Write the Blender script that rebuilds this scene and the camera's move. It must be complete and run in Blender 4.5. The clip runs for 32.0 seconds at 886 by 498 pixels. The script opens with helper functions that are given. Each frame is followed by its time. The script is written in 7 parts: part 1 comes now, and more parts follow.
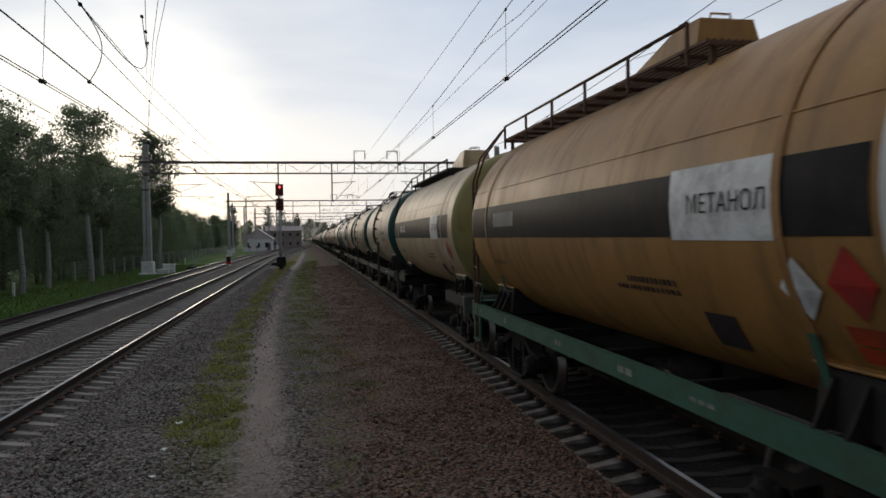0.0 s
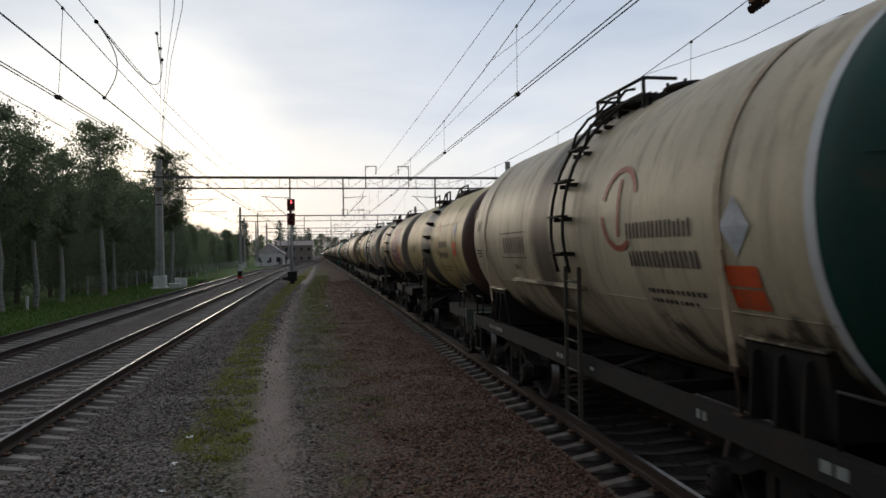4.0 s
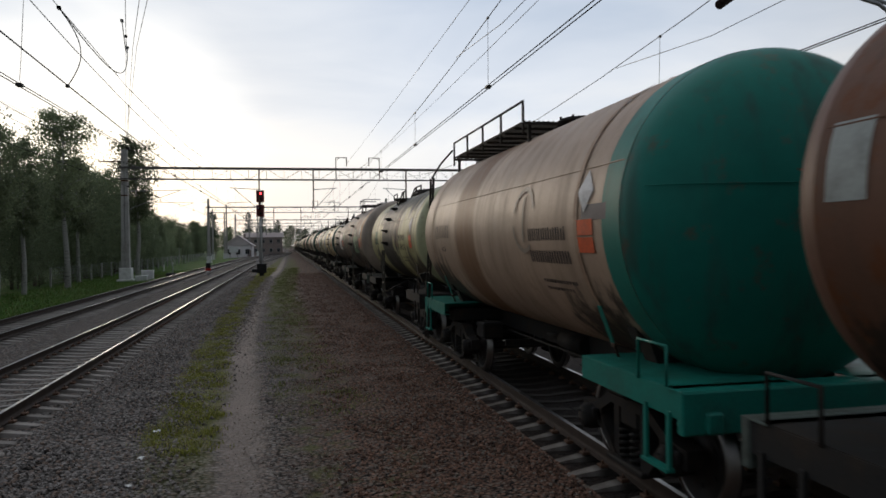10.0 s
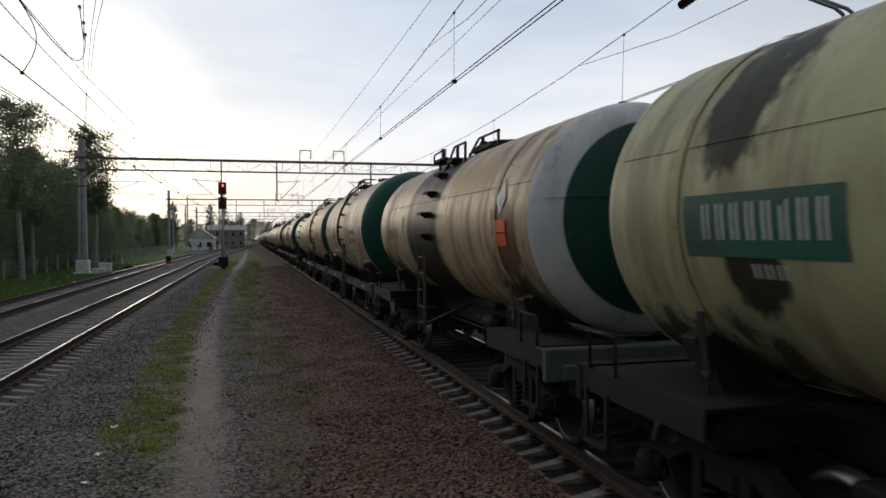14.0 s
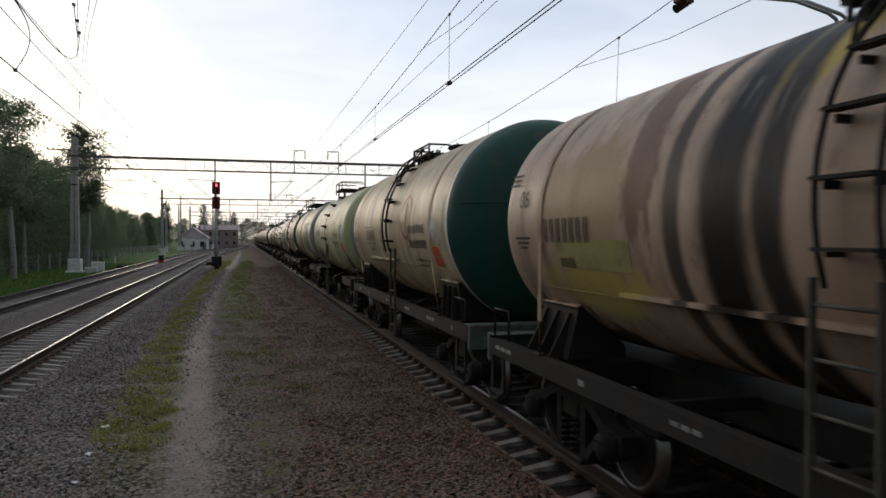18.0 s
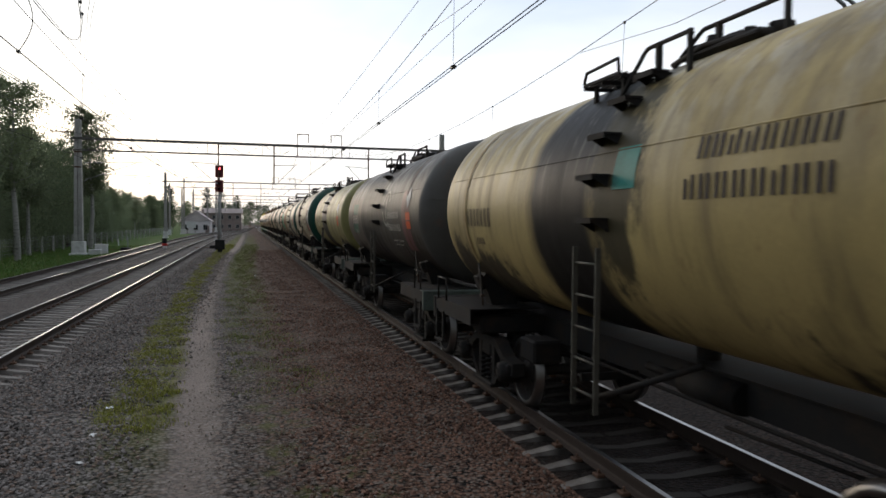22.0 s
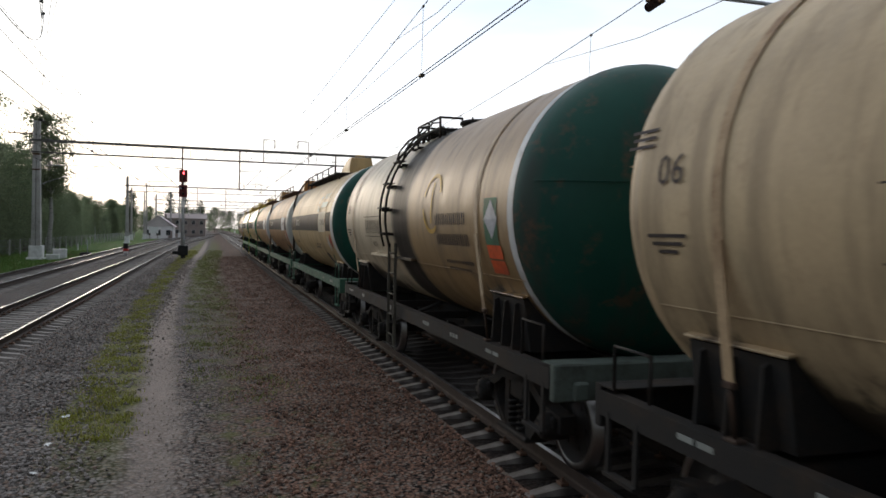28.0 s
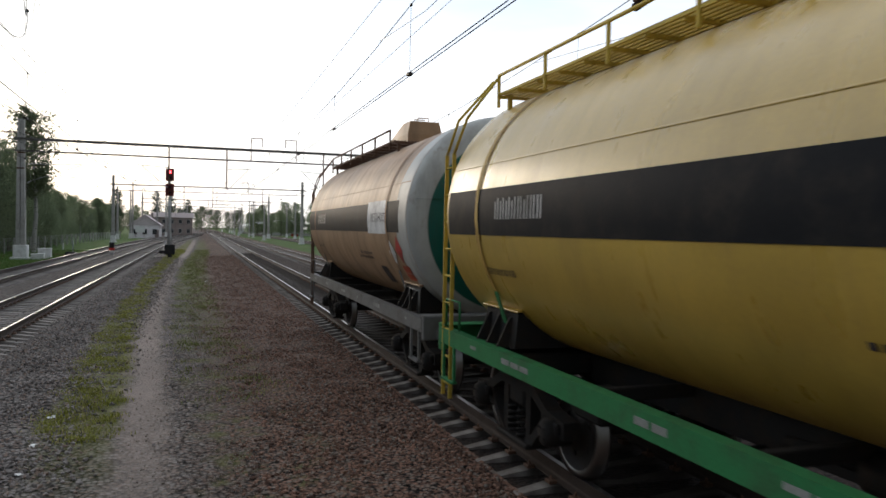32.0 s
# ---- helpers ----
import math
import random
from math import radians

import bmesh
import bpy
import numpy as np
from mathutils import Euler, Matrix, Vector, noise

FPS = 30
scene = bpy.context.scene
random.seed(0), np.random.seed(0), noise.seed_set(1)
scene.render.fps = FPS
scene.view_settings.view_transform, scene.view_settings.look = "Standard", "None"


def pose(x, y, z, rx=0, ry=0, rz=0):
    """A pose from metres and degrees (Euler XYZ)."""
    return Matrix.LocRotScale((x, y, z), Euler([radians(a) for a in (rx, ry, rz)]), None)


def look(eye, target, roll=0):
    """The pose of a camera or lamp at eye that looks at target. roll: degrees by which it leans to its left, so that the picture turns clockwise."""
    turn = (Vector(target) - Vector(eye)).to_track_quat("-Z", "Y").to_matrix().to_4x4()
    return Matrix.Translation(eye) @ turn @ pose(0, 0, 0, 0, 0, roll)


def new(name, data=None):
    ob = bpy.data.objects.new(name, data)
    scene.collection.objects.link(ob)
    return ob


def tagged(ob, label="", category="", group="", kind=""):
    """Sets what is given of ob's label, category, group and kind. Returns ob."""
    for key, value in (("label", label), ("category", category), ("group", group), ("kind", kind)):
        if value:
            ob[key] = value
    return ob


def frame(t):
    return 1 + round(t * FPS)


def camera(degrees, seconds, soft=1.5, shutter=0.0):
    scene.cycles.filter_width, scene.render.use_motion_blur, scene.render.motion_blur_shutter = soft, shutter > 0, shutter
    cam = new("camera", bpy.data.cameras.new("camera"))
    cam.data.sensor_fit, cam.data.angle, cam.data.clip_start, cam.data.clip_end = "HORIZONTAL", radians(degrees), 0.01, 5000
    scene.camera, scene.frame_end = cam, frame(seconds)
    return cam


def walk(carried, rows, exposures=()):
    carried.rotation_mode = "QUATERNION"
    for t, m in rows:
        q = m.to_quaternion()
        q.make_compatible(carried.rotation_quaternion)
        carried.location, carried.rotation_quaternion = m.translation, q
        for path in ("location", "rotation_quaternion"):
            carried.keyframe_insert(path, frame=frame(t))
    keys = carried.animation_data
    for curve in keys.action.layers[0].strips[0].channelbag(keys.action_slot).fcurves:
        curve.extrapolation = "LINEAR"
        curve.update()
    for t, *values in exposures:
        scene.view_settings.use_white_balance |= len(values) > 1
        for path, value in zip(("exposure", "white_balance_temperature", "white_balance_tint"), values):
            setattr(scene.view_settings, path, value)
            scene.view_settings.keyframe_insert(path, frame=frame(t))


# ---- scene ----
# The eye stands at the end of a platform ramp beside the line and only turns.
EYE = (0.0, 0.0, 2.868)
TURNS = [
    (0.0, 88.99, 1.00, -10.53),
    (0.5, 89.05, 0.98, -10.45),
    (1.0, 89.09, 0.90, -10.21),
    (1.5, 89.25, 0.79, -9.91),
    (2.0, 89.35, 0.76, -9.67),
    (2.5, 89.67, 0.76, -9.53),
    (3.0, 90.01, 0.77, -9.51),
    (3.5, 90.23, 0.87, -9.54),
    (5.5, 89.87, 0.41, -10.45),
    (6.0, 89.81, 0.41, -10.64),
    (6.5, 89.80, 0.45, -10.82),
    (7.0, 89.76, 0.40, -10.94),
    (7.5, 89.69, 0.48, -11.02),
    (8.0, 89.66, 0.44, -11.07),
    (8.5, 89.69, 0.50, -11.33),
    (9.0, 89.61, 0.65, -11.41),
    (9.5, 89.61, 0.69, -11.62),
    (10.0, 89.54, 0.76, -11.98),
    (10.5, 89.49, 0.73, -12.51),
    (11.0, 89.39, 0.62, -12.96),
    (11.5, 89.30, 0.52, -13.50),
    (12.0, 89.29, 0.34, -14.10),
    (12.5, 89.30, 0.23, -14.44),
    (13.0, 89.25, 0.30, -14.67),
    (13.5, 89.20, 0.31, -14.74),
    (14.0, 89.08, 0.31, -14.76),
    (14.5, 89.06, 0.22, -14.73),
    (16.5, 89.09, 0.04, -14.68),
    (17.0, 89.12, 0.03, -14.95),
    (17.5, 89.16, -0.05, -15.14),
    (18.0, 89.18, -0.10, -15.24),
    (18.5, 89.14, -0.21, -15.26),
    (19.0, 89.06, -0.28, -15.26),
    (19.5, 88.89, -0.34, -15.27),
    (20.0, 88.62, -0.74, -15.46),
    (20.5, 88.28, -0.55, -15.41),
    (21.0, 88.11, -0.26, -15.32),
    (21.5, 87.99, -0.18, -15.09),
    (22.0, 87.99, -0.50, -15.00),
    (22.5, 88.11, -0.89, -15.18),
    (23.0, 88.24, -0.93, -15.32),
    (23.5, 88.29, -0.57, -15.42),
    (24.0, 88.31, -0.81, -15.51),
    (24.5, 88.38, -1.12, -15.77),
    (25.0, 88.66, -1.39, -16.27),
    (25.5, 88.88, -1.09, -16.60),
    (27.5, 88.86, -0.83, -17.25),
    (28.0, 88.66, -1.12, -17.60),
    (28.5, 88.55, -0.97, -17.98),
    (29.0, 88.50, -1.06, -18.24),
    (29.5, 88.51, -1.03, -18.50),
    (30.0, 88.50, -0.99, -18.65),
    (30.5, 88.52, -1.42, -18.73),
    (31.0, 88.38, -0.93, -18.64),
    (31.5, 88.37, -1.59, -18.54),
    (32.0, 88.58, -1.05, -18.52),
]
cam = camera(62.6, 32.0, soft=1.6, shutter=0.08)
walk(cam, [(t, pose(*EYE, rx, ry, rz)) for t, rx, ry, rz in TURNS],
     exposures=[(0.0, -0.13), (3.0, -0.12), (6.0, -0.2), (9.0, -0.1), (16.0, 0.02), (20.0, 0.28), (24.0, 0.44), (28.0, 0.58), (32.0, 0.62)])

# ---- world and sun ----
RAIL = 0.36                       # rail head above the path
TRACK_A, TRACK_B, TRACK_C, TRACK_D = 4.55, -5.15, 8.86, -9.2
SUN_TURN, SUN_RISE = radians(-14), radians(7)

world = bpy.data.worlds.new("evening_sky")
scene.world = world
world.use_nodes = True
wn, wl = world.node_tree.nodes, world.node_tree.links
wn.clear()


def build_sky():
    out, bg = wn.new("ShaderNodeOutputWorld"), wn.new("ShaderNodeBackground")
    sky = wn.new("ShaderNodeTexSky")
    sky.sky_type, sky.sun_disc = "NISHITA", False
    sky.sun_elevation, sky.sun_rotation = SUN_RISE, SUN_TURN
    sky.air_density, sky.dust_density = 1.0, 2.0
    tc = wn.new("ShaderNodeTexCoord")
    sep = wn.new("ShaderNodeSeparateXYZ")
    wl.new(tc.outputs["Generated"], sep.inputs[0])
    # cloud deck: flattened noise, streaky along the horizon
    mp = wn.new("ShaderNodeMapping")
    mp.inputs["Scale"].default_value = (1.3, 1.3, 5.0)
    wl.new(tc.outputs["Generated"], mp.inputs[0])
    nz = wn.new("ShaderNodeTexNoise")
    nz.inputs["Scale"].default_value, nz.inputs["Detail"].default_value = 1.9, 5.0
    nz.inputs["Roughness"].default_value, nz.inputs["Distortion"].default_value = 0.5, 0.4
    wl.new(mp.outputs[0], nz.inputs["Vector"])
    # height of the look above the horizon drives the deck's brightness
    up = wn.new("ShaderNodeValToRGB")
    e = up.color_ramp.elements
    e[0].position, e[0].color = 0.0, (1.0, 0.99, 0.97, 1)
    e[1].position, e[1].color = 1.0, (1.62, 1.70, 1.80, 1)
    for p, c in ((0.12, (1.10, 1.10, 1.09, 1)), (0.22, (0.92, 0.97, 1.04, 1)), (0.38, (0.66, 0.75, 0.88, 1)), (0.6, (0.64, 0.71, 0.81, 1)), (0.8, (1.0, 1.07, 1.17, 1))):
        x = e.new(p)
        x.color = c
    add = wn.new("ShaderNodeMath")
    add.operation = "MULTIPLY_ADD"
    add.inputs[1].default_value, add.inputs[2].default_value = 0.46, -0.22
    wl.new(nz.outputs["Fac"], add.inputs[0])
    hh = wn.new("ShaderNodeMath")
    hh.operation = "ADD"
    wl.new(sep.outputs["Z"], hh.inputs[0])
    wl.new(add.outputs[0], hh.inputs[1])
    wl.new(hh.outputs[0], up.inputs[0])
    # soft glow of the veiled sun
    sun_dir = (math.sin(SUN_TURN) * math.cos(SUN_RISE), math.cos(SUN_TURN) * math.cos(SUN_RISE), math.sin(SUN_RISE))
    dot = wn.new("ShaderNodeVectorMath")
    dot.operation = "DOT_PRODUCT"
    dot.inputs[1].default_value = sun_dir
    nrm = wn.new("ShaderNodeVectorMath")
    nrm.operation = "NORMALIZE"
    wl.new(tc.outputs["Generated"], nrm.inputs[0])
    wl.new(nrm.outputs[0], dot.inputs[0])
    gl = wn.new("ShaderNodeValToRGB")
    g = gl.color_ramp.elements
    g[0].position, g[0].color = 0.0, (0.36, 0.37, 0.39, 1)
    g[1].position, g[1].color = 1.0, (1.4, 1.35, 1.25, 1)
    for p, c in ((0.13, (0.50, 0.51, 0.53, 1)), (0.40, (0.60, 0.61, 0.63, 1)), (0.72, (0.93, 0.94, 0.96, 1)), (0.90, (0.93, 0.95, 0.99, 1)), (0.975, (1.0, 1.0, 1.0, 1))):
        x = g.new(p)
        x.color = c
    wl.new(dot.outputs["Value"], gl.inputs[0])
    mul = wn.new("ShaderNodeMix")
    mul.data_type, mul.blend_type = "RGBA", "MULTIPLY"
    mul.inputs["Factor"].default_value = 1.0
    wl.new(up.outputs[0], mul.inputs["A"])
    wl.new(gl.outputs[0], mul.inputs["B"])
    scl = wn.new("ShaderNodeMix")
    scl.data_type, scl.blend_type = "RGBA", "MULTIPLY"
    scl.inputs["Factor"].default_value = 1.0
    scl.inputs["B"].default_value = (0.06, 0.06, 0.06, 1)
    wl.new(sky.outputs[0], scl.inputs["A"])
    mix = wn.new("ShaderNodeMix")
    mix.data_type = "RGBA"
    mix.inputs["Factor"].default_value = 0.9
    wl.new(scl.outputs["Result"], mix.inputs["A"])
    wl.new(mul.outputs["Result"], mix.inputs["B"])
    wl.new(mix.outputs["Result"], bg.inputs["Color"])
    bg.inputs["Strength"].default_value = 1.0
    wl.new(bg.outputs[0], out.inputs[0])


build_sky()
sun = new("sun", bpy.data.lights.new("sun", "SUN"))
sun.data.energy, sun.data.angle, sun.data.color = 0.5, radians(16), (1.0, 0.84, 0.66)
sun.matrix_world = look((-math.sin(-SUN_TURN) * 100, math.cos(SUN_TURN) * 100, 14), (0, 0, 0))

# ---- materials ----


class Nodes:
    """Short hand for one node material."""

    def __init__(self, name):
        self.m = bpy.data.materials.new(name)
        self.m.use_nodes = True
        self.t = self.m.node_tree
        self.b = self.t.nodes["Principled BSDF"]
        self.tc = self.t.nodes.new("ShaderNodeTexCoord")

    def put(self, a, b):
        self.t.links.new(a, b)

    def math(self, op, a, b=0.0, c=0.0):
        n = self.t.nodes.new("ShaderNodeMath")
        n.operation = op
        for i, v in enumerate((a, b, c)):
            if isinstance(v, (int, float)):
                n.inputs[i].default_value = v
            else:
                self.put(v, n.inputs[i])
        return n.outputs[0]

    def step(self, v, lo, hi):
        n = self.t.nodes.new("ShaderNodeMapRange")
        n.interpolation_type = "SMOOTHSTEP"
        n.inputs["From Min"].default_value, n.inputs["From Max"].default_value = lo, hi
        self.put(v, n.inputs["Value"])
        return n.outputs["Result"]

    def noise(self, scale, detail=3.0, stretch=(1, 1, 1), rough=0.55, space="Object", shift=(0, 0, 0)):
        mp = self.t.nodes.new("ShaderNodeMapping")
        mp.inputs["Scale"].default_value, mp.inputs["Location"].default_value = stretch, shift
        self.put(self.tc.outputs[space], mp.inputs[0])
        n = self.t.nodes.new("ShaderNodeTexNoise")
        n.inputs["Scale"].default_value, n.inputs["Detail"].default_value, n.inputs["Roughness"].default_value = scale, detail, rough
        self.put(mp.outputs[0], n.inputs["Vector"])
        return n.outputs["Fac"]

    def mix(self, fac, a, b):
        n = self.t.nodes.new("ShaderNodeMix")
        n.data_type = "RGBA"
        for key, v in (("Factor", fac), ("A", a), ("B", b)):
            if isinstance(v, (int, float)):
                n.inputs[key].default_value = v
            elif isinstance(v, tuple):
                n.inputs[key].default_value = (*v[:3], 1)
            else:
                self.put(v, n.inputs[key])
        return n.outputs["Result"]

    def scale_color(self, col, fac):
        n = self.t.nodes.new("ShaderNodeVectorMath")
        n.operation = "SCALE"
        if isinstance(col, tuple):
            n.inputs[0].default_value = col[:3]
        else:
            self.put(col, n.inputs[0])
        if isinstance(fac, (int, float)):
            n.inputs["Scale"].default_value = fac
        else:
            self.put(fac, n.inputs["Scale"])
        return n.outputs[0]

    def xyz(self, space="Object"):
        n = self.t.nodes.new("ShaderNodeSeparateXYZ")
        self.put(self.tc.outputs[space], n.inputs[0])
        return n.outputs

    def random(self):
        return self.t.nodes.new("ShaderNodeObjectInfo").outputs["Random"]

    def island(self):
        return self.t.nodes.new("ShaderNodeNewGeometry").outputs["Random Per Island"]

    def bump(self, height, strength=0.3, dist=0.01):
        n = self.t.nodes.new("ShaderNodeBump")
        n.inputs["Strength"].default_value, n.inputs["Distance"].default_value = strength, dist
        self.put(height, n.inputs["Height"])
        self.put(n.outputs[0], self.b.inputs["Normal"])

    def done(self, color, rough=0.6, metal=0.0, spec=0.12):
        for key, v in (("Specular IOR Level", spec), ("Base Color", color), ("Roughness", rough), ("Metallic", metal)):
            if isinstance(v, tuple):
                self.b.inputs[key].default_value = (*v[:3], 1)
            elif isinstance(v, (int, float)):
                self.b.inputs[key].default_value = v
            else:
                self.put(v, self.b.inputs[key])
        return self.m


MATS = {}


def paint(name, rgb, rough=0.6, metal=0.0, dirt=(0.05, 0.045, 0.04), amount=0.35, scale=2.5, bump=0.15, spec=0.15):
    """Plain paint, metal or concrete with grime and fine grain."""
    if name in MATS:
        return MATS[name]
    n = Nodes(name)
    big, fine = n.noise(scale, 5.0, rough=0.65), n.noise(scale * 14, 3.0)
    c = n.mix(n.math("MULTIPLY", n.step(big, 0.42, 0.75), amount), rgb, dirt)
    c = n.scale_color(c, n.math("MULTIPLY_ADD", fine, 0.5, 0.75))
    n.bump(fine, bump, 0.004)
    MATS[name] = n.done(c, n.math("MULTIPLY_ADD", big, 0.3, rough - 0.15), metal, spec)
    return MATS[name]


CREAM, CREAM_O, YELLOW, OLIVE = (0.62, 0.52, 0.35), (0.60, 0.45, 0.27), (0.56, 0.42, 0.17), (0.36, 0.31, 0.12)
ORANGE, NEW_YELLOW, PALE_GREEN, WHITISH = (0.46, 0.24, 0.07), (0.66, 0.43, 0.07), (0.50, 0.52, 0.27), (0.52, 0.52, 0.50)
PINKISH, BROWN, BLACK, TEAL_DARK = (0.52, 0.36, 0.25), (0.11, 0.06, 0.045), (0.013, 0.0125, 0.012), (0.03, 0.10, 0.12)
GREEN_DARK, GREEN, TEAL, WHITE = (0.011, 0.074, 0.053), (0.022, 0.19, 0.095), (0.01, 0.21, 0.16), (0.68, 0.68, 0.66)
GREY_BROWN, MAROON, GREY = (0.22, 0.18, 0.14), (0.13, 0.025, 0.03), (0.33, 0.33, 0.32)


def shell_mat(key, base, mid=None, near=None, far=None, streak=0.4, rust=0.15, wash=0.0, seed=0.0, gloss=0.2, splash=(), shift=0.0, rough=0.42):
    """Weathered tank paint along local y: a spill belt round the filler, painted halves, runs, rust and pale wash."""
    if key in MATS:
        return MATS[key]
    n = Nodes(key)
    sh = (seed * 3.1, seed * 7.7, seed * 1.3)
    x, y, z = n.xyz()[:3]
    y = n.math("SUBTRACT", y, shift)
    wob = n.noise(1.1, 4.0, (1, 1, 0.5), shift=sh)
    yw = n.math("ADD", y, n.math("MULTIPLY_ADD", wob, 1.1, -0.55))
    c = base
    if near:
        c = n.mix(n.step(yw, near[1] + 0.08, near[1] - 0.08), c, near[0])
    if far:
        c = n.mix(n.step(yw, far[1] - 0.08, far[1] + 0.08), c, far[0])
    big = n.noise(0.8, 5.0, shift=sh)
    c = n.scale_color(c, n.math("MULTIPLY_ADD", big, 0.62, 0.42))
    if wash:
        run = n.noise(2.6, 4.0, (1, 1, 0.22), shift=(sh[1], sh[0], 0))
        f = n.math("MULTIPLY", n.step(run, 0.44, 0.62), n.step(z, 2.6, 4.1))
        c = n.mix(n.math("MULTIPLY", f, wash), c, (0.6, 0.58, 0.54))
    runs = n.noise(2.2, 5.0, (1, 1.6, 0.14), 0.6, shift=sh)
    c = n.mix(n.math("MULTIPLY", n.step(runs, 0.46, 0.68), streak), c, (0.07, 0.05, 0.035))
    soot = n.noise(0.7, 6.0, (1, 1, 0.7), 0.62, shift=(sh[1], sh[2], 4))
    c = n.mix(n.math("MULTIPLY", n.step(soot, 0.50, 0.70), streak * 0.8), c, (0.085, 0.068, 0.05))
    spots = n.noise(3.4, 6.0, (1, 1, 0.6), 0.7, shift=(sh[2], sh[1], sh[0]))
    c = n.mix(n.math("MULTIPLY", n.step(spots, 0.62 - rust * 0.2, 0.72 - rust * 0.2), min(1.0, rust * 2.2)), c, (0.13, 0.05, 0.022))
    shine = gloss
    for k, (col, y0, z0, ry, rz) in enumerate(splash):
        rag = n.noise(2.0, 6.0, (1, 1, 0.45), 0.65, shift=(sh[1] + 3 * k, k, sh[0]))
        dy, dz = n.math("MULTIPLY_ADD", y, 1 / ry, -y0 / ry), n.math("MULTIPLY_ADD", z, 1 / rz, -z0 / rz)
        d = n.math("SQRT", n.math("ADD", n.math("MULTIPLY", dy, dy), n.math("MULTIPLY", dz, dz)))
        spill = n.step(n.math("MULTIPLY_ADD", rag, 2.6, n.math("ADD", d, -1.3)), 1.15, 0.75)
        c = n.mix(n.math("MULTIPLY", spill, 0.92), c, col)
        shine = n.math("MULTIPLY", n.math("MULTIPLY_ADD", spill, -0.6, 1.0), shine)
    if mid:
        for k, (col, y0, half) in enumerate(mid if isinstance(mid[0][0], tuple) else (mid,)):
            soft = min(0.2, half * 0.6)
            edge = n.noise(1.4, 5.0, (1, 1, 0.3), 0.6, shift=(sh[0] + 4 * k, sh[2], k))
            d = n.math("ABSOLUTE", n.math("SUBTRACT", n.math("ADD", y, n.math("MULTIPLY_ADD", edge, soft * 3, -soft * 1.5)), y0))
            belt = n.step(d, half + soft, half - soft * 0.6)
            c = n.mix(n.math("MULTIPLY", belt, 0.995), c, col)
            # dried pale drips over the spilt oil
            drip = n.noise(3.2, 5.0, (1, 2.4, 0.10), 0.6, shift=(sh[2] + k, sh[0], sh[1]))
            wet = n.math("MULTIPLY", n.math("MULTIPLY", n.step(drip, 0.55, 0.66), n.step(z, 2.3, 3.9)), n.math("MULTIPLY", belt, 0.26))
            c = n.mix(wet, c, (0.30, 0.285, 0.25))
            shine = n.math("ADD", n.math("MULTIPLY", n.math("MULTIPLY_ADD", belt, -1.0, 1.0), shine), n.math("MULTIPLY", belt, 0.09))
    fine = n.noise(26, 3.0)
    c = n.scale_color(c, n.math("MULTIPLY_ADD", fine, 0.24, 0.88))
    n.bump(n.math("ADD", n.math("MULTIPLY", big, 3.0), fine), 0.12, 0.01)
    MATS[key] = n.done(c, n.math("MULTIPLY_ADD", runs, 0.35, rough - 0.1), 0.0, shine)
    return MATS[key]


def head_mat(key, rgb, disc=None, radius=1.1, ring=None, ring_r=1.35, dirt=0.3, seed=0.0, drop=0.0):
    """Tank end paint: a field, with an inner disc and a ring where the end is painted so."""
    if key in MATS:
        return MATS[key]
    n = Nodes(key)
    x, y, z = n.xyz()[:3]
    zz = n.math("SUBTRACT", z, 2.72 - drop)
    r = n.math("SQRT", n.math("ADD", n.math("MULTIPLY", x, x), n.math("MULTIPLY", zz, zz)))
    c = rgb
    if ring:
        c = n.mix(n.step(r, ring_r + 0.015, ring_r - 0.015), c, ring)
    if disc:
        c = n.mix(n.step(r, radius + 0.015, radius - 0.015), c, disc)
    big = n.noise(1.2, 6.0, rough=0.65, shift=(seed, seed * 2, 0))
    runs = n.noise(2.5, 5.0, (1, 1, 0.15), 0.6, shift=(seed, 0, 0))
    c = n.scale_color(c, n.math("MULTIPLY_ADD", big, 0.6, 0.45))
    c = n.mix(n.math("MULTIPLY", n.step(runs, 0.46, 0.68), dirt), c, (0.05, 0.042, 0.035))
    spots = n.noise(2.6, 6.0, rough=0.7, shift=(seed, 3, seed))
    c = n.mix(n.math("MULTIPLY", n.step(spots, 0.56, 0.68), dirt), c, (0.12, 0.06, 0.035))
    n.bump(big, 0.08, 0.02)
    MATS[key] = n.done(c, n.math("MULTIPLY_ADD", runs, 0.3, 0.35), 0.0, 0.2)
    return MATS[key]


LADDER = paint("worn_ladder_steel", (0.085, 0.078, 0.062), 0.7, 0.0, (0.03, 0.025, 0.02), 0.7, 2.5)
STEEL = paint("dark_frame_steel", (0.020, 0.019, 0.018), 0.75, 0.0, (0.055, 0.036, 0.022), 0.5, 3)
STEEL_GREEN = paint("dull_green_frame_paint", (0.045, 0.11, 0.075), 0.5, 0.0, (0.05, 0.045, 0.035), 0.5, 3)
STEEL_NEW = paint("bright_green_frame_paint", (0.03, 0.165, 0.06), 0.4, 0.0, (0.045, 0.06, 0.035), 0.5, 3)
TIE = paint("rusty_tie_rod_steel", (0.045, 0.03, 0.022), 0.75, 0.0, (0.11, 0.05, 0.025), 0.5, 6)
WORN_GREEN = paint("worn_grey_green_beam_paint", (0.085, 0.105, 0.09), 0.6, 0.0, (0.035, 0.03, 0.026), 0.7, 4)
STEEL_TEAL = paint("teal_frame_paint", (0.012, 0.17, 0.13), 0.45, 0.0, (0.04, 0.05, 0.04), 0.4, 3)
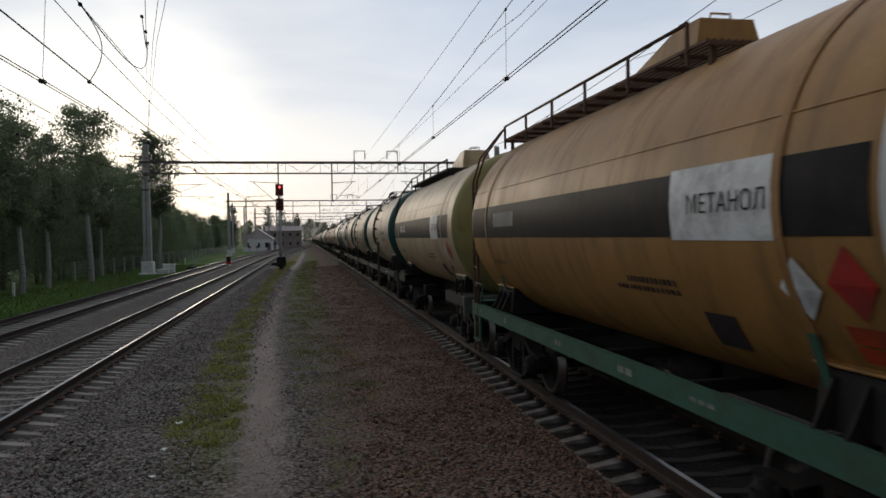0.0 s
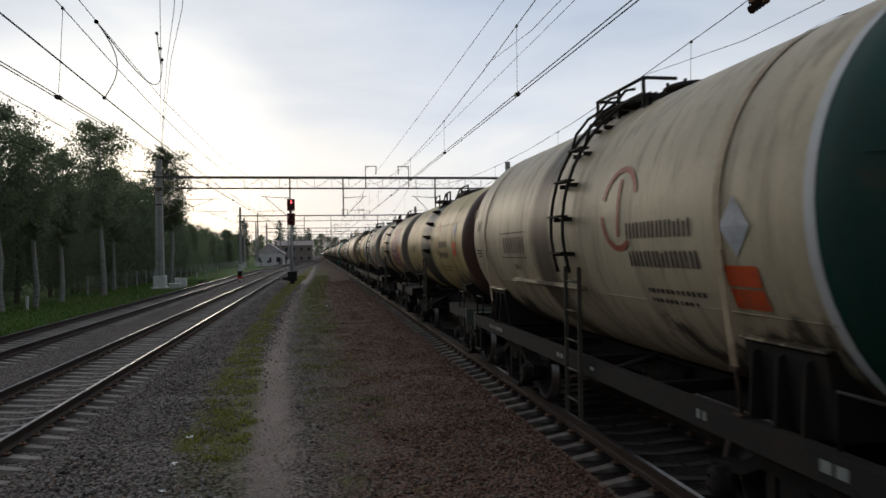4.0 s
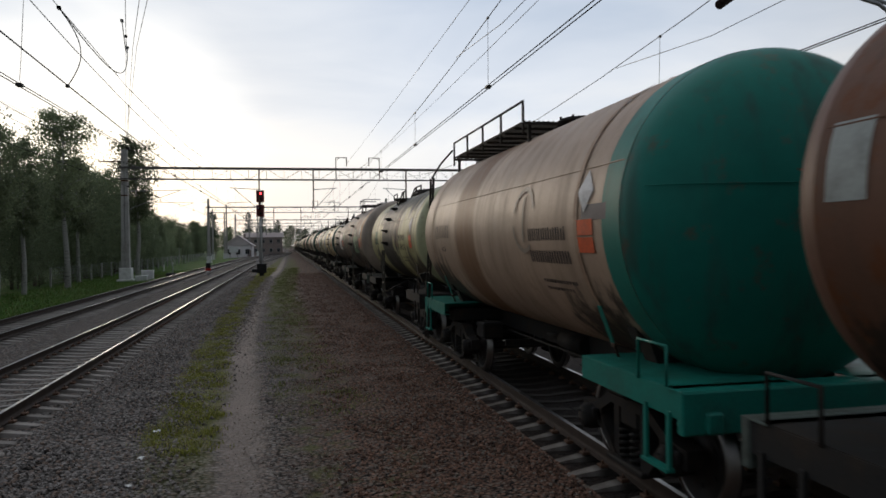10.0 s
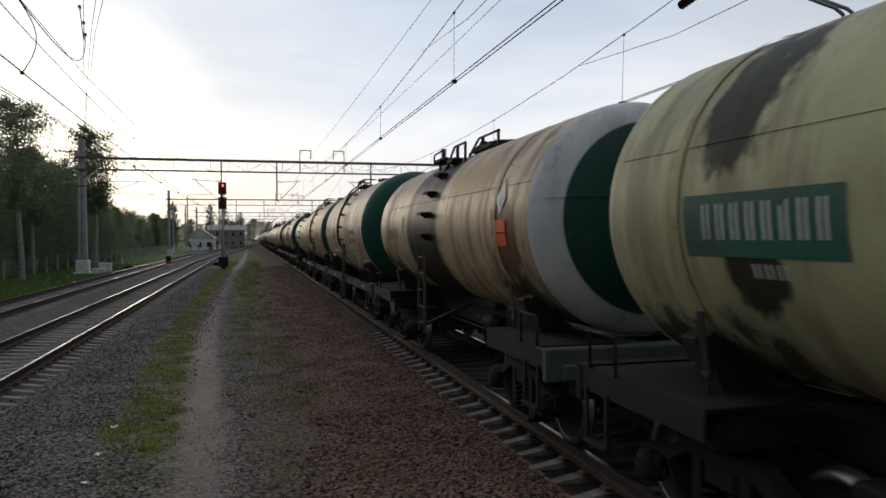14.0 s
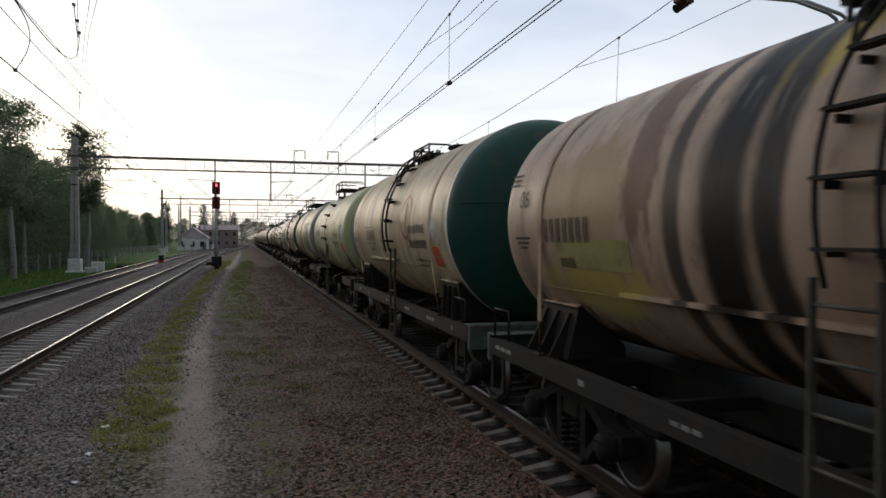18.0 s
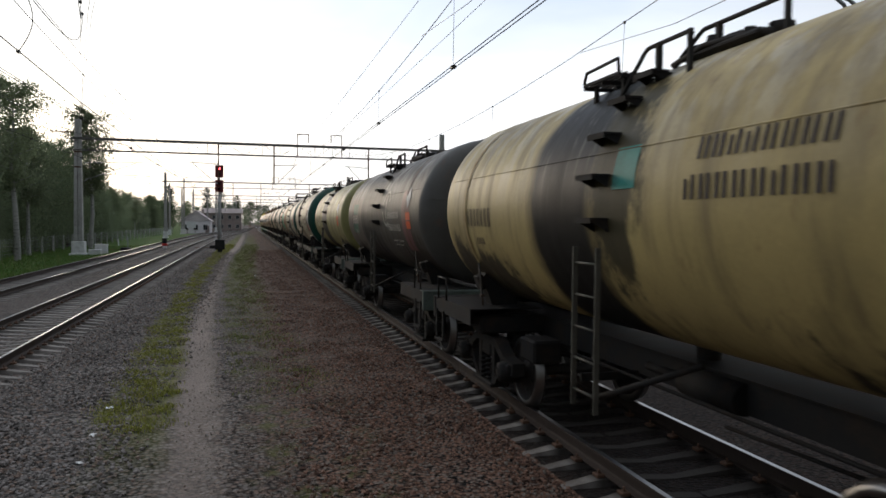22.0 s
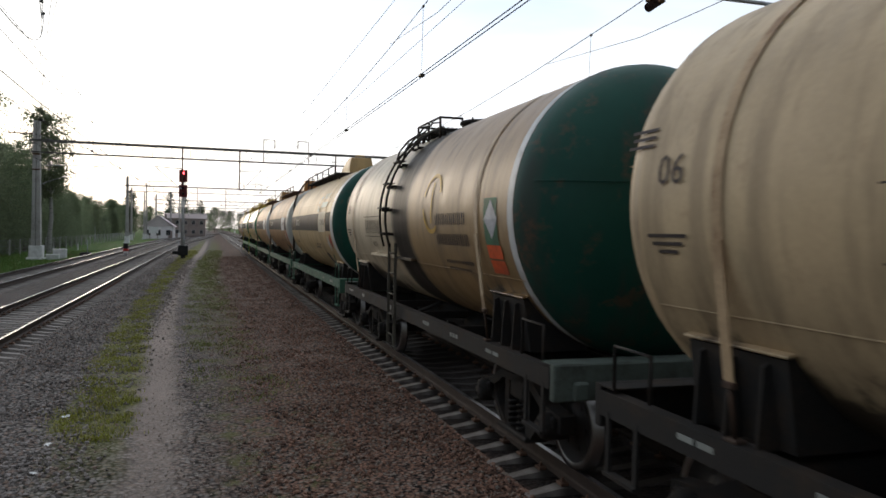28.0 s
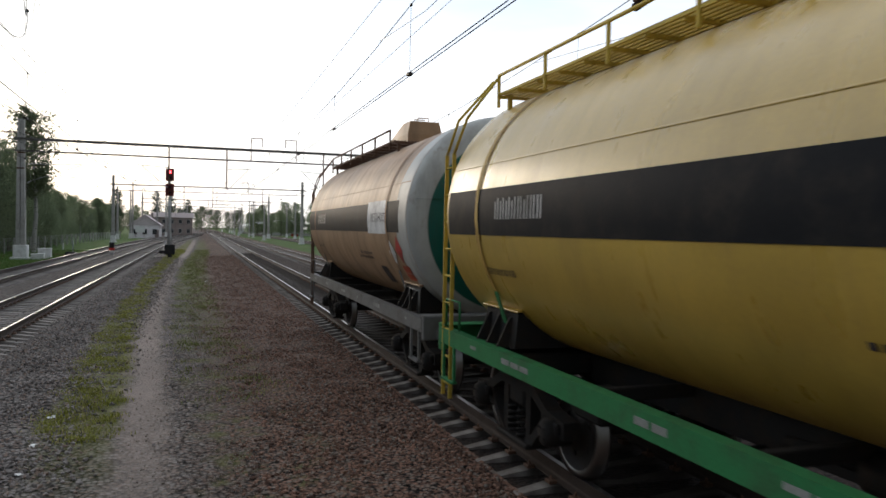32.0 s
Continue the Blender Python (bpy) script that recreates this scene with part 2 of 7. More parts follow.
STEEL_GREY = paint("grey_frame_paint", (0.12, 0.12, 0.115), 0.55, 0.0, (0.06, 0.045, 0.03), 0.5, 3)
BOGIE = paint("sooty_cast_steel", (0.016, 0.015, 0.014), 0.8, 0.0, (0.045, 0.03, 0.02), 0.5, 5)
WHEEL = paint("worn_wheel_steel", (0.03, 0.027, 0.025), 0.6, 0.3, (0.06, 0.04, 0.03), 0.5, 5)
TREAD = paint("polished_wheel_tread", (0.22, 0.21, 0.20), 0.35, 1.0, (0.2, 0.17, 0.15), 0.2, 5)
RAILTOP = paint("polished_rail_head", (0.25, 0.25, 0.255), 0.33, 1.0, (0.3, 0.27, 0.25), 0.2, 6, 0.03)
RAILSIDE = paint("rusty_rail_web", (0.05, 0.036, 0.029), 0.75, 0.2, (0.04, 0.03, 0.025), 0.6, 4)
CONCRETE = paint("weathered_concrete", (0.36, 0.35, 0.33), 0.85, 0.0, (0.16, 0.14, 0.12), 0.6, 1.8, 0.5)
WHITEWASH = paint("chipped_whitewash", (0.68, 0.68, 0.66), 0.8, 0.0, (0.3, 0.27, 0.24), 0.5, 3.0, 0.4)
TRUSS = paint("dull_truss_steel", (0.13, 0.125, 0.12), 0.6, 0.3, (0.09, 0.06, 0.045), 0.5, 2)
GALV = paint("galvanised_steel", (0.30, 0.31, 0.32), 0.5, 0.5, (0.14, 0.11, 0.09), 0.4, 3)
RUSTY = paint("rusty_steel", (0.13, 0.075, 0.05), 0.75, 0.2, (0.05, 0.035, 0.03), 0.6, 4)
WIRE = paint("dull_copper_wire", (0.06, 0.055, 0.05), 0.5, 0.6, (0.03, 0.03, 0.03), 0.4, 2)
PORCELAIN = paint("brown_porcelain", (0.05, 0.03, 0.025), 0.3)
BLACKP = paint("matt_black_paint", (0.018, 0.018, 0.018), 0.6)
REDP = paint("faded_red_paint", (0.40, 0.035, 0.03), 0.5)
WHITEP = paint("white_panel_paint", (0.70, 0.70, 0.68), 0.5, 0.0, (0.3, 0.27, 0.22), 0.35, 3)

# ---- geometry helpers ----


class Geo:
    """Collects vertices and faces of one mesh."""

    def __init__(self):
        self.v, self.f, self.s = [], [], []

    def add(self, verts, faces, smooth=False):
        o = len(self.v)
        self.v += [tuple(p) for p in verts]
        self.f += [tuple(i + o for i in q) for q in faces]
        self.s += [smooth] * len(faces)
        return self

    def box(self, c, size, turn=None, bev=0.0):
        hx, hy, hz = (s / 2 for s in size)
        if bev <= 0 or bev >= min(hx, hy, hz):
            vs = [(x, y, z) for x in (-hx, hx) for y in (-hy, hy) for z in (-hz, hz)]
            fs = [(0, 1, 3, 2), (4, 6, 7, 5), (0, 4, 5, 1), (2, 3, 7, 6), (0, 2, 6, 4), (1, 5, 7, 3)]
        else:
            b, vs, fs, idx = bev, [], [], {}
            for sx in (-1, 1):
                for sy in (-1, 1):
                    for sz in (-1, 1):
                        for a in range(3):
                            p = [sx * (hx - b), sy * (hy - b), sz * (hz - b)]
                            p[a] = (sx, sy, sz)[a] * (hx, hy, hz)[a]
                            idx[sx, sy, sz, a] = len(vs)
                            vs.append(tuple(p))
            for a in range(3):
                u, w = (a + 1) % 3, (a + 2) % 3
                for s in (-1, 1):
                    loop = []
                    for su, sw in ((-1, -1), (1, -1), (1, 1), (-1, 1)):
                        k = [0, 0, 0]
                        k[a], k[u], k[w] = s, su, sw
                        loop.append(idx[k[0], k[1], k[2], a])
                    fs.append(tuple(loop if s > 0 else loop[::-1]))
                for su in (-1, 1):
                    for sw in (-1, 1):
                        k0, k1 = [0, 0, 0], [0, 0, 0]
                        k0[a], k0[u], k0[w] = -1, su, sw
                        k1[a], k1[u], k1[w] = 1, su, sw
                        q = (idx[(*k0, u)], idx[(*k1, u)], idx[(*k1, w)], idx[(*k0, w)])
                        fs.append(q if su * sw < 0 else q[::-1])
            for sx in (-1, 1):
                for sy in (-1, 1):
                    for sz in (-1, 1):
                        q = tuple(idx[sx, sy, sz, a] for a in range(3))
                        fs.append(q if sx * sy * sz > 0 else q[::-1])
        if turn is not None:
            vs = [tuple(turn @ Vector(p)) for p in vs]
        return self.add([(p[0] + c[0], p[1] + c[1], p[2] + c[2]) for p in vs], fs)

    def rod(self, a, b, r, r2=None, seg=8, caps=True):
        a, b = Vector(a), Vector(b)
        r2 = r if r2 is None else r2
        d = (b - a).normalized()
        u = d.orthogonal().normalized()
        w = d.cross(u)
        vs = []
        for p, q in ((a, r), (b, r2)):
            for i in range(seg):
                t = 2 * math.pi * i / seg
                vs.append(p + (u * math.cos(t) + w * math.sin(t)) * q)
        fs = [(i, (i + 1) % seg, seg + (i + 1) % seg, seg + i) for i in range(seg)]
        self.add(vs, fs, True)
        if caps:
            self.add(vs[:seg], [tuple(range(seg))[::-1]])
            self.add(vs[seg:], [tuple(range(seg))])
        return self

    def tube(self, pts, r, seg=6):
        pts = [Vector(p) for p in pts]
        vs, fs = [], []
        ref = None
        for k, p in enumerate(pts):
            d = (pts[min(k + 1, len(pts) - 1)] - pts[max(k - 1, 0)]).normalized()
            u = d.orthogonal().normalized() if ref is None else (ref - d * ref.dot(d)).normalized()
            ref = u
            w = d.cross(u)
            vs += [p + (u * math.cos(2 * math.pi * i / seg) + w * math.sin(2 * math.pi * i / seg)) * r for i in range(seg)]
        for k in range(len(pts) - 1):
            fs += [(k * seg + i, k * seg + (i + 1) % seg, (k + 1) * seg + (i + 1) % seg, (k + 1) * seg + i) for i in range(seg)]
        fs += [tuple(range(seg))[::-1], tuple(range((len(pts) - 1) * seg, len(pts) * seg))]
        return self.add(vs, fs, True)

    def lathe(self, profile, centre=(0, 0, 0), axis="z", seg=24, smooth=True):
        """profile: (radius, along) pairs turned round an axis through centre."""
        vs, fs = [], []
        for r, h in profile:
            for i in range(seg):
                t = 2 * math.pi * i / seg
                p = {"z": (r * math.cos(t), r * math.sin(t), h), "y": (r * math.sin(t), h, r * math.cos(t)),
                     "x": (h, r * math.cos(t), r * math.sin(t))}[axis]
                vs.append((p[0] + centre[0], p[1] + centre[1], p[2] + centre[2]))
        for k in range(len(profile) - 1):
            fs += [(k * seg + i, k * seg + (i + 1) % seg, (k + 1) * seg + (i + 1) % seg, (k + 1) * seg + i) for i in range(seg)]
        return self.add(vs, fs, smooth)

    def prism(self, outline, lo, hi, axis="x"):
        """outline: pairs in the other two axes, pushed from lo to hi."""
        put = {"x": lambda a, p: (a, p[0], p[1]), "y": lambda a, p: (p[0], a, p[1]), "z": lambda a, p: (p[0], p[1], a)}[axis]
        n = len(outline)
        vs = [put(lo, p) for p in outline] + [put(hi, p) for p in outline]
        fs = [(i, (i + 1) % n, n + (i + 1) % n, n + i) for i in range(n)] + [tuple(range(n))[::-1], tuple(range(n, 2 * n))]
        return self.add(vs, fs)

    def mesh(self, name, material=None):
        me = bpy.data.meshes.new(name)
        me.from_pydata(self.v, [], self.f)
        me.polygons.foreach_set("use_smooth", self.s)
        bm = bmesh.new()
        bm.from_mesh(me)
        bmesh.ops.remove_doubles(bm, verts=bm.verts, dist=1e-5)
        bmesh.ops.recalc_face_normals(bm, faces=bm.faces)
        bm.to_mesh(me)
        bm.free()
        if material:
            me.materials.append(material)
        return me


MESHES = {}
# Tank size in use: radius, height of the axis over the rails, half the length of the shell, depth of the ends.
R, AXIS, SHELL, DOME = 1.5, 2.72, 5.0, 0.6


def part(name, geo, material, parent, label="", at=None, key=None):
    """One mesh object under a thing or a part. key: alike parts share one mesh."""
    if key is not None:
        key = (key, R, AXIS, SHELL, material.name if material else "")
        if key not in MESHES:
            MESHES[key] = (geo() if callable(geo) else geo).mesh(name, material)
        me = MESHES[key]
    else:
        me = (geo() if callable(geo) else geo).mesh(name, material)
    ob = new(name, me)
    if parent is not None:
        ob.parent = parent
    if at is not None:
        ob.matrix_basis = at if isinstance(at, Matrix) else Matrix.Translation(at)
    if label:
        ob["label"] = label
    return ob


def thing(name, label, category, group="", kind="", at=(0, 0, 0)):
    ob = new(name)
    ob.empty_display_size = 0.2
    ob.location = at
    return tagged(ob, label, category, group, kind)

# ---- ground ----
PROFILE = [(-2500, -0.3), (-60, -0.3), (-20, -0.22), (-12.0, -0.12), (-11.0, 0.06), (-10.6, 0.09), (-3.5, 0.09), (-2.6, 0.02), (0.3, 0.0),
           (2.3, 0.03), (3.0, 0.09), (10.6, 0.09), (11.6, -0.05), (40, -0.25), (2500, -0.3)]


def ground_z(x):
    for (a, za), (b, zb) in zip(PROFILE, PROFILE[1:]):
        if a <= x <= b:
            return za + (zb - za) * (x - a) / (b - a)
    return -0.3


PATH = [(0.0, -0.5), (9.0, -0.62), (14.0, -0.87), (22.0, -1.33), (31.0, -1.54), (50.0, -1.78), (65.0, -1.6), (83.0, -1.15), (130.0, -0.9)]
STRIP = [(0.0, -1.2), (14.0, -1.35), (18.0, -1.2), (31.0, -1.05), (55.0, -1.1), (85.0, -1.7), (130.0, -1.2)]


def path_x(y):
    return float(np.interp(y, [p[0] for p in PATH], [p[1] for p in PATH]))


def ground_material():
    n = Nodes("trackside_ground")
    x, y, z = n.xyz()[:3]
    w1, w2 = n.noise(0.35, 4.0), n.noise(1.6, 4.0)
    wob = n.math("ADD", n.math("MULTIPLY_ADD", w1, 1.2, -0.6), n.math("MULTIPLY_ADD", w2, 0.7, -0.35))
    xw = n.math("ADD", x, n.math("MULTIPLY", wob, 0.5))
    def line(rows):
        r = n.t.nodes.new("ShaderNodeValToRGB")
        e = r.color_ramp.elements
        for k, (yy, xx) in enumerate(rows):
            el = e[k] if k < 2 else e.new(min(1.0, yy / 130.0))
            el.position, el.color = yy / 130.0, ((xx + 3) / 3,) * 3 + (1,)
        n.put(n.math("MULTIPLY", y, 1 / 130.0), r.inputs[0])
        bw = n.t.nodes.new("ShaderNodeSeparateColor")
        n.put(r.outputs[0], bw.inputs[0])
        return n.math("MULTIPLY_ADD", bw.outputs["Red"], 3.0, -3.0)
    pc = line([PATH[0], PATH[-1]] + PATH[1:-1])
    edge = line([STRIP[0], STRIP[-1]] + STRIP[1:-1])
    off = n.math("SUBTRACT", xw, pc)
    off_clean = n.math("SUBTRACT", n.math("ADD", x, n.math("MULTIPLY", wob, 0.16)), pc)
    # crushed stone: cells with their own shade
    def stones(scale, lo, hi, tint):
        v = n.t.nodes.new("ShaderNodeTexVoronoi")
        v.inputs["Scale"].default_value = scale
        n.put(n.tc.outputs["Object"], v.inputs["Vector"])
        shade = n.t.nodes.new("ShaderNodeSeparateColor")
        n.put(v.outputs["Color"], shade.inputs[0])
        c = n.mix(shade.outputs["Red"], lo, hi)
        c = n.mix(n.math("MULTIPLY", n.step(shade.outputs["Green"], 0.6, 0.75), 0.8), c, tint)
        return n.scale_color(c, n.step(v.outputs["Distance"], 0.85, 0.25)), v.outputs["Distance"]
    grey, d1 = stones(17, (0.135, 0.12, 0.108), (0.51, 0.46, 0.42), (0.40, 0.29, 0.235))
    red, d2 = stones(19, (0.14, 0.082, 0.060), (0.44, 0.255, 0.18), (0.35, 0.28, 0.23))
    dirt = n.mix(n.noise(5, 6.0), (0.40, 0.315, 0.265), (0.64, 0.53, 0.45))
    dirt = n.mix(n.step(n.noise(38, 2.0), 0.56, 0.66), dirt, (0.28, 0.25, 0.225))
    blade = n.noise(30, 5.0, (1, 0.5, 1), 0.7)
    grass = n.mix(blade, (0.12, 0.13, 0.028), (0.27, 0.275, 0.07))
    grass = n.mix(n.step(n.noise(0.9, 4.0), 0.5, 0.75), grass, (0.30, 0.28, 0.10))
    lawn = n.mix(n.noise(9, 5.0, rough=0.7), (0.06, 0.13, 0.022), (0.14, 0.25, 0.05))
    lawn = n.mix(n.step(n.noise(0.22, 4.0), 0.5, 0.7), lawn, (0.17, 0.18, 0.06))
    fade = n.step(y, 200.0, 110.0)
    c = grey
    # red stone of the nearer line, thinning into the grey
    c = n.mix(n.step(n.math("ADD", xw, n.math("MULTIPLY", w2, 1.0)), -0.1, 1.6), c, red)
    # weeds right of the path, sparse
    weed = n.math("MULTIPLY", n.math("MULTIPLY", n.step(off, 0.45, 0.9), n.step(off, 2.6, 1.6)), n.step(n.math("ADD", n.noise(1.5, 6.0, rough=0.7), n.math("MULTIPLY", n.step(y, 12.0, 45.0), 0.14)), 0.50, 0.64))
    c = n.mix(n.math("MULTIPLY", n.math("MULTIPLY", weed, fade), 0.7), c, n.mix(0.5, grass, (0.12, 0.14, 0.05)))
    strip = n.math("MULTIPLY", n.step(n.math("SUBTRACT", off, edge), -0.15, 0.12), n.step(off, -0.2, -0.42))
    strip = n.math("MULTIPLY", n.math("MULTIPLY", strip, n.step(y, 7.0, 13.0)), n.step(n.noise(1.1, 5.0, rough=0.65, shift=(3, 1, 0)), 0.33, 0.50))
    c = n.mix(n.math("MULTIPLY", n.math("MULTIPLY", strip, fade), 0.85), c, grass)
    trod = n.math("MULTIPLY", n.step(n.math("ABSOLUTE", n.math("ADD", off_clean, n.math("MULTIPLY_ADD", w2, 0.5, -0.25))), 0.52, 0.10), fade)
    c = n.mix(n.math("MULTIPLY", trod, n.math("MULTIPLY_ADD", n.step(y, 6.0, 15.0), 0.40, 0.50)), c, dirt)
    # ballast of the running line: oil, brake dust and the train's shade painted in
    bed_shade = n.math("MULTIPLY", n.step(xw, TRACK_A - 1.5, TRACK_A - 1.15), n.step(xw, TRACK_A + 5.5, TRACK_A + 3.5))
    c = n.mix(n.math("MULTIPLY", bed_shade, n.math("MULTIPLY_ADD", n.step(xw, TRACK_A + 1.0, TRACK_A + 1.5), -0.12, 0.9)), c, (0.034, 0.028, 0.024))
    c = n.mix(n.step(xw, -11.1, -11.6), c, lawn)
    c = n.mix(n.step(xw, 12.2, 12.8), c, lawn)
    c = n.scale_color(c, n.math("MULTIPLY_ADD", w1, 0.28, 0.38))
    n.bump(n.math("MINIMUM", d1, d2), 0.9, 0.03)
    return n.done(c, 0.9)


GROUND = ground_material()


def build_ground():
    xs = [-2500, -900, -300, -120, -60, -40, -30, -24, -20, -17, -14, -13, -12, -11.6, -11.2, -10.9, -10.6, -9, -7, -5, -4, -3.5]
    xs += [-3.4 + 0.17 * i for i in range(38)] + [3.1, 3.6, 5, 7, 9, 10.4, 11, 11.6, 12.2, 13, 16, 20, 26, 40, 60, 120, 300, 900, 2500]
    ys = [-200, -60, -25, -10, -4, 0, 3] + [4 + 0.25 * i for i in range(80)] + [24 + 0.8 * i for i in range(45)]
    ys += [62, 66, 72, 80, 92, 106, 125, 150, 180, 220, 270, 340, 450, 600, 900, 1500, 2500]
    g = Geo()
    vs = []
    for y in ys:
        for x in xs:
            z = ground_z(x)
            if -3.3 < x < 3.0 and 3 < y < 62:
                z += 0.035 * noise.noise((x * 1.1, y * 1.1, 0)) + 0.02 * noise.noise((x * 3.1, y * 3.1, 5))
                z -= 0.035 * max(0, 1 - abs(x - path_x(y)) / 0.4)
            elif abs(x) > 14:
                z += 0.12 * noise.noise((x * 0.12, y * 0.12, 2))
            vs.append((x, y, z))
    n = len(xs)
    fs = [(j * n + i, j * n + i + 1, (j + 1) * n + i + 1, (j + 1) * n + i) for j in range(len(ys) - 1) for i in range(n - 1)]
    g.add(vs, fs, True)
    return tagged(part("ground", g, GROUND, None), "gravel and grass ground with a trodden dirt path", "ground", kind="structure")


build_ground()


def stone_mat(name, cols):
    n = Nodes(name)
    r = n.island()
    c = n.mix(n.step(r, 0.0, 0.7), cols[0], cols[1])
    c = n.mix(n.step(r, 0.82, 0.86), c, cols[2])
    f = n.noise(60, 3.0)
    n.bump(f, 0.5, 0.004)
    return n.done(n.scale_color(c, n.math("MULTIPLY_ADD", f, 0.39, 0.34)), 0.85)


def scatter_stones(name, label, count, xfun, y0, y1, size, cols, seed):
    """Loose crushed stone lying on the ground: many small angular lumps."""
    rng = np.random.default_rng(seed)
    base = np.array([(1, 0, 0), (-1, 0, 0), (0, 1, 0), (0, -1, 0), (0, 0, 1), (0, 0, -1)], float)
    tri = np.array([(0, 2, 4), (2, 1, 4), (1, 3, 4), (3, 0, 4), (2, 0, 5), (1, 2, 5), (3, 1, 5), (0, 3, 5)])
    u = rng.random(count) ** 2.0
    ys = y0 + (y1 - y0) * u
    xs = xfun(rng.random(count), ys, rng)
    zs = np.interp(xs, [p[0] for p in PROFILE], [p[1] for p in PROFILE])
    s = size * (0.45 + 0.9 * rng.random(count) ** 2)
    ax = rng.normal(size=(count, 4))
    ax /= np.linalg.norm(ax, axis=1)[:, None]
    w, x, y, z = ax.T
    rot = np.stack([1 - 2 * (y * y + z * z), 2 * (x * y - z * w), 2 * (x * z + y * w), 2 * (x * y + z * w), 1 - 2 * (x * x + z * z),
                    2 * (y * z - x * w), 2 * (x * z - y * w), 2 * (y * z + x * w), 1 - 2 * (x * x + y * y)], 1).reshape(-1, 3, 3)
    pts = base[None] * (0.6 + 0.6 * rng.random((count, 6, 1)))
    pts = np.einsum("nij,nkj->nki", rot, pts) * s[:, None, None] * np.array([1, 1, 0.75])
    pts += np.stack([xs, ys, zs + s * 0.22], 1)[:, None]
    v = pts.reshape(-1, 3)
    f = (tri[None] + 6 * np.arange(count)[:, None, None]).reshape(-1, 3)
    me = bpy.data.meshes.new(name)
    me.from_pydata(v.tolist(), [], f.tolist())
    me.materials.append(stone_mat(name + "_stone", cols))
    return tagged(new(name, me), label, "gravel", kind="stuff")


def path_array(ys):
    return np.interp(ys, [p[0] for p in PATH], [p[1] for p in PATH])


scatter_stones("grey_gravel", "grey crushed stone ballast", 34000, lambda r, ys, g: -3.9 + 2.2 * r ** 0.85 + 0.25 * g.normal(size=len(r)) + 0.1,
               5, 70, 0.034, ((0.135, 0.12, 0.108), (0.48, 0.43, 0.395), (0.38, 0.28, 0.225)), 3)
scatter_stones("brown_gravel", "reddish brown crushed stone beside the line", 42000, lambda r, ys, g: np.minimum(3.25, path_array(ys) + 1.0 + (2.5 - path_array(ys)) * r ** 0.6),
               5, 75, 0.030, ((0.13, 0.076, 0.056), (0.41, 0.235, 0.165), (0.35, 0.29, 0.24)), 4)
scatter_stones("path_grit", "small loose stones on the dirt path", 8000, lambda r, ys, g: path_array(ys) - 0.25 + 1.6 * r ** 0.6,
               5, 40, 0.016, ((0.20, 0.16, 0.135), (0.50, 0.42, 0.36), (0.34, 0.26, 0.215)), 5)


def blade_mat(name, a, b, dry):
    n = Nodes(name)
    r = n.island()
    c = n.mix(r, a, b)
    c = n.mix(n.step(r, 0.8, 0.86), c, dry)
    m = n.done(c, 0.6)
    n.b.inputs["Subsurface Weight"].default_value = 0.0
    return m


def scatter_grass(name, label, count, place, height, material, seed, width=0.006):
    """Grass as bent blades, in tufts."""
    rng = np.random.default_rng(seed)
    xs, ys, zs = place(count, rng)
    count = len(xs)
    h = height * (0.4 + 0.9 * rng.random(count))
    a = rng.random(count) * 2 * np.pi
    lean = (0.25 + 0.6 * rng.random(count)) * h
    wx, wy = np.cos(a + 1.57) * width, np.sin(a + 1.57) * width
    dx, dy = np.cos(a) * lean, np.sin(a) * lean
    p = np.zeros((count, 5, 3))
    p[:, 0] = np.stack([xs - wx, ys - wy, zs - 0.01], 1)
    p[:, 1] = np.stack([xs + wx, ys + wy, zs - 0.01], 1)
    p[:, 2] = np.stack([xs + wx * .7 + dx * .35, ys + wy * .7 + dy * .35, zs + h * .6], 1)
    p[:, 3] = np.stack([xs - wx * .7 + dx * .35, ys - wy * .7 + dy * .35, zs + h * .6], 1)
    p[:, 4] = np.stack([xs + dx, ys + dy, zs + h], 1)
    o = 5 * np.arange(count)[:, None]
    faces = (np.array([0, 1, 2, 3])[None] + o).tolist() + (np.array([3, 2, 4])[None] + o).tolist()
    me = bpy.data.meshes.new(name)
    me.from_pydata(p.reshape(-1, 3).tolist(), [], faces)
    me.materials.append(material)
    return tagged(new(name, me), label, "grass", kind="stuff")


def strip_place(lo, hi, y0, y1, tufts, spread, power=1.6):
    def place(count, rng):
        ty = y0 + (y1 - y0) * rng.random(tufts) ** power
        edge = np.interp(ty, [p[0] for p in STRIP], [p[1] for p in STRIP]) if lo is None else lo
        tx = path_array(ty) + edge + (hi - edge) * rng.random(tufts)
        k = rng.integers(0, tufts, count)
        x, y = tx[k] + rng.normal(size=count) * spread, ty[k] + rng.normal(size=count) * spread
        return x, y, np.interp(x, [p[0] for p in PROFILE], [p[1] for p in PROFILE])
    return place


BLADE = blade_mat("strip_grass_blade", (0.15, 0.16, 0.025), (0.36, 0.36, 0.065), (0.38, 0.33, 0.13))
WEED = blade_mat("low_weed_blade", (0.11, 0.135, 0.03), (0.24, 0.27, 0.065), (0.30, 0.26, 0.13))
LAWN_BLADE = blade_mat("lawn_blade", (0.055, 0.12, 0.02), (0.13, 0.23, 0.045), (0.19, 0.19, 0.07))
scatter_grass("grass_strip", "yellowish green grass strip beside the path", 40000, strip_place(None, -0.4, 10.5, 95, 700, 0.11, 1.3), 0.055, BLADE, 7)
scatter_grass("path_weeds", "sparse low weeds in the gravel", 22000, strip_place(0.6, 2.2, 12, 95, 1000, 0.14, 0.9), 0.06, WEED, 8)


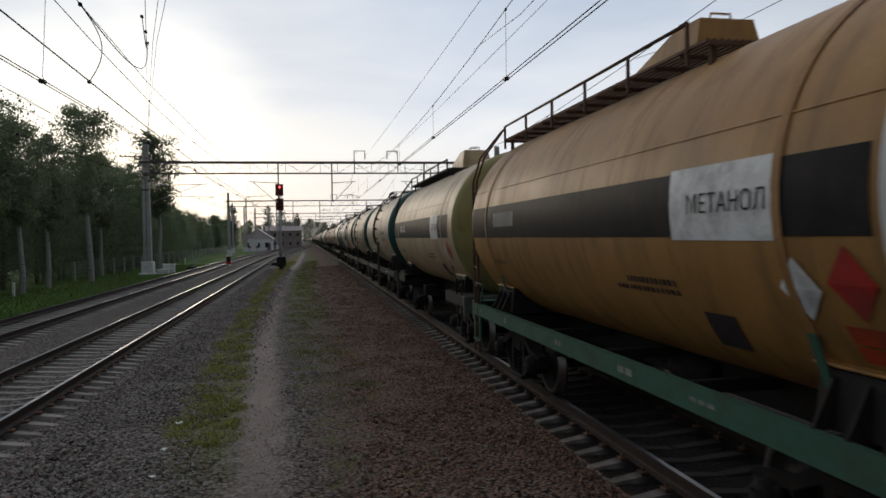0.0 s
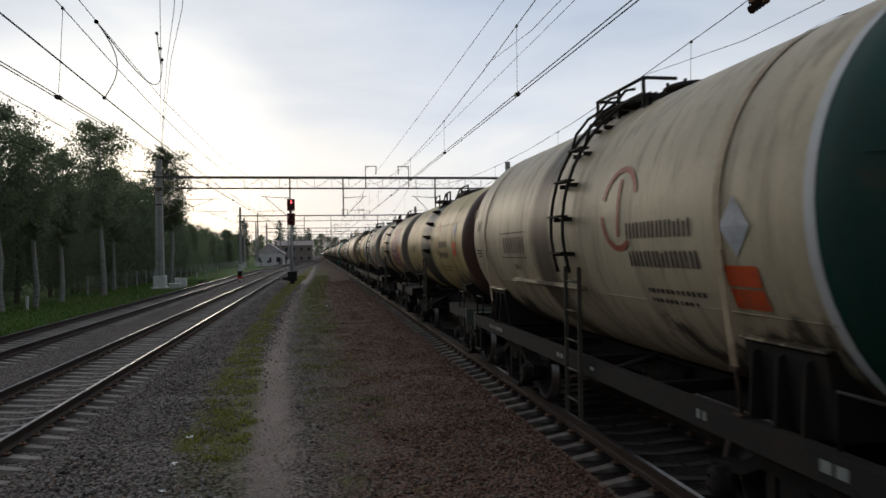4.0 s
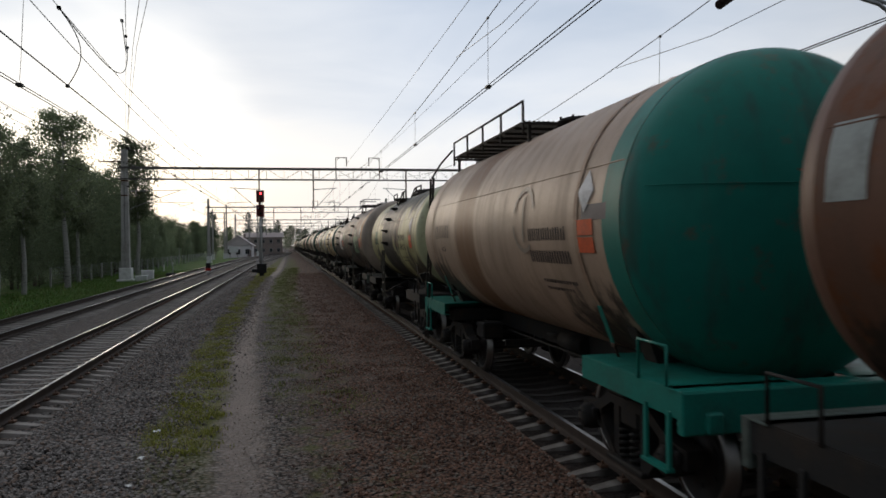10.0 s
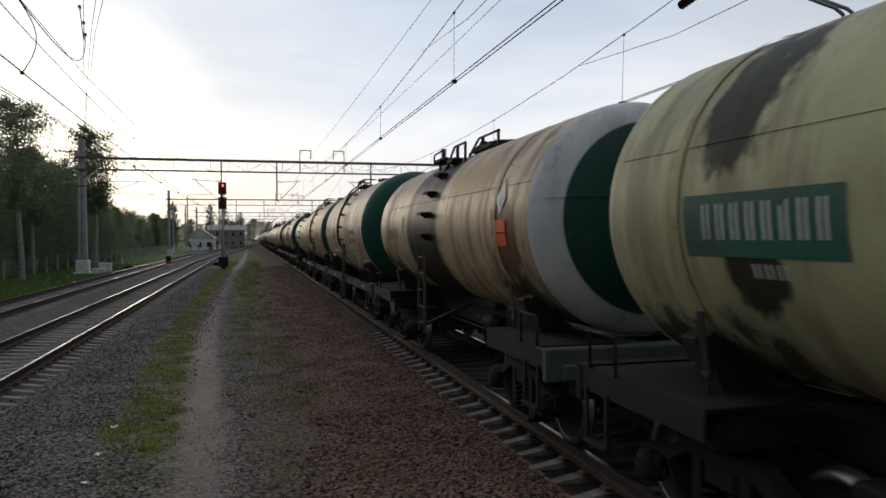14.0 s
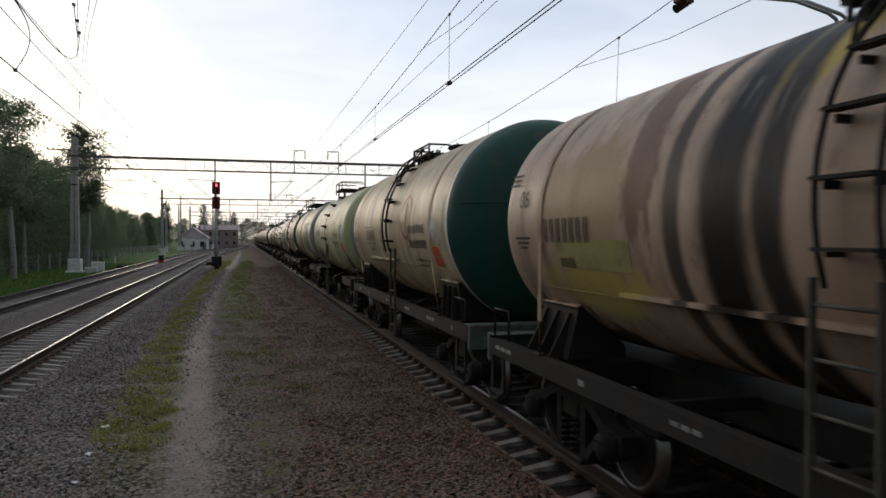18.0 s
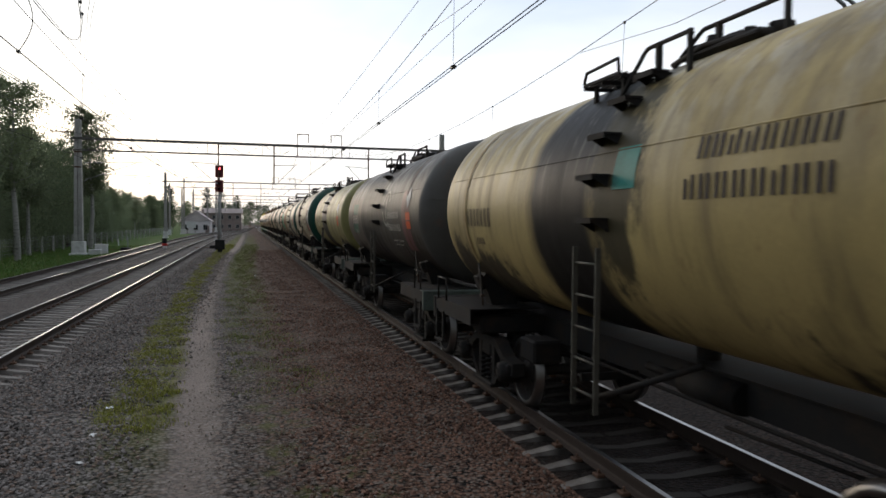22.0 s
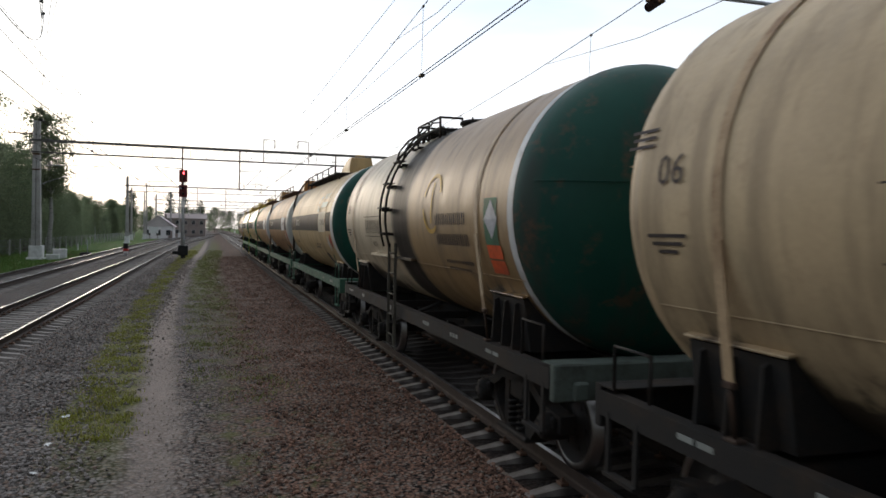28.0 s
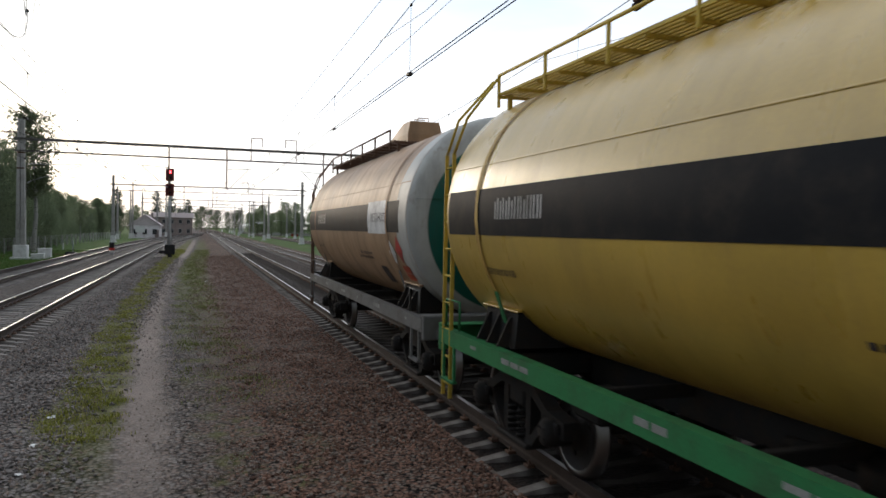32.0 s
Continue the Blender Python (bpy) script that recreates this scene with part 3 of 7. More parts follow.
def lawn_place(count, rng):
    y = 22 + 70 * rng.random(count) ** 1.3
    x = -11.3 - 7 * rng.random(count) ** 1.2
    return x, y, np.interp(x, [p[0] for p in PROFILE], [p[1] for p in PROFILE])


scatter_grass("lawn_grass", "green grass on the verge under the trees", 26000, lawn_place, 0.16, LAWN_BLADE, 9, 0.014)

# ---- tracks ----
RAIL_OUTLINE = [(-0.075, -0.18), (0.075, -0.18), (0.075, -0.168), (0.02, -0.15), (0.01, -0.13), (0.01, -0.05), (0.036, -0.038), (0.036, -0.006),
                (0.030, 0.0), (-0.030, 0.0), (-0.036, -0.006), (-0.036, -0.038), (-0.01, -0.05), (-0.01, -0.13), (-0.02, -0.15), (-0.075, -0.168)]


def way_at(way, y):
    for (y0, x0), (y1, x1) in zip(way, way[1:]):
        if y0 <= y <= y1:
            t = (y - y0) / (y1 - y0)
            return x0 + (x1 - x0) * t
    return way[-1][1]


def smooth_way(way, step=6.0):
    """Centre line sampled and rounded."""
    ys = np.arange(way[0][0], way[-1][0] + step, step)
    xs = np.interp(ys, [p[0] for p in way], [p[1] for p in way])
    for _ in range(6):
        xs[1:-1] = (xs[:-2] + 2 * xs[1:-1] + xs[2:]) / 4
    return list(zip(ys.tolist(), xs.tolist()))


def rail_mesh(way, side):
    g = Geo()
    pts = way if len(way) > 2 else way
    n = len(RAIL_OUTLINE)
    vs = [(x + side * 0.795 + p[0], y, RAIL + p[1]) for y, x in pts for p in RAIL_OUTLINE]
    fs = [(k * n + i, k * n + (i + 1) % n, (k + 1) * n + (i + 1) % n, (k + 1) * n + i) for k in range(len(pts) - 1) for i in range(n)]
    g.add(vs, fs)
    me = g.mesh("rail", RAILSIDE)
    me.materials.append(RAILTOP)
    for f in me.polygons:
        if abs(f.normal.z) > 0.95 and f.center.z > RAIL - 0.003:
            f.material_index = 1
    return me


def sleeper_geo():
    g = Geo()
    ends = [(-1.33, 0.09, 0.13), (-1.30, 0.10, 0.15), (-0.95, 0.12, 0.205), (-0.55, 0.115, 0.18), (0, 0.10, 0.135), (0.55, 0.115, 0.18), (0.95, 0.12, 0.205), (1.32, 0.10, 0.15), (1.35, 0.09, 0.13)]
    vs = []
    for x, hw, top in ends:
        z = top - 0.205 + 0.165
        vs += [(x, -hw, -0.05), (x, hw, -0.05), (x, hw - 0.03, z), (x, -hw + 0.03, z)]
    fs = [(k * 4 + i, k * 4 + (i + 1) % 4, (k + 1) * 4 + (i + 1) % 4, (k + 1) * 4 + i) for k in range(len(ends) - 1) for i in range(4)]
    fs += [(3, 2, 1, 0), tuple(range(len(vs) - 4, len(vs)))]
    return g.add(vs, fs)


# oily: how far oil and painted train shade darken the middle
def sleeper_mat(name, oily):
    n = Nodes(name)
    big, fine = n.noise(2.2, 5.0), n.noise(40, 3.0)
    c = n.mix(n.step(big, 0.35, 0.75), (0.30, 0.275, 0.25), (0.12, 0.10, 0.085))
    c = n.scale_color(c, n.math("MULTIPLY_ADD", n.random(), 0.45, 0.75))
    # oil and brake dust between the rails, plus painted shade on the train's line
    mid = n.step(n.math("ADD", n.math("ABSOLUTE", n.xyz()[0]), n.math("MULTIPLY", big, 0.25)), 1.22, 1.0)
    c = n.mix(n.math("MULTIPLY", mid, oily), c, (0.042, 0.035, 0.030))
    n.bump(fine, 0.5, 0.004)
    return n.done(n.scale_color(c, n.math("MULTIPLY_ADD", fine, 0.5, 0.75)), 0.9)


SLEEPER, SLEEPER_OILY_SHADED = sleeper_mat("sleeper_concrete", 0.15), sleeper_mat("oily_shaded_sleeper_concrete", 0.92)


def build_track(name, label, way, y_near, y_parts, y_end, fastenings=True, stuff=None):
    stuff = stuff or SLEEPER
    track = thing(name, label, "railway track", kind="structure")
    way = smooth_way(way)
    for side in (-1, 1):
        ob = new("rail", rail_mesh(way, side))
        ob.parent = track
    y, far, clips = y_near, Geo(), Geo()
    rng = random.Random(len(name) * 7 + int(way[0][1] * 10))
    while y < y_end:
        x = way_at(way, y)
        if y < y_parts:
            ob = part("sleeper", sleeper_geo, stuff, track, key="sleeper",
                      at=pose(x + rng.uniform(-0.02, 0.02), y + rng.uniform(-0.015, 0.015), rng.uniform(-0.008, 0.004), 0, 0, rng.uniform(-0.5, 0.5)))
            if fastenings and y < 40:
                for side in (-1, 1):
                    for s in (-1, 1):
                        cx = x + side * 0.795 + s * 0.115
                        clips.box((cx, y, 0.185), (0.10, 0.12, 0.04), None, 0.008)
                        clips.rod((cx, y, 0.18), (cx, y, 0.25), 0.014, seg=6)
        else:
            far.box((x, y, 0.06), (2.7, 0.26, 0.2))
        y += 0.543
    if far.v:
        tagged(part("distant_sleepers", far, SLEEPER, track), kind="stuff")
    if clips.v:
        tagged(part("rail_fastenings", clips, RUSTY, track), kind="stuff")
    return track


build_track("track_near", "running line with worn rails on concrete sleepers", [(-60, TRACK_A), (700, TRACK_A)], -6.0, 80, 330, True, SLEEPER_OILY_SHADED)
build_track("track_left", "siding with rusty rails on concrete sleepers", [(-20, TRACK_B), (95, TRACK_B), (140, -4.5), (200, -2.2), (280, 0.8), (380, 4.0)], -6.0, 75, 260)
build_track("track_far_left", "outer siding with rusty rails on concrete sleepers", [(-20, TRACK_D), (105, TRACK_D), (150, -8.2), (200, -5.2), (250, -2.2), (300, 0.7)], -6.0, 60, 200, False)
build_track("track_right", "second running line with shiny rails on concrete sleepers", [(-60, TRACK_C), (700, TRACK_C)], -6.0, 60, 300, False)

# ---- tank wagons ----
# Local space: origin on the rail heads at the middle of the wagon, y along the line, -x towards the path.
SIZES = {"old": (1.42, 2.72, 4.95, 0.62), "mid": (1.5, 2.72, 5.0, 0.60), "wide": (1.6, 2.72, 4.78, 0.74), "gas": (1.6, 2.77, 4.85, 0.70), "meth": (1.59, 2.72, 5.0, 0.46)}


def shell_geo(seg=64, rows=14):
    g = Geo()
    return g.lathe([(R, -SHELL + 2 * SHELL * k / rows) for k in range(rows + 1)], (0, 0, AXIS), "y", seg)


def head_geo(sign):
    """Elliptical end with a knuckle that is a little squarer than an ellipse."""
    turns = [math.pi / 2 * k / 12 for k in range(12)]
    prof = [(R * math.cos(a) ** 0.92, sign * (SHELL + DOME * math.sin(a) ** 0.96)) for a in turns] + [(0.001, sign * (SHELL + DOME))]
    g = Geo().lathe(prof, (0, 0, AXIS), "y", 64)
    # weld across the middle of the end
    run = [(R * 1.003 * math.cos(a) ** 0.92, sign * (SHELL + (DOME + 0.004) * math.sin(a) ** 0.96)) for a in turns[1:]]
    pts = [(-r, h) for r, h in run] + [(r, h) for r, h in run[::-1]]
    return g.tube([(x, y, AXIS + 0.42 * R * 0.4) for x, y in pts if abs(x) < R * 0.97], 0.006, 4)


def on_shell(y, z, lift=0.006):
    """A point of the path-side skin at height z (given along the curve from the axis)."""
    a = (z - AXIS) / R
    return (-(R + lift) * math.cos(a), y, AXIS + (R + lift) * math.sin(a))


def patch(g, y0, y1, z0, z1, lift=0.006, slant=0.0):
    """A painted field that lies on the curved skin."""
    n = max(1, int(abs(z1 - z0) / 0.12))
    vs = []
    for k in range(n + 1):
        z = z0 + (z1 - z0) * k / n
        d = slant * (z - z0)
        vs += [on_shell(y0 + d, z, lift), on_shell(y1 + d, z, lift)]
    return g.add(vs, [(2 * k, 2 * k + 1, 2 * k + 3, 2 * k + 2) for k in range(n)], True)


def bars(g, y0, y1, z0, z1, count, lift=0.010, seed=0, gap=0.28):
    """A row of plain upright bars, the size of characters."""
    rng = random.Random(seed * 31 + count + int(z0 * 50))
    w, h = (y1 - y0) / count, z1 - z0
    for k in range(count):
        a, t = y0 + w * k, w * (1 - gap) * 0.92
        if h < 0.07:
            patch(g, a, a + rng.uniform(0.6, 1.0) * t, z0, z1, lift)
            continue
        q = t * 0.32
        patch(g, a, a + q, z0, z1, lift)
        patch(g, a + t - q, a + t, z0, z1 if rng.random() < 0.8 else z0 + 0.85 * h, lift)
    return g


def arc(g, yc, zc, r, w, a0=0, a1=360, lift=0.010):
    n = max(6, int(abs(a1 - a0) / 12))
    vs = []
    for k in range(n + 1):
        a = radians(a0 + (a1 - a0) * k / n)
        for q in (r - w / 2, r + w / 2):
            vs.append(on_shell(yc - q * math.cos(a), zc + q * math.sin(a), lift))
    return g.add(vs, [(2 * k, 2 * k + 1, 2 * k + 3, 2 * k + 2) for k in range(n)], True)


def words(g, text, y, z, size, lift=0.012):
    """Readable lettering bent round the skin; y is where it begins, reading towards -y."""
    cu = bpy.data.curves.new("letters", "FONT")
    cu.body, cu.size, cu.resolution_u = text, size, 2
    ob = bpy.data.objects.new("letters", cu)
    scene.collection.objects.link(ob)
    me = bpy.data.meshes.new_from_object(ob.evaluated_get(bpy.context.evaluated_depsgraph_get()))
    vs = [on_shell(y - v.co.x, z + v.co.y, lift) for v in me.vertices]
    g.add(vs, [tuple(f.vertices) for f in me.polygons])
    bpy.data.objects.remove(ob)
    bpy.data.curves.remove(cu)
    bpy.data.meshes.remove(me)
    return g


# --- running gear ---


def wheelset_geo():
    g = Geo()
    for s in (-1, 1):
        rim = [(0.0, s * 0.70), (0.09, s * 0.70), (0.10, s * 0.74), (0.36, s * 0.765), (0.40, s * 0.72), (0.475, s * 0.72), (0.505, s * 0.725), (0.505, s * 0.75),
               (0.478, s * 0.765), (0.472, s * 0.85), (0.40, s * 0.85), (0.385, s * 0.81), (0.12, s * 0.83), (0.11, s * 0.87), (0.0, s * 0.87)]
        g.lathe(rim, (0, 0, 0), "x", 36)
        for k in range(6):
            a = math.pi * k / 3
            g.rod((s * 0.82, 0.25 * math.cos(a), 0.25 * math.sin(a)), (s * 0.835, 0.25 * math.cos(a), 0.25 * math.sin(a)), 0.03, seg=6)
    return g.rod((-1.12, 0, 0), (1.12, 0, 0), 0.075, seg=14)


def side_frame_geo():
    """Cast side frame in the plane x = 0: arched top bar, pedestals, tension bar and spring pocket."""
    g = Geo()
    t = 0.09
    top = [(-1.16, 0.44), (-1.16, 0.62), (-0.80, 0.66), (-0.42, 0.86), (0.42, 0.86), (0.80, 0.66), (1.16, 0.62), (1.16, 0.44),
           (1.02, 0.44), (1.02, 0.52), (0.80, 0.54), (0.40, 0.74), (-0.40, 0.74), (-0.80, 0.54), (-1.02, 0.52), (-1.02, 0.44)]
    for (a, b, c, d) in ((0, 1, 14, 15), (1, 2, 13, 14), (2, 3, 12, 13), (3, 4, 11, 12), (4, 5, 10, 11), (5, 6, 9, 10), (6, 7, 8, 9)):
        g.prism([top[a], top[b], top[c], top[d]], -t, t)
    for s in (-1, 1):
        g.prism([(s * 0.70, 0.58), (s * 0.80, 0.56), (s * 0.40, 0.16), (s * 0.30, 0.20)], -t, t)
        g.prism([(s * 0.24, 0.18), (s * 0.36, 0.18), (s * 0.36, 0.78), (s * 0.24, 0.78)], -t * 0.8, t * 0.8)
        g.prism([(s * 0.66, 0.40), (s * 0.76, 0.40), (s * 0.76, 0.60), (s * 0.66, 0.60)], -t, t)
    g.box((0, 0, 0.17), (0.30, 0.84, 0.06), None, 0.015)
    return g


def spring_geo():
    g = Geo()
    for y in (-0.12, 0.12):
        pts = [(0.065 * math.cos(a), y + 0.065 * math.sin(a), 0.2 + 0.34 * a / (2 * math.pi * 5)) for a in [2 * math.pi * 5 * k / 50 for k in range(51)]]
        g.tube(pts, 0.017, 5)
    return g


def axle_box_geo():
    g = Geo().lathe([(0.0, -0.17), (0.10, -0.17), (0.13, -0.15), (0.15, -0.06), (0.15, 0.12), (0, 0.12)], (0, 0, 0), "x", 18)
    g.box((0.0, 0, 0.06), (0.2, 0.34, 0.12), None, 0.02)
    for k in range(4):
        a = math.pi / 4 + math.pi / 2 * k
        g.rod((-0.185, 0.075 * math.cos(a), 0.075 * math.sin(a)), (-0.16, 0.075 * math.cos(a), 0.075 * math.sin(a)), 0.014, seg=6)
    return g


def bolster_geo():
    g = Geo().box((0, 0, 0.66), (2.2, 0.42, 0.24), None, 0.04)
    g.rod((0, 0, 0.7), (0, 0, 0.9), 0.18, seg=16)
    for s in (-1, 1):
        g.box((s * 0.62, 0, 0.82), (0.2, 0.3, 0.1), None, 0.02)
        g.rod((-0.7, s * 0.45, 0.42), (0.7, s * 0.45, 0.42), 0.04, seg=8)
        for q in (-1, 1):
            g.box((q * 0.78, s * 0.40, 0.45), (0.09, 0.07, 0.34), None, 0.02)
    return g


WHEELSETS = []


def bogie(parent, y):
    b = part("bogie", bolster_geo, BOGIE, parent, "sooty two-axle cast steel bogie", at=(0, y, 0), key="bolster")
    for s in (-1, 1):
        w = part("wheelset", wheelset_geo, WHEEL, b, at=(0, s * 0.925, 0.475), key="wheelset")
        if len(w.data.materials) < 2:
            w.data.materials.append(TREAD)
            for f in w.data.polygons:
                if 0.425 < math.hypot(f.center.y, f.center.z) < 0.49:
                    f.material_index = 1
        w["label"] = "steel wheelset"
        WHEELSETS.append((w, s))
        part("side_frame", side_frame_geo, BOGIE, b, at=(s * 1.018, 0, 0.0), key="side_frame")
        part("coil_spring", spring_geo, BOGIE, b, at=(s * 1.06, 0, 0), key="spring")
        for q in (-1, 1):
            part("axle_box", axle_box_geo, BOGIE, b, at=pose(s * 1.06, q * 0.925, 0.475, 0, 0, 0 if s < 0 else 180), key="axle_box")
    return b


# --- frames ---


def channel(g, y0, y1, x, z0, z1, flange=0.09, t=0.014, side=-1):
    """A rolled channel along y with its web at x and its flanges turned inwards."""
    g.box((x - side * t / 2, (y0 + y1) / 2, (z0 + z1) / 2), (t, y1 - y0, z1 - z0))
    for z in (z0 + t / 2, z1 - t / 2):
        g.box((x - side * (t + flange / 2), (y0 + y1) / 2, z), (flange, y1 - y0, t))
    return g


def centre_sill_geo():
    g = Geo()
    for s in (-1, 1):
        channel(g, -5.6, 5.6, s * 0.24, 0.82, 1.14, 0.1, 0.014, s)
    g.box((0, 0, 1.147), (0.6, 11.0, 0.014))
    for y in (-3.9, 3.9):
        g.box((0, y, 1.02), (2.5, 0.42, 0.26), None, 0.03)
    return g


def end_beam_geo(s):
    g = Geo().box((0, s * 5.58, 1.10), (2.95, 0.10, 0.36), None, 0.015)
    g.box((0, s * 5.48, 1.272), (2.95, 0.28, 0.012))
    for x in (-1.2, 1.2):
        g.box((x, s * 5.60, 1.02), (0.16, 0.16, 0.18), None, 0.02)
    return g


def short_sill_geo(s):
    g = Geo()
    for q in (-1, 1):
        channel(g, min(s * 3.55, s * 5.53), max(s * 3.55, s * 5.53), q * 1.46, 1.04, 1.27, 0.1, 0.014, q)
        g.box((q * 0.9, s * 4.5, 1.272), (1.1, 1.9, 0.012))
    return g


def long_sill_geo(q):
    g = channel(Geo(), -5.53, 5.53, q * 1.48, 1.03, 1.23, 0.11, 0.014, q)
    return g


def bearer_geo(q):
    return Geo().box((q * 0.85, 0, 1.10), (1.2, 0.09, 0.12), None, 0.01)


def saddle_geo(s, q):
    """Sloping cradle plate with a shoe against the tank."""
    y = s * 4.15
    g = Geo().prism([(q * 0.55, 1.24), (q * 0.95, 1.24), (q * 1.12, 1.70), (q * 1.06, 1.76), (q * 0.55, 1.36)], y - 0.13, y + 0.13, "y")
    return g.box((q * 1.12, y, 1.62), (0.1, 0.2, 0.22), Matrix.Rotation(q * 0.35, 3, "Y"), 0.01)


def cradle_edge(drop):
    """Where the upper edge of a long-sill wagon's cradle meets the tank: out from the middle, and height."""
    return R * math.cos(drop / R), AXIS - R * math.sin(drop / R)


def cradle_geo(s, q, drop):
    """Wide box cradle over the bogie, its outer plate standing on the frame."""
    y, (x, z) = s * 4.12, cradle_edge(drop)
    lip = [(q * 0.55, 1.22), (q * 1.24, 1.22), (q * (x + 0.05), z - 0.02), (q * (x - 0.03), z), (q * 0.55, 1.34)]
    g = Geo().prism(lip, y - 0.46, y + 0.46, "y")
    for d in (-0.30, 0.0, 0.30):
        g.prism([(q * 1.20, 1.22), (q * 1.40, 1.22), (q * (x + 0.09), z - 0.08), (q * (x + 0.02), z - 0.05)], y + d - 0.012, y + d + 0.012, "y")
    return g


def cradle_pad_geo(s, q, drop):
    """Ledge of the pad plate that lies between tank and cradle."""
    y, (x, z) = s * 4.12, cradle_edge(drop)
    return Geo().box((q * (x + 0.03), y, z + 0.015), (0.11, 0.98, 0.022), Matrix.Rotation(q * 0.22, 3, "Y"), 0.006)


def coupler_geo(s):
    g = Geo().box((0, s * 5.75, 0.98), (0.16, 0.42, 0.16), None, 0.03)
    g.box((0.03, s * 5.93, 0.98), (0.30, 0.16, 0.26), None, 0.05)
    g.box((-0.13, s * 5.98, 0.98), (0.10, 0.14, 0.24), None, 0.03)
    g.tube([(0.4, s * 5.62, 0.95), (0.4, s * 5.78, 0.9), (0.37, s * 5.92, 0.70), (0.3, s * 6.0, 0.66)], 0.03, 8)
    return g


def gear_geo():
    """Brake cylinder, reservoir, levers and pipe under the middle."""
    g = Geo().rod((-0.25, -0.9, 0.95), (-0.25, 0.0, 0.95), 0.15, seg=16)
    g.rod((-0.25, 0.1, 0.95), (-0.25, 0.75, 0.95), 0.05, seg=8)
    g.rod((0.55, -0.7, 0.84), (0.55, 0.4, 0.84), 0.15, seg=14)
    g.tube([(-0.42, -5.4, 0.9), (-0.42, -3.0, 0.84), (-0.46, 3.0, 0.84), (-0.42, 5.4, 0.9)], 0.022, 6)
    g.box((-0.5, 1.0, 0.8), (0.9, 0.05, 0.09))
    for y in (-2.6, 2.2):
        g.rod((-0.3, y, 0.72), (-0.3, y + 1.9, 0.66), 0.02, seg=6)
    g.box((-0.8, 2.5, 0.85), (0.4, 0.5, 0.3), None, 0.03)
    return g


def drain_geo():
    g = Geo().rod((0, 0, AXIS - R - 0.02), (0, 0, AXIS - R - 0.38), 0.13, 0.10, 14)
    g.box((0, 0, AXIS - R - 0.42), (0.34, 0.34, 0.05), None, 0.01)
    return g


def ladder_geo(y, x0, z0, x1, z1, rungs, w=0.4, r=0.022):
    g = Geo()
    for s in (-1, 1):
        g.box(((x0 + x1) / 2, y + s * w / 2, (z0 + z1) / 2), (0.05, 0.022, math.hypot(x1 - x0, z1 - z0)), Matrix.Rotation(math.atan2(x1 - x0, z1 - z0), 3, "Y"))
    for k in range(rungs):
        t = (k + 0.5) / rungs
        g.rod((x0 + (x1 - x0) * t, y - w / 2, z0 + (z1 - z0) * t), (x0 + (x1 - x0) * t, y + w / 2, z0 + (z1 - z0) * t), 0.014, seg=6)
    return g


def skin_ladder_geo(y, steps=6, w=0.42):
    """Steps up the curved side to the walkway, on two bent stringers that run on as handrails."""
    g = Geo()
    for s in (-1, 1):
        pts = [(-(R + 0.13) * math.cos(a), y + s * w / 2, AXIS + (R + 0.13) * math.sin(a)) for a in [radians(-18 + 84 * k / 12) for k in range(13)]]
        g.tube(pts, 0.02, 6)
        rail = [(-(R + q) * math.cos(a), y + s * (w / 2 + 0.02), AXIS + (R + q) * math.sin(a)) for a, q in ((radians(34), 0.13), (radians(40), 0.20), (radians(48), 0.22), (radians(54), 0.20))]
        g.tube(rail + [(-0.92, y + s * (w / 2 + 0.02), AXIS + R + 0.02), (-0.80, y + s * (w / 2 + 0.02), AXIS + R + 0.04)], 0.017, 6)
    for k in range(steps):
        a = radians(-10 + 72 * k / (steps - 1))
        g.box((-(R + 0.12) * math.cos(a), y, AXIS + (R + 0.12) * math.sin(a)), (0.12, w, 0.022))
        for s in (-1, 1):
            g.box((-(R + 0.05) * math.cos(a), y + s * w * 0.4, AXIS + (R + 0.05) * math.sin(a) - 0.03), (0.12, 0.022, 0.05))
    return g


def step_geo(y, turn, w=0.34):
    """One folded step on two gussets, welded to the skin."""
    a = radians(turn)
    x, z = -(R + 0.09) * math.cos(a), AXIS + (R + 0.09) * math.sin(a)
    g = Geo().box((x, y, z), (0.18, w, 0.02)).box((x - 0.085, y, z - 0.018), (0.012, w, 0.05))
    for s in (-1, 1):
        g.prism([(x - 0.10, z - 0.01), (x + 0.14, z - 0.01), (x + 0.16, z - 0.15)], y + s * w * 0.42 - 0.008, y + s * w * 0.42 + 0.008, "y")
    return g


def hoop_geo(y, x, length, rise=0.30):
    """Bent tube handrail that climbs from the skin and runs level over the fittings."""
    z = AXIS + math.sqrt(R * R - x * x)
    top = AXIS + R + rise - 0.10
    g = Geo().tube([(x - 0.12, y + 0.62, z - 0.22), (x - 0.04, y + 0.40, z + 0.08), (x, y + 0.20, top - 0.03), (x, y + 0.13, top), (x, y - length, top), (x, y - length - 0.03, top - 0.03)], 0.022, 6)
    g.box((x, y - length, (z + top) / 2), (0.04, 0.04, top - z + 0.04))
    return g.box((x, y - 0.1 * length, (z + top) / 2), (0.05, 0.05, top - z + 0.02))


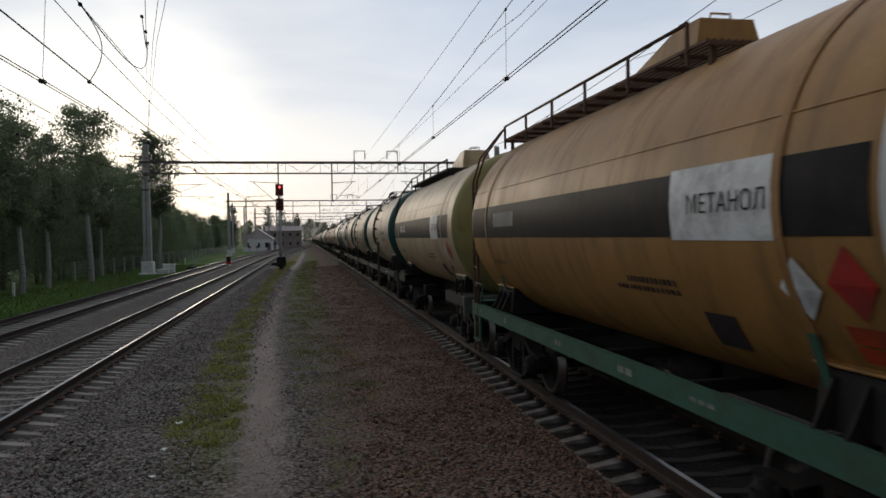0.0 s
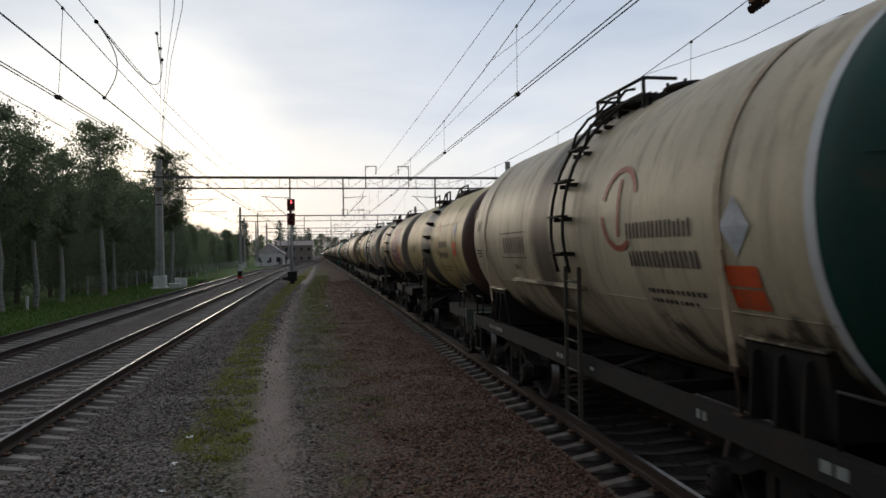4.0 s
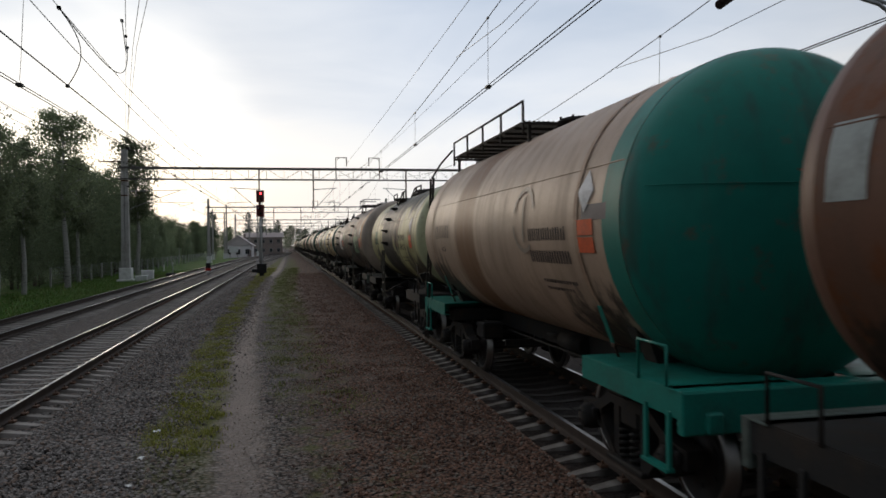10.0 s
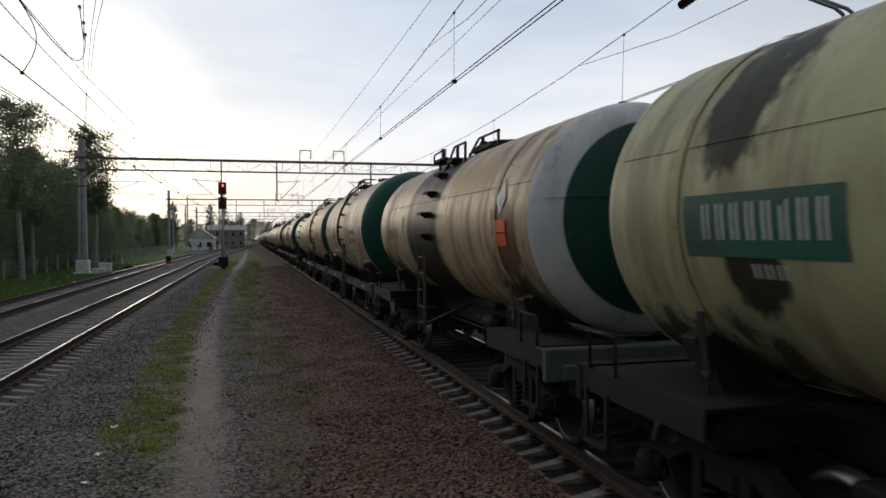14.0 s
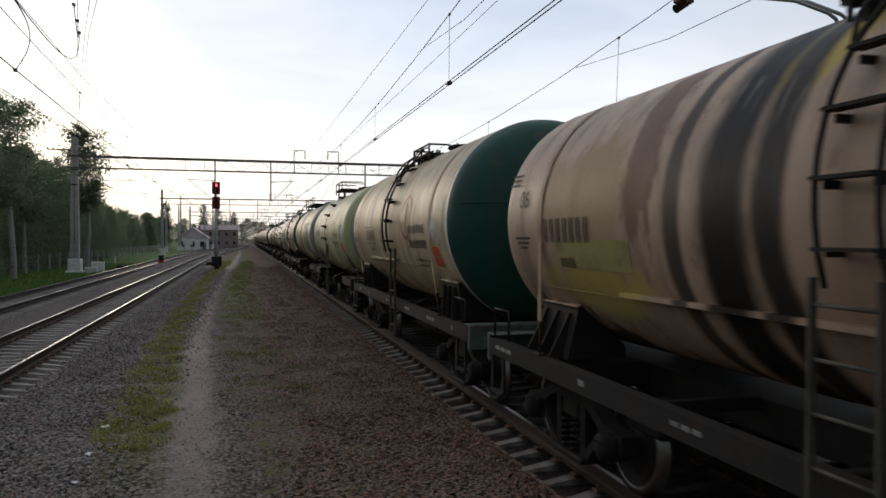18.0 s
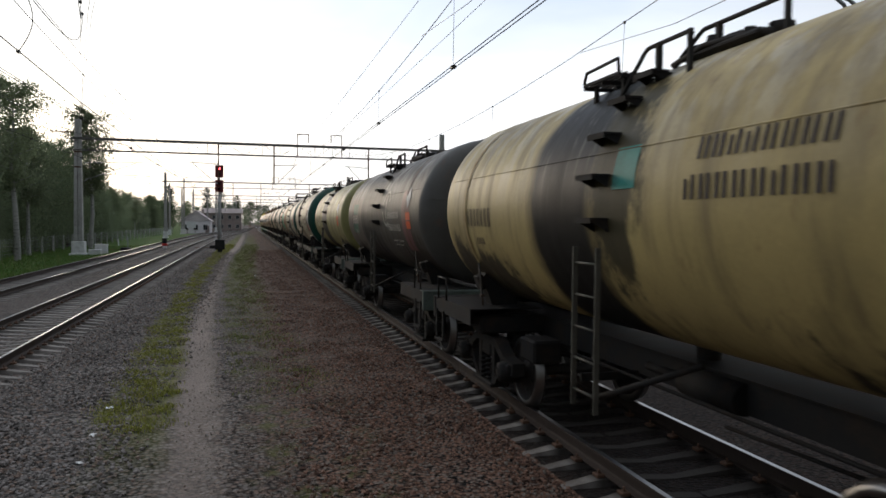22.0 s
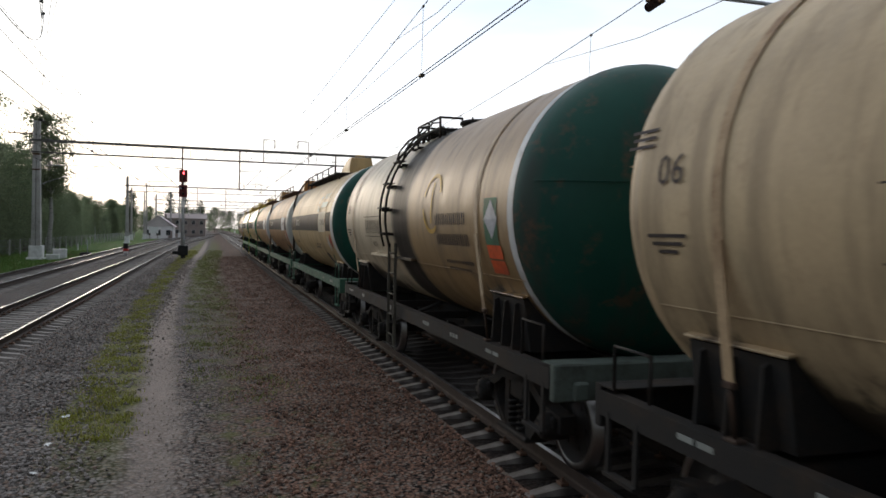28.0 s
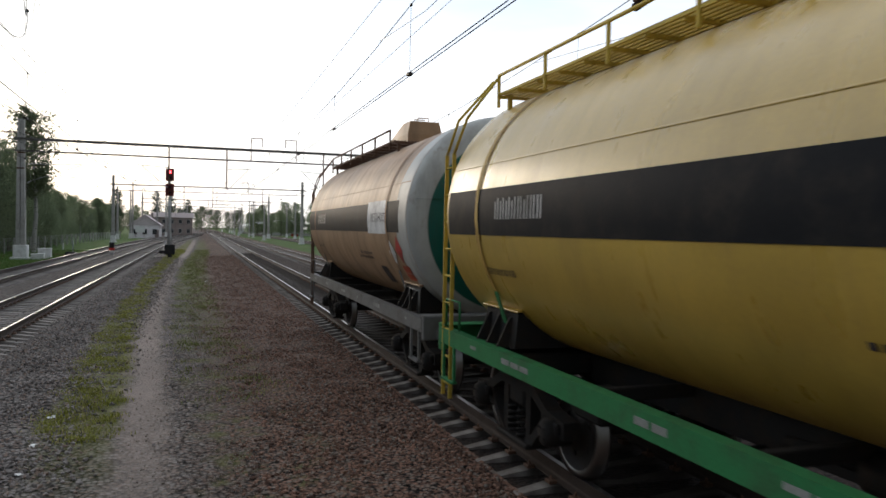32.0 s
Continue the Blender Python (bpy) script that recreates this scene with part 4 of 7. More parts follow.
def far_plate_geo(y):
    """Small tread plate beyond the ladder, with a low bent rail round it."""
    z, x0 = AXIS + R - 0.12, -0.98
    g = tread_plate(Geo(), x0, -0.55, y + 0.45, y + 1.25, z)
    g.tube([(x0, y + 0.48, z), (x0, y + 0.5, z + 0.15), (x0, y + 1.2, z + 0.13), (x0, y + 1.25, z + 0.02)], 0.018, 6)
    for d in (0.55, 1.15):
        g.box((x0 + 0.1, y + d, z - 0.12), (0.04, 0.05, 0.24))
        g.box((x0 + 0.35, y + d, z - 0.05), (0.04, 0.05, 0.12))
    return g


def manifold_geo(y):
    """Oily pipes, bolts and lid handles on top of the old tanks."""
    g = Geo().box((-0.34, y - 0.5, AXIS + R - 0.05), (0.45, 1.1, 0.08), None, 0.03)
    for dx, dy, r, h in ((-0.35, 0.0, 0.13, 0.12), (-0.45, -0.3, 0.07, 0.17), (-0.28, -0.5, 0.18, 0.10), (-0.45, -0.8, 0.06, 0.12), (-0.3, -1.0, 0.12, 0.08)):
        z = AXIS + math.sqrt(R * R - dx * dx)
        g.rod((dx, y + dy, z - 0.04), (dx, y + dy, z + h), r, r * 0.85, 10)
        g.rod((dx - r, y + dy, z + h * 0.7), (dx + r, y + dy, z + h * 0.9), 0.018, seg=5)
    return g.tube([(-0.55, y + 0.2, AXIS + R - 0.08), (-0.55, y - 0.3, AXIS + R + 0.0), (-0.5, y - 0.8, AXIS + R - 0.02), (-0.5, y - 1.1, AXIS + R - 0.08)], 0.03, 6)


def stirrup_geo(s):
    g = Geo()
    y = s * 5.2
    for d in (-0.2, 0.2):
        g.box((-1.47, y + d, 0.83), (0.03, 0.05, 0.5))
    g.box((-1.47, y, 0.585), (0.08, 0.44, 0.03))
    g.tube([(-1.46, y - s * 0.35, 1.26), (-1.46, y - s * 0.35, 1.62), (-1.46, y + s * 0.15, 1.62), (-1.46, y + s * 0.15, 1.26)], 0.016, 6)
    return g


def tread_plate(g, x0, x1, y0, y1, z):
    """A grating of narrow bars."""
    k = int((x1 - x0) / 0.07)
    for i in range(k + 1):
        g.box((x0 + (x1 - x0) * i / k, (y0 + y1) / 2, z), (0.028, y1 - y0, 0.03))
    for j in range(max(2, int((y1 - y0) / 0.5)) + 1):
        y = y0 + (y1 - y0) * j / max(2, int((y1 - y0) / 0.5))
        g.box(((x0 + x1) / 2, y, z - 0.025), (x1 - x0, 0.04, 0.04))
    return g


def platform_geo(y0, y1, x0=-0.85, x1=0.85, lift=0.05):
    g = tread_plate(Geo(), x0, x1, y0, y1, AXIS + R + lift)
    for x in (x0 + 0.1, x1 - 0.1):
        for y in (y0 + 0.1, y1 - 0.1):
            h = AXIS + math.sqrt(R * R - x * x)
            g.box((x, y, (h + AXIS + R + lift) / 2 - 0.01), (0.05, 0.05, max(0.04, AXIS + R + lift - h)))
    return g


def railing_geo(y0, y1, x, h=0.75, posts=3, mid=True, ends=0.0, lift=0.04):
    g = Geo()
    z = AXIS + R + lift
    for k in range(posts):
        y = y0 + (y1 - y0) * k / (posts - 1)
        g.box((x, y, z + h / 2 - 0.08), (0.036, 0.036, h + 0.16), None, 0.006)
    g.rod((x, y0 - 0.02, z + h), (x, y1 + 0.02, z + h), 0.02, seg=6)
    if mid:
        g.rod((x, y0, z + h * 0.5), (x, y1, z + h * 0.5), 0.014, seg=6)
    if ends:
        for y in (y0, y1):
            g.rod((x, y, z + h), (x + ends, y, z + h), 0.02, seg=6)
    return g


def hatch_geo(y=0.0):
    g = Geo().lathe([(0.30, R - 0.05), (0.30, R + 0.05), (0.37, R + 0.05), (0.37, R + 0.09), (0.32, R + 0.12), (0.1, R + 0.15), (0, R + 0.15)], (0, y, AXIS), "z", 24)
    for k in range(8):
        a = math.pi * k / 4
        g.rod((0.345 * math.cos(a), y + 0.345 * math.sin(a), AXIS + R + 0.02), (0.345 * math.cos(a), y + 0.345 * math.sin(a), AXIS + R + 0.14), 0.02, seg=6)
    return g.box((0, y - 0.4, AXIS + R + 0.09), (0.1, 0.16, 0.06), None, 0.01)


def valve_geo(y):
    g = Geo().lathe([(0.09, R - 0.03), (0.09, R + 0.12), (0.12, R + 0.13), (0.12, R + 0.22), (0.05, R + 0.26), (0, R + 0.26)], (0, y, AXIS), "z", 14)
    return g


def hood_geo():
    """Sheet-metal hood over the valves of the chemical tanks: a long box with a hipped end."""
    g = Geo()
    z0, z1, z2 = AXIS + R - 0.10, AXIS + R + 0.24, AXIS + R + 0.52
    w, v = 0.38, 0.32
    vs = [(-w, -0.72, z0), (w, -0.72, z0), (w, 1.15, z0), (-w, 1.15, z0), (-w, -0.72, z1), (w, -0.72, z1), (w, 0.75, z1), (-w, 0.75, z1),
          (-v, -0.68, z2), (v, -0.68, z2), (v, -0.12, z2), (-v, -0.12, z2)]
    fs = [(0, 1, 5, 4), (1, 2, 6, 5), (2, 3, 7, 6), (3, 0, 4, 7), (4, 5, 9, 8), (5, 6, 10, 9), (6, 7, 11, 10), (7, 4, 8, 11), (8, 9, 10, 11), (3, 2, 1, 0)]
    g.add(vs, fs)
    for y in (-0.55, -0.28):
        g.tube([(-0.12, y, z2), (-0.12, y, z2 + 0.09), (0.12, y, z2 + 0.09), (0.12, y, z2)], 0.014, 5)
    return g


def strap_geo(y, low=100, foot=1.40, w=0.09):
    """Hold-down strap over the tank, with its turnbuckle down to the frame."""
    pts = [radians(-low + 2 * low * k / 40) for k in range(41)]
    g, vs = Geo(), []
    for a in pts:
        for d in (-w / 2, w / 2):
            vs.append(((R + 0.014) * math.sin(a), y + d, AXIS + (R + 0.014) * math.cos(a)))
    g.add(vs, [(2 * k, 2 * k + 1, 2 * k + 3, 2 * k + 2) for k in range(len(pts) - 1)], True)
    return g


def strap_tie_geo(y, s, low=100, foot=1.40):
    """Straight lower end of the strap, hanging free of the tank."""
    a, b = Vector((s * (R + 0.02) * math.sin(radians(low)), y, AXIS + R * math.cos(radians(low)))), Vector((s * foot, y, 1.24))
    g, d = Geo(), Vector((0, 0.045, 0))
    m = a.lerp(b, 0.72)
    e = Vector((s * 0.012, 0, 0))
    g.add([a - d, a + d, m + d, m - d, a - d + e, a + d + e, m + d + e, m - d + e],
          [(0, 1, 2, 3), (7, 6, 5, 4), (0, 4, 5, 1), (1, 5, 6, 2), (2, 6, 7, 3), (3, 7, 4, 0)])
    return g


def turnbuckle_geo(y, s, low=100, foot=1.40):
    """Threaded rod in its buckle, from the strap's end to the frame."""
    a, b = Vector((s * (R + 0.02) * math.sin(radians(low)), y, AXIS + R * math.cos(radians(low)))), Vector((s * foot, y, 1.24))
    m = a.lerp(b, 0.72)
    return Geo().rod(m, b, 0.016, seg=8).box(m, (0.05, 0.1, 0.05), None, 0.008).box(b, (0.09, 0.12, 0.03), None, 0.008)


def skirt_rail_geo(y0, y1):
    """Angle-iron drip rail along the side below the axis."""
    a, b = on_shell(y0, AXIS - 0.72, 0.04), on_shell(y1, AXIS - 0.72, 0.04)
    return Geo().box(((a[0] + b[0]) / 2, (y0 + y1) / 2, a[2]), (0.10, y1 - y0, 0.04))


def seam_geo(zs=(0.62,)):
    g = Geo()
    for z in zs:
        n = 12
        vs = []
        for k in range(n + 1):
            y = -SHELL + 0.05 + (2 * SHELL - 0.1) * k / n
            vs += [on_shell(y, AXIS + z - 0.008, 0.003), on_shell(y, AXIS + z, 0.009), on_shell(y, AXIS + z + 0.008, 0.003)]
        g.add(vs, [(3 * k + j, 3 * k + j + 1, 3 * k + j + 4, 3 * k + j + 3) for k in range(n) for j in (0, 1)], True)
    return g


def color_paint(rgb):
    spec = 0.03 if max(rgb) < 0.08 else 0.15
    for name, val in PALETTE.items():
        if val == rgb:
            return paint(name + "_marking_paint", rgb, 0.5, 0.0, (0.06, 0.05, 0.04), 0.55, 2.2, 0.08, spec)
    return paint("marking_paint_%d_%d_%d" % tuple(int(c * 255) for c in rgb), rgb, 0.5, 0.0, (0.06, 0.05, 0.04), 0.55, 2.2, 0.08, spec)


PALETTE = {"cream": CREAM, "warm_cream": CREAM_O, "yellow": YELLOW, "olive": OLIVE, "orange": ORANGE, "fresh_yellow": NEW_YELLOW, "pale_green": PALE_GREEN,
           "whitish": WHITISH, "pinkish": PINKISH, "brown": BROWN, "black": BLACK, "deep_teal": TEAL_DARK, "dark_green": GREEN_DARK, "green": GREEN,
           "teal": TEAL, "white": WHITE, "grey_brown": GREY_BROWN, "maroon": MAROON, "grey": GREY}
RED_MARK, BLUE_MARK, PLATE = (0.30, 0.07, 0.04), (0.17, 0.33, 0.46), (0.68, 0.10, 0.025)
DARK_MARK = (0.06, 0.05, 0.05)


# how far the belts and fields of a paint scheme sit from their nominal place on each size of tank
SHIFT = {"old": 0.13, "mid": 0.0, "wide": -0.2, "gas": -0.2, "meth": -0.1}
SMALL = ("fine_print", "lettering", "number_marking", "small_marking", "line_marking", "panel_lettering")


def mark(w, name, geo, rgb, label):
    ob = part(name, geo, color_paint(rgb), w, label)
    return tagged(ob, kind="stuff") if name in SMALL else ob


def standard_marks(w, i, spec):
    """Painted marks on the path side, shared by most wagons: number, end mark, hazard plates, emblem and lettering."""
    ink = spec.get("ink", DARK_MARK)
    num = spec.get("number", 1)
    size = spec.get("size", "gas" if spec["kind"] == "gas" else "old")
    na, nz = {"gas": (1.5, 2.58), "wide": (2.45, 2.72), "old": (2.85, 2.59), "mid": (1.9, 2.6)}[size]
    na, nz = spec.get("number_at", (na, nz))
    if num == 2:
        mark(w, "number_board", patch(Geo(), na - 0.12, na + 1.42, nz - 0.24, nz + 0.2, 0.006), spec.get("board", WHITE), "pale painted number board")
    if num:
        g = bars(Geo(), na, na + 1.26, nz - 0.12, nz + 0.13, 8, seed=i, gap=0.42)
        if size == "gas":
            for z in (nz - 0.19, nz + 0.19):
                patch(g, na - 0.08, na + 1.34, z, z + 0.012, 0.010)
        mark(w, "number_marking", g, ink, "row of plain number bars")
        mark(w, "small_marking", bars(Geo(), na + 0.4, na + 0.75, nz - 0.38, nz - 0.28, 3, seed=i + 1), ink, "small plain bars")
    if spec.get("kind") == "gas":
        mark(w, "end_mark", words(Geo(), "06", 4.62, 2.86, 0.30), ink, "stencilled figures 06")
        g = Geo()
        for k, q in enumerate((0.40, 0.36, 0.40)):
            patch(g, 4.72, 4.72 + q * 0.8, 3.14 + 0.06 * k, 3.165 + 0.06 * k, 0.010)
        for k, q in enumerate((0.44, 0.34, 0.22)):
            patch(g, 4.52 - q / 2, 4.52 + q / 2, 2.50 - 0.055 * k, 2.525 - 0.055 * k, 0.010)
        mark(w, "line_marking", g, ink, "short stencilled lines")
    logo = spec.get("emblem")
    if logo is not None:
        yc, zc = spec.get("emblem_at", {"gas": (-1.92, 2.91), "wide": (-1.9, 2.76), "old": (-1.6, 2.85), "mid": (-2.9, 2.66)}[size])
        g = arc(Geo(), yc, zc, 0.40, 0.06, 20, 165)
        arc(g, yc, zc, 0.40, 0.06, 190, 305)
        patch(g, yc - 0.03, yc + 0.03, zc - 0.28, zc + 0.30, 0.010)
        mark(w, "emblem", g, logo, "worn ring-shaped painted emblem")
        ink2 = spec.get("ink2", ink)
        ye, zr = yc - 0.15, 2.68 if size != "wide" else 2.60
        g = bars(Geo(), ye - 1.28, ye, zr - 0.075, zr + 0.075, 8, seed=i + 3, gap=0.24)
        bars(g, ye - 1.34, ye, zr - 0.345, zr - 0.195, 8, seed=i + 4, gap=0.24)
        mark(w, "lettering", g, ink2, "two rows of plain lettering bars")
        mark(w, "fine_print", bars(bars(Geo(), ye - 1.3, ye - 0.2, zr - 0.60, zr - 0.555, 12, seed=i), ye - 1.1, ye - 0.2, zr - 0.70, zr - 0.66, 10, seed=i + 5), ink2, "rows of tiny plain bars")
    d = SHIFT[size]
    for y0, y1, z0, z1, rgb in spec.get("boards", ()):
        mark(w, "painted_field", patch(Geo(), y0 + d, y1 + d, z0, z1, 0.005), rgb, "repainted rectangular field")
    for y0, y1, z0, z1, n, rgb in spec.get("rows", ()):
        mark(w, "lettering", bars(Geo(), y0 + d, y1 + d, z0, z1, n, 0.011, i + n), rgb, "row of plain lettering bars")
    if spec.get("plates", 1):
        yp = spec.get("plate_at", -3.98)
        up = spec.get("plate_up", 0.0 if size == "gas" else 0.36)
        g = patch(patch(Geo(), yp - 0.21, yp + 0.21, 2.03 + up, 2.19 + up, 0.012), yp - 0.21, yp + 0.21, 2.21 + up, 2.37 + up, 0.012)
        mark(w, "hazard_plate", g, PLATE, "orange hazard plates, one above the other")
        g = Geo().add([on_shell(yp + 0.2, 2.66 + up, 0.012), on_shell(yp, 2.44 + up, 0.012), on_shell(yp - 0.2, 2.66 + up, 0.012), on_shell(yp, 2.88 + up, 0.012)], [(0, 1, 2, 3)])
        mark(w, "hazard_diamond", g, (0.46, 0.47, 0.49), "scratched white hazard diamond")


def tank_wagon(i, spec):
    global R, AXIS, SHELL, DOME
    kind = spec["kind"]
    size = spec.get("size", {"gas": "gas", "oil": "old", "meth": "meth"}[kind])
    R, AXIS, SHELL, DOME = SIZES[size]
    frame_mat = spec.get("frame", STEEL)
    w = thing("tank_wagon", spec["label"], "tank wagon", "tank wagons of the train")
    mid, base = spec.get("mid"), spec["base"]
    rng = random.Random(i + 11)
    # Ragged dark splashes low over the bogies: grime, plus underside shade painted in
    grime_shade = tuple(((0.045, 0.036, 0.028), s * 4.0 + rng.uniform(-0.5, 0.4), 1.35, rng.uniform(1.2, 2.0), rng.uniform(0.5, 0.9) * (1.0 if kind == "oil" else 0.6)) for s in (-1, 1)) if kind != "meth" else ()
    skin = shell_mat("tank_paint_%02d" % (i + 2), base, mid, spec.get("near"), spec.get("far"), spec.get("streak", 0.4), spec.get("rust", 0.12), spec.get("wash", 0.0), i * 1.7 + 3, spec.get("gloss", 0.2 if max(base) > 0.2 else 0.08), spec.get("splash", ()) + grime_shade, SHIFT[size], spec.get("rough", 0.42))
    part("shell", shell_geo, skin, w, key="shell")
    hb = spec.get("head", base)
    near = head_mat("near_end_paint_%02d" % (i + 2), hb, spec.get("disc"), spec.get("disc_r", 1.1) * R / 1.5, spec.get("disc_ring"), spec.get("disc_ring_r", 1.35) * R / 1.5, spec.get("dirt", 0.3), i, spec.get("disc_drop", 0.0))
    part("near_end", lambda: head_geo(-1), near, w, "domed tank end", key="head_near")
    part("far_end", lambda: head_geo(1), head_mat("far_end_paint_%02d" % (i + 2), spec.get("far_head", base), dirt=0.4, seed=i + 9), w, "domed tank end", key="head_far")
    cap = spec.get("ring")
    if cap:
        rgb, y0, y1 = cap[0], -SHELL, max(cap[2], -SHELL + 0.10)
        part("end_band", lambda: Geo().lathe([(R + 0.004, y0), (R + 0.004, (y0 + y1) / 2), (R + 0.004, y1)], (0, 0, AXIS), "y", 64),
             head_mat("end_band_paint_%02d" % (i + 2), rgb, dirt=0.3, seed=i + 4), w, "painted band round the tank end")
    part("seam", lambda: seam_geo((-0.79 if kind == "gas" else 0.46 if size == "old" else 0.55,)), skin, w, key="seam")
    tint = tuple(0.55 * a + 0.45 * b for a, b in zip(base, (0.15, 0.08, 0.045)))
    strap_mat = paint("rust_stained_strap_%02d" % (i + 2), tint, 0.6, 0.0, (0.12, 0.05, 0.025), 0.7, 3)
    for y in (-3.76, 3.98):
        low, foot = (100, 1.42) if kind == "gas" else (124, 1.12)
        part("strap", lambda: strap_geo(y, low, foot), strap_mat, w, key=("strap", y, low))
        for s in (-1, 1):
            part("strap_tie", lambda: strap_tie_geo(y, s, low, foot), strap_mat if kind == "gas" else frame_mat, w, key=("strap_tie", y, s, low))
            part("turnbuckle", lambda: turnbuckle_geo(y, s, low, foot), TIE, w, "rusty turnbuckle and rod", key=("turnbuckle", y, s, low))
    # frame
    # Dark steel under green frames too: the tank's shade put into the colour
    part("centre_sill", centre_sill_geo, STEEL, w, key="centre_sill")
    for s in (-1, 1):
        part("end_beam", lambda: end_beam_geo(s), WORN_GREEN if frame_mat is STEEL and i % 4 else frame_mat, w, key=("end_beam", s))
        part("coupler", lambda: coupler_geo(s), BOGIE, w, key=("coupler", s))
        part("footstep", lambda: stirrup_geo(s), frame_mat, w, key=("stirrup", s))
        for q in (-1, 1):
            if kind == "oil":
                part("saddle", lambda: saddle_geo(s, q), STEEL, w, key=("saddle", s, q))
            else:
                drop = 1.03 if kind == "gas" else 1.21
                part("saddle", lambda: cradle_geo(s, q, drop), STEEL, w, key=("cradle", s, q))
                part("saddle_pad", lambda: cradle_pad_geo(s, q, drop), skin, w, key=("cradle_pad", s, q))
        if kind == "oil" or spec.get("short"):
            part("side_sill", lambda: short_sill_geo(s), frame_mat, w, key=("short_sill", s))
        else:
            part("side_sill", lambda: long_sill_geo(s), frame_mat, w, key=("long_sill", s))
            for y in (-1.9, 0.0, 1.9):
                # Bearers too carry the shade under the tank in their dark colour
                part("cross_bearer", lambda: bearer_geo(s), STEEL, w, at=(0, y, 0), key=("bearer", s))
        bogie(w, s * 3.9)
    part("brake_gear", gear_geo, BOGIE, w, key="gear")
    part("drain_valve", drain_geo, STEEL, w, key="drain")
    # top and ladders
    top = spec.get("top", STEEL)
    if kind == "meth":
        part("walkway", lambda: platform_geo(-1.95, 4.85, -0.98, -0.42, -0.08), top, w, key="long_walk")
        part("railing", lambda: railing_geo(-1.6, 4.85, -0.99, 0.24, 6, False, 0.0, -0.08), top, w, key="long_rail")
        part("hood", hood_geo, skin, w, "sheet-metal hood over the valves", key="hood")
        part("ladder", lambda: ladder_geo(5.30, -1.46, 0.35, -1.46, 3.5, 9, 0.28).tube([(-1.46, 5.16, 3.5), (-1.32, 5.08, 3.95), (-0.98, 4.86, 4.46)], 0.018, 6).tube(
            [(-1.46, 5.44, 3.5), (-1.34, 5.35, 3.95), (-1.0, 5.0, 4.42)], 0.018, 6), top, w, key="end_ladder")
    else:
        yl = spec.get("ladder", -0.4 if kind == "gas" else 0.0)
        y0 = yl - 0.1
        if spec.get("long_walk"):
            part("walkway", lambda: platform_geo(-0.2, 4.75, -0.95, -0.25), top, w, key="long_walk")
            part("railing", lambda: railing_geo(-0.1, 4.7, -0.95, 0.34, 5, False), top, w, key="long_rail_b")
            part("ladder", lambda: ladder_geo(5.46, -1.48, 0.35, -1.30, 4.0, 11, 0.3).tube([(-1.30, 5.5, 4.0), (-1.15, 5.2, 4.3), (-0.97, 4.8, 4.55)], 0.022, 6), top, w, key="slanted_ladder")
        else:
            if size == "old" and kind == "oil":
                tagged(part("platform", lambda: far_plate_geo(yl), top, w, "tread plate with a low bent rail", key=("far_plate", yl)), kind="stuff")
                part("handrail", lambda: hoop_geo(yl, -0.86, 0.55, 0.15), top, w, key=("hoop", yl, 0))
                part("handrail", lambda: hoop_geo(yl - 0.35, -0.50, 0.95, 0.27), top, w, key=("hoop", yl, 1))
                part("manifold", lambda: manifold_geo(yl), STEEL, w, "oily filler pipes", key=("manifold", yl))
            elif size == "wide":
                tagged(part("platform", lambda: platform_geo(y0 + 0.1, y0 + 1.95, -0.98, 0.2, 0.07), top, w, "grated steel platform", key=("platform", y0)), kind="stuff")
                part("railing", lambda: railing_geo(y0 + 0.1, y0 + 1.9, -0.98, 0.26, 3, False, 0.8, 0.07), top, w, key=("railing", y0))
            else:
                tagged(part("platform", lambda: platform_geo(y0 - 0.7, y0 + 0.75, -0.95, -0.45, -0.13), top, w, "grated steel platform", key=("platform", y0)), kind="stuff")
                part("railing", lambda: railing_geo(y0 - 0.65, y0 + 0.7, -0.94, 0.18, 3, False, 0.4, -0.13), top, w, key=("railing", y0))
            if kind == "oil":
                for turn in (-6, 9, 24, 39, 53):
                    part("step", lambda: step_geo(yl, turn), STEEL, w, key=("step", yl, turn))
            else:
                part("skin_ladder", lambda: skin_ladder_geo(yl), STEEL, w, key=("skin_ladder", yl))
            part("ladder", lambda: ladder_geo(yl, -1.54, 0.80 if size == "old" else 0.52, -1.54, 2.3, 5, 0.46), LADDER, w, key=("low_ladder", yl))
            part("ladder_brace", lambda: Geo().rod((-1.5, yl - 0.2, 0.95), (-0.9, yl - 0.9, 1.35), 0.03, seg=6), STEEL, w, key=("brace", yl))
        tagged(part("hatch", lambda: hatch_geo(y0 - 0.05), STEEL, w, "bolted filler hatch", key=("hatch", y0)), kind="stuff")
        if size == "mid":
            part("valve", lambda: valve_geo(y0 - 1.3), STEEL, w, key=("valve", y0 - 1.3))
        if kind == "gas":
            part("drip_rail", lambda: skirt_rail_geo(-0.6, 2.4), skin, w, key="drip_rail")
    # marks
    if kind != "oil" and not spec.get("short"):
        rng = random.Random(i + 70)
        g = Geo()
        for y in (-4.6, -3.1, -1.2, 0.7, 2.9, 4.4):
            q, h = rng.uniform(0.12, 0.5), rng.uniform(0.03, 0.08)
            y += rng.uniform(-0.5, 0.5)
            for k in range(rng.randrange(1, 4)):
                g.box((-1.482, y + k * (q * 0.4 + 0.04), 1.14), (0.004, q * 0.4, h))
        mark(w, "small_marking", g, (0.24, 0.25, 0.23), "small pale stencil marks on the side sill")
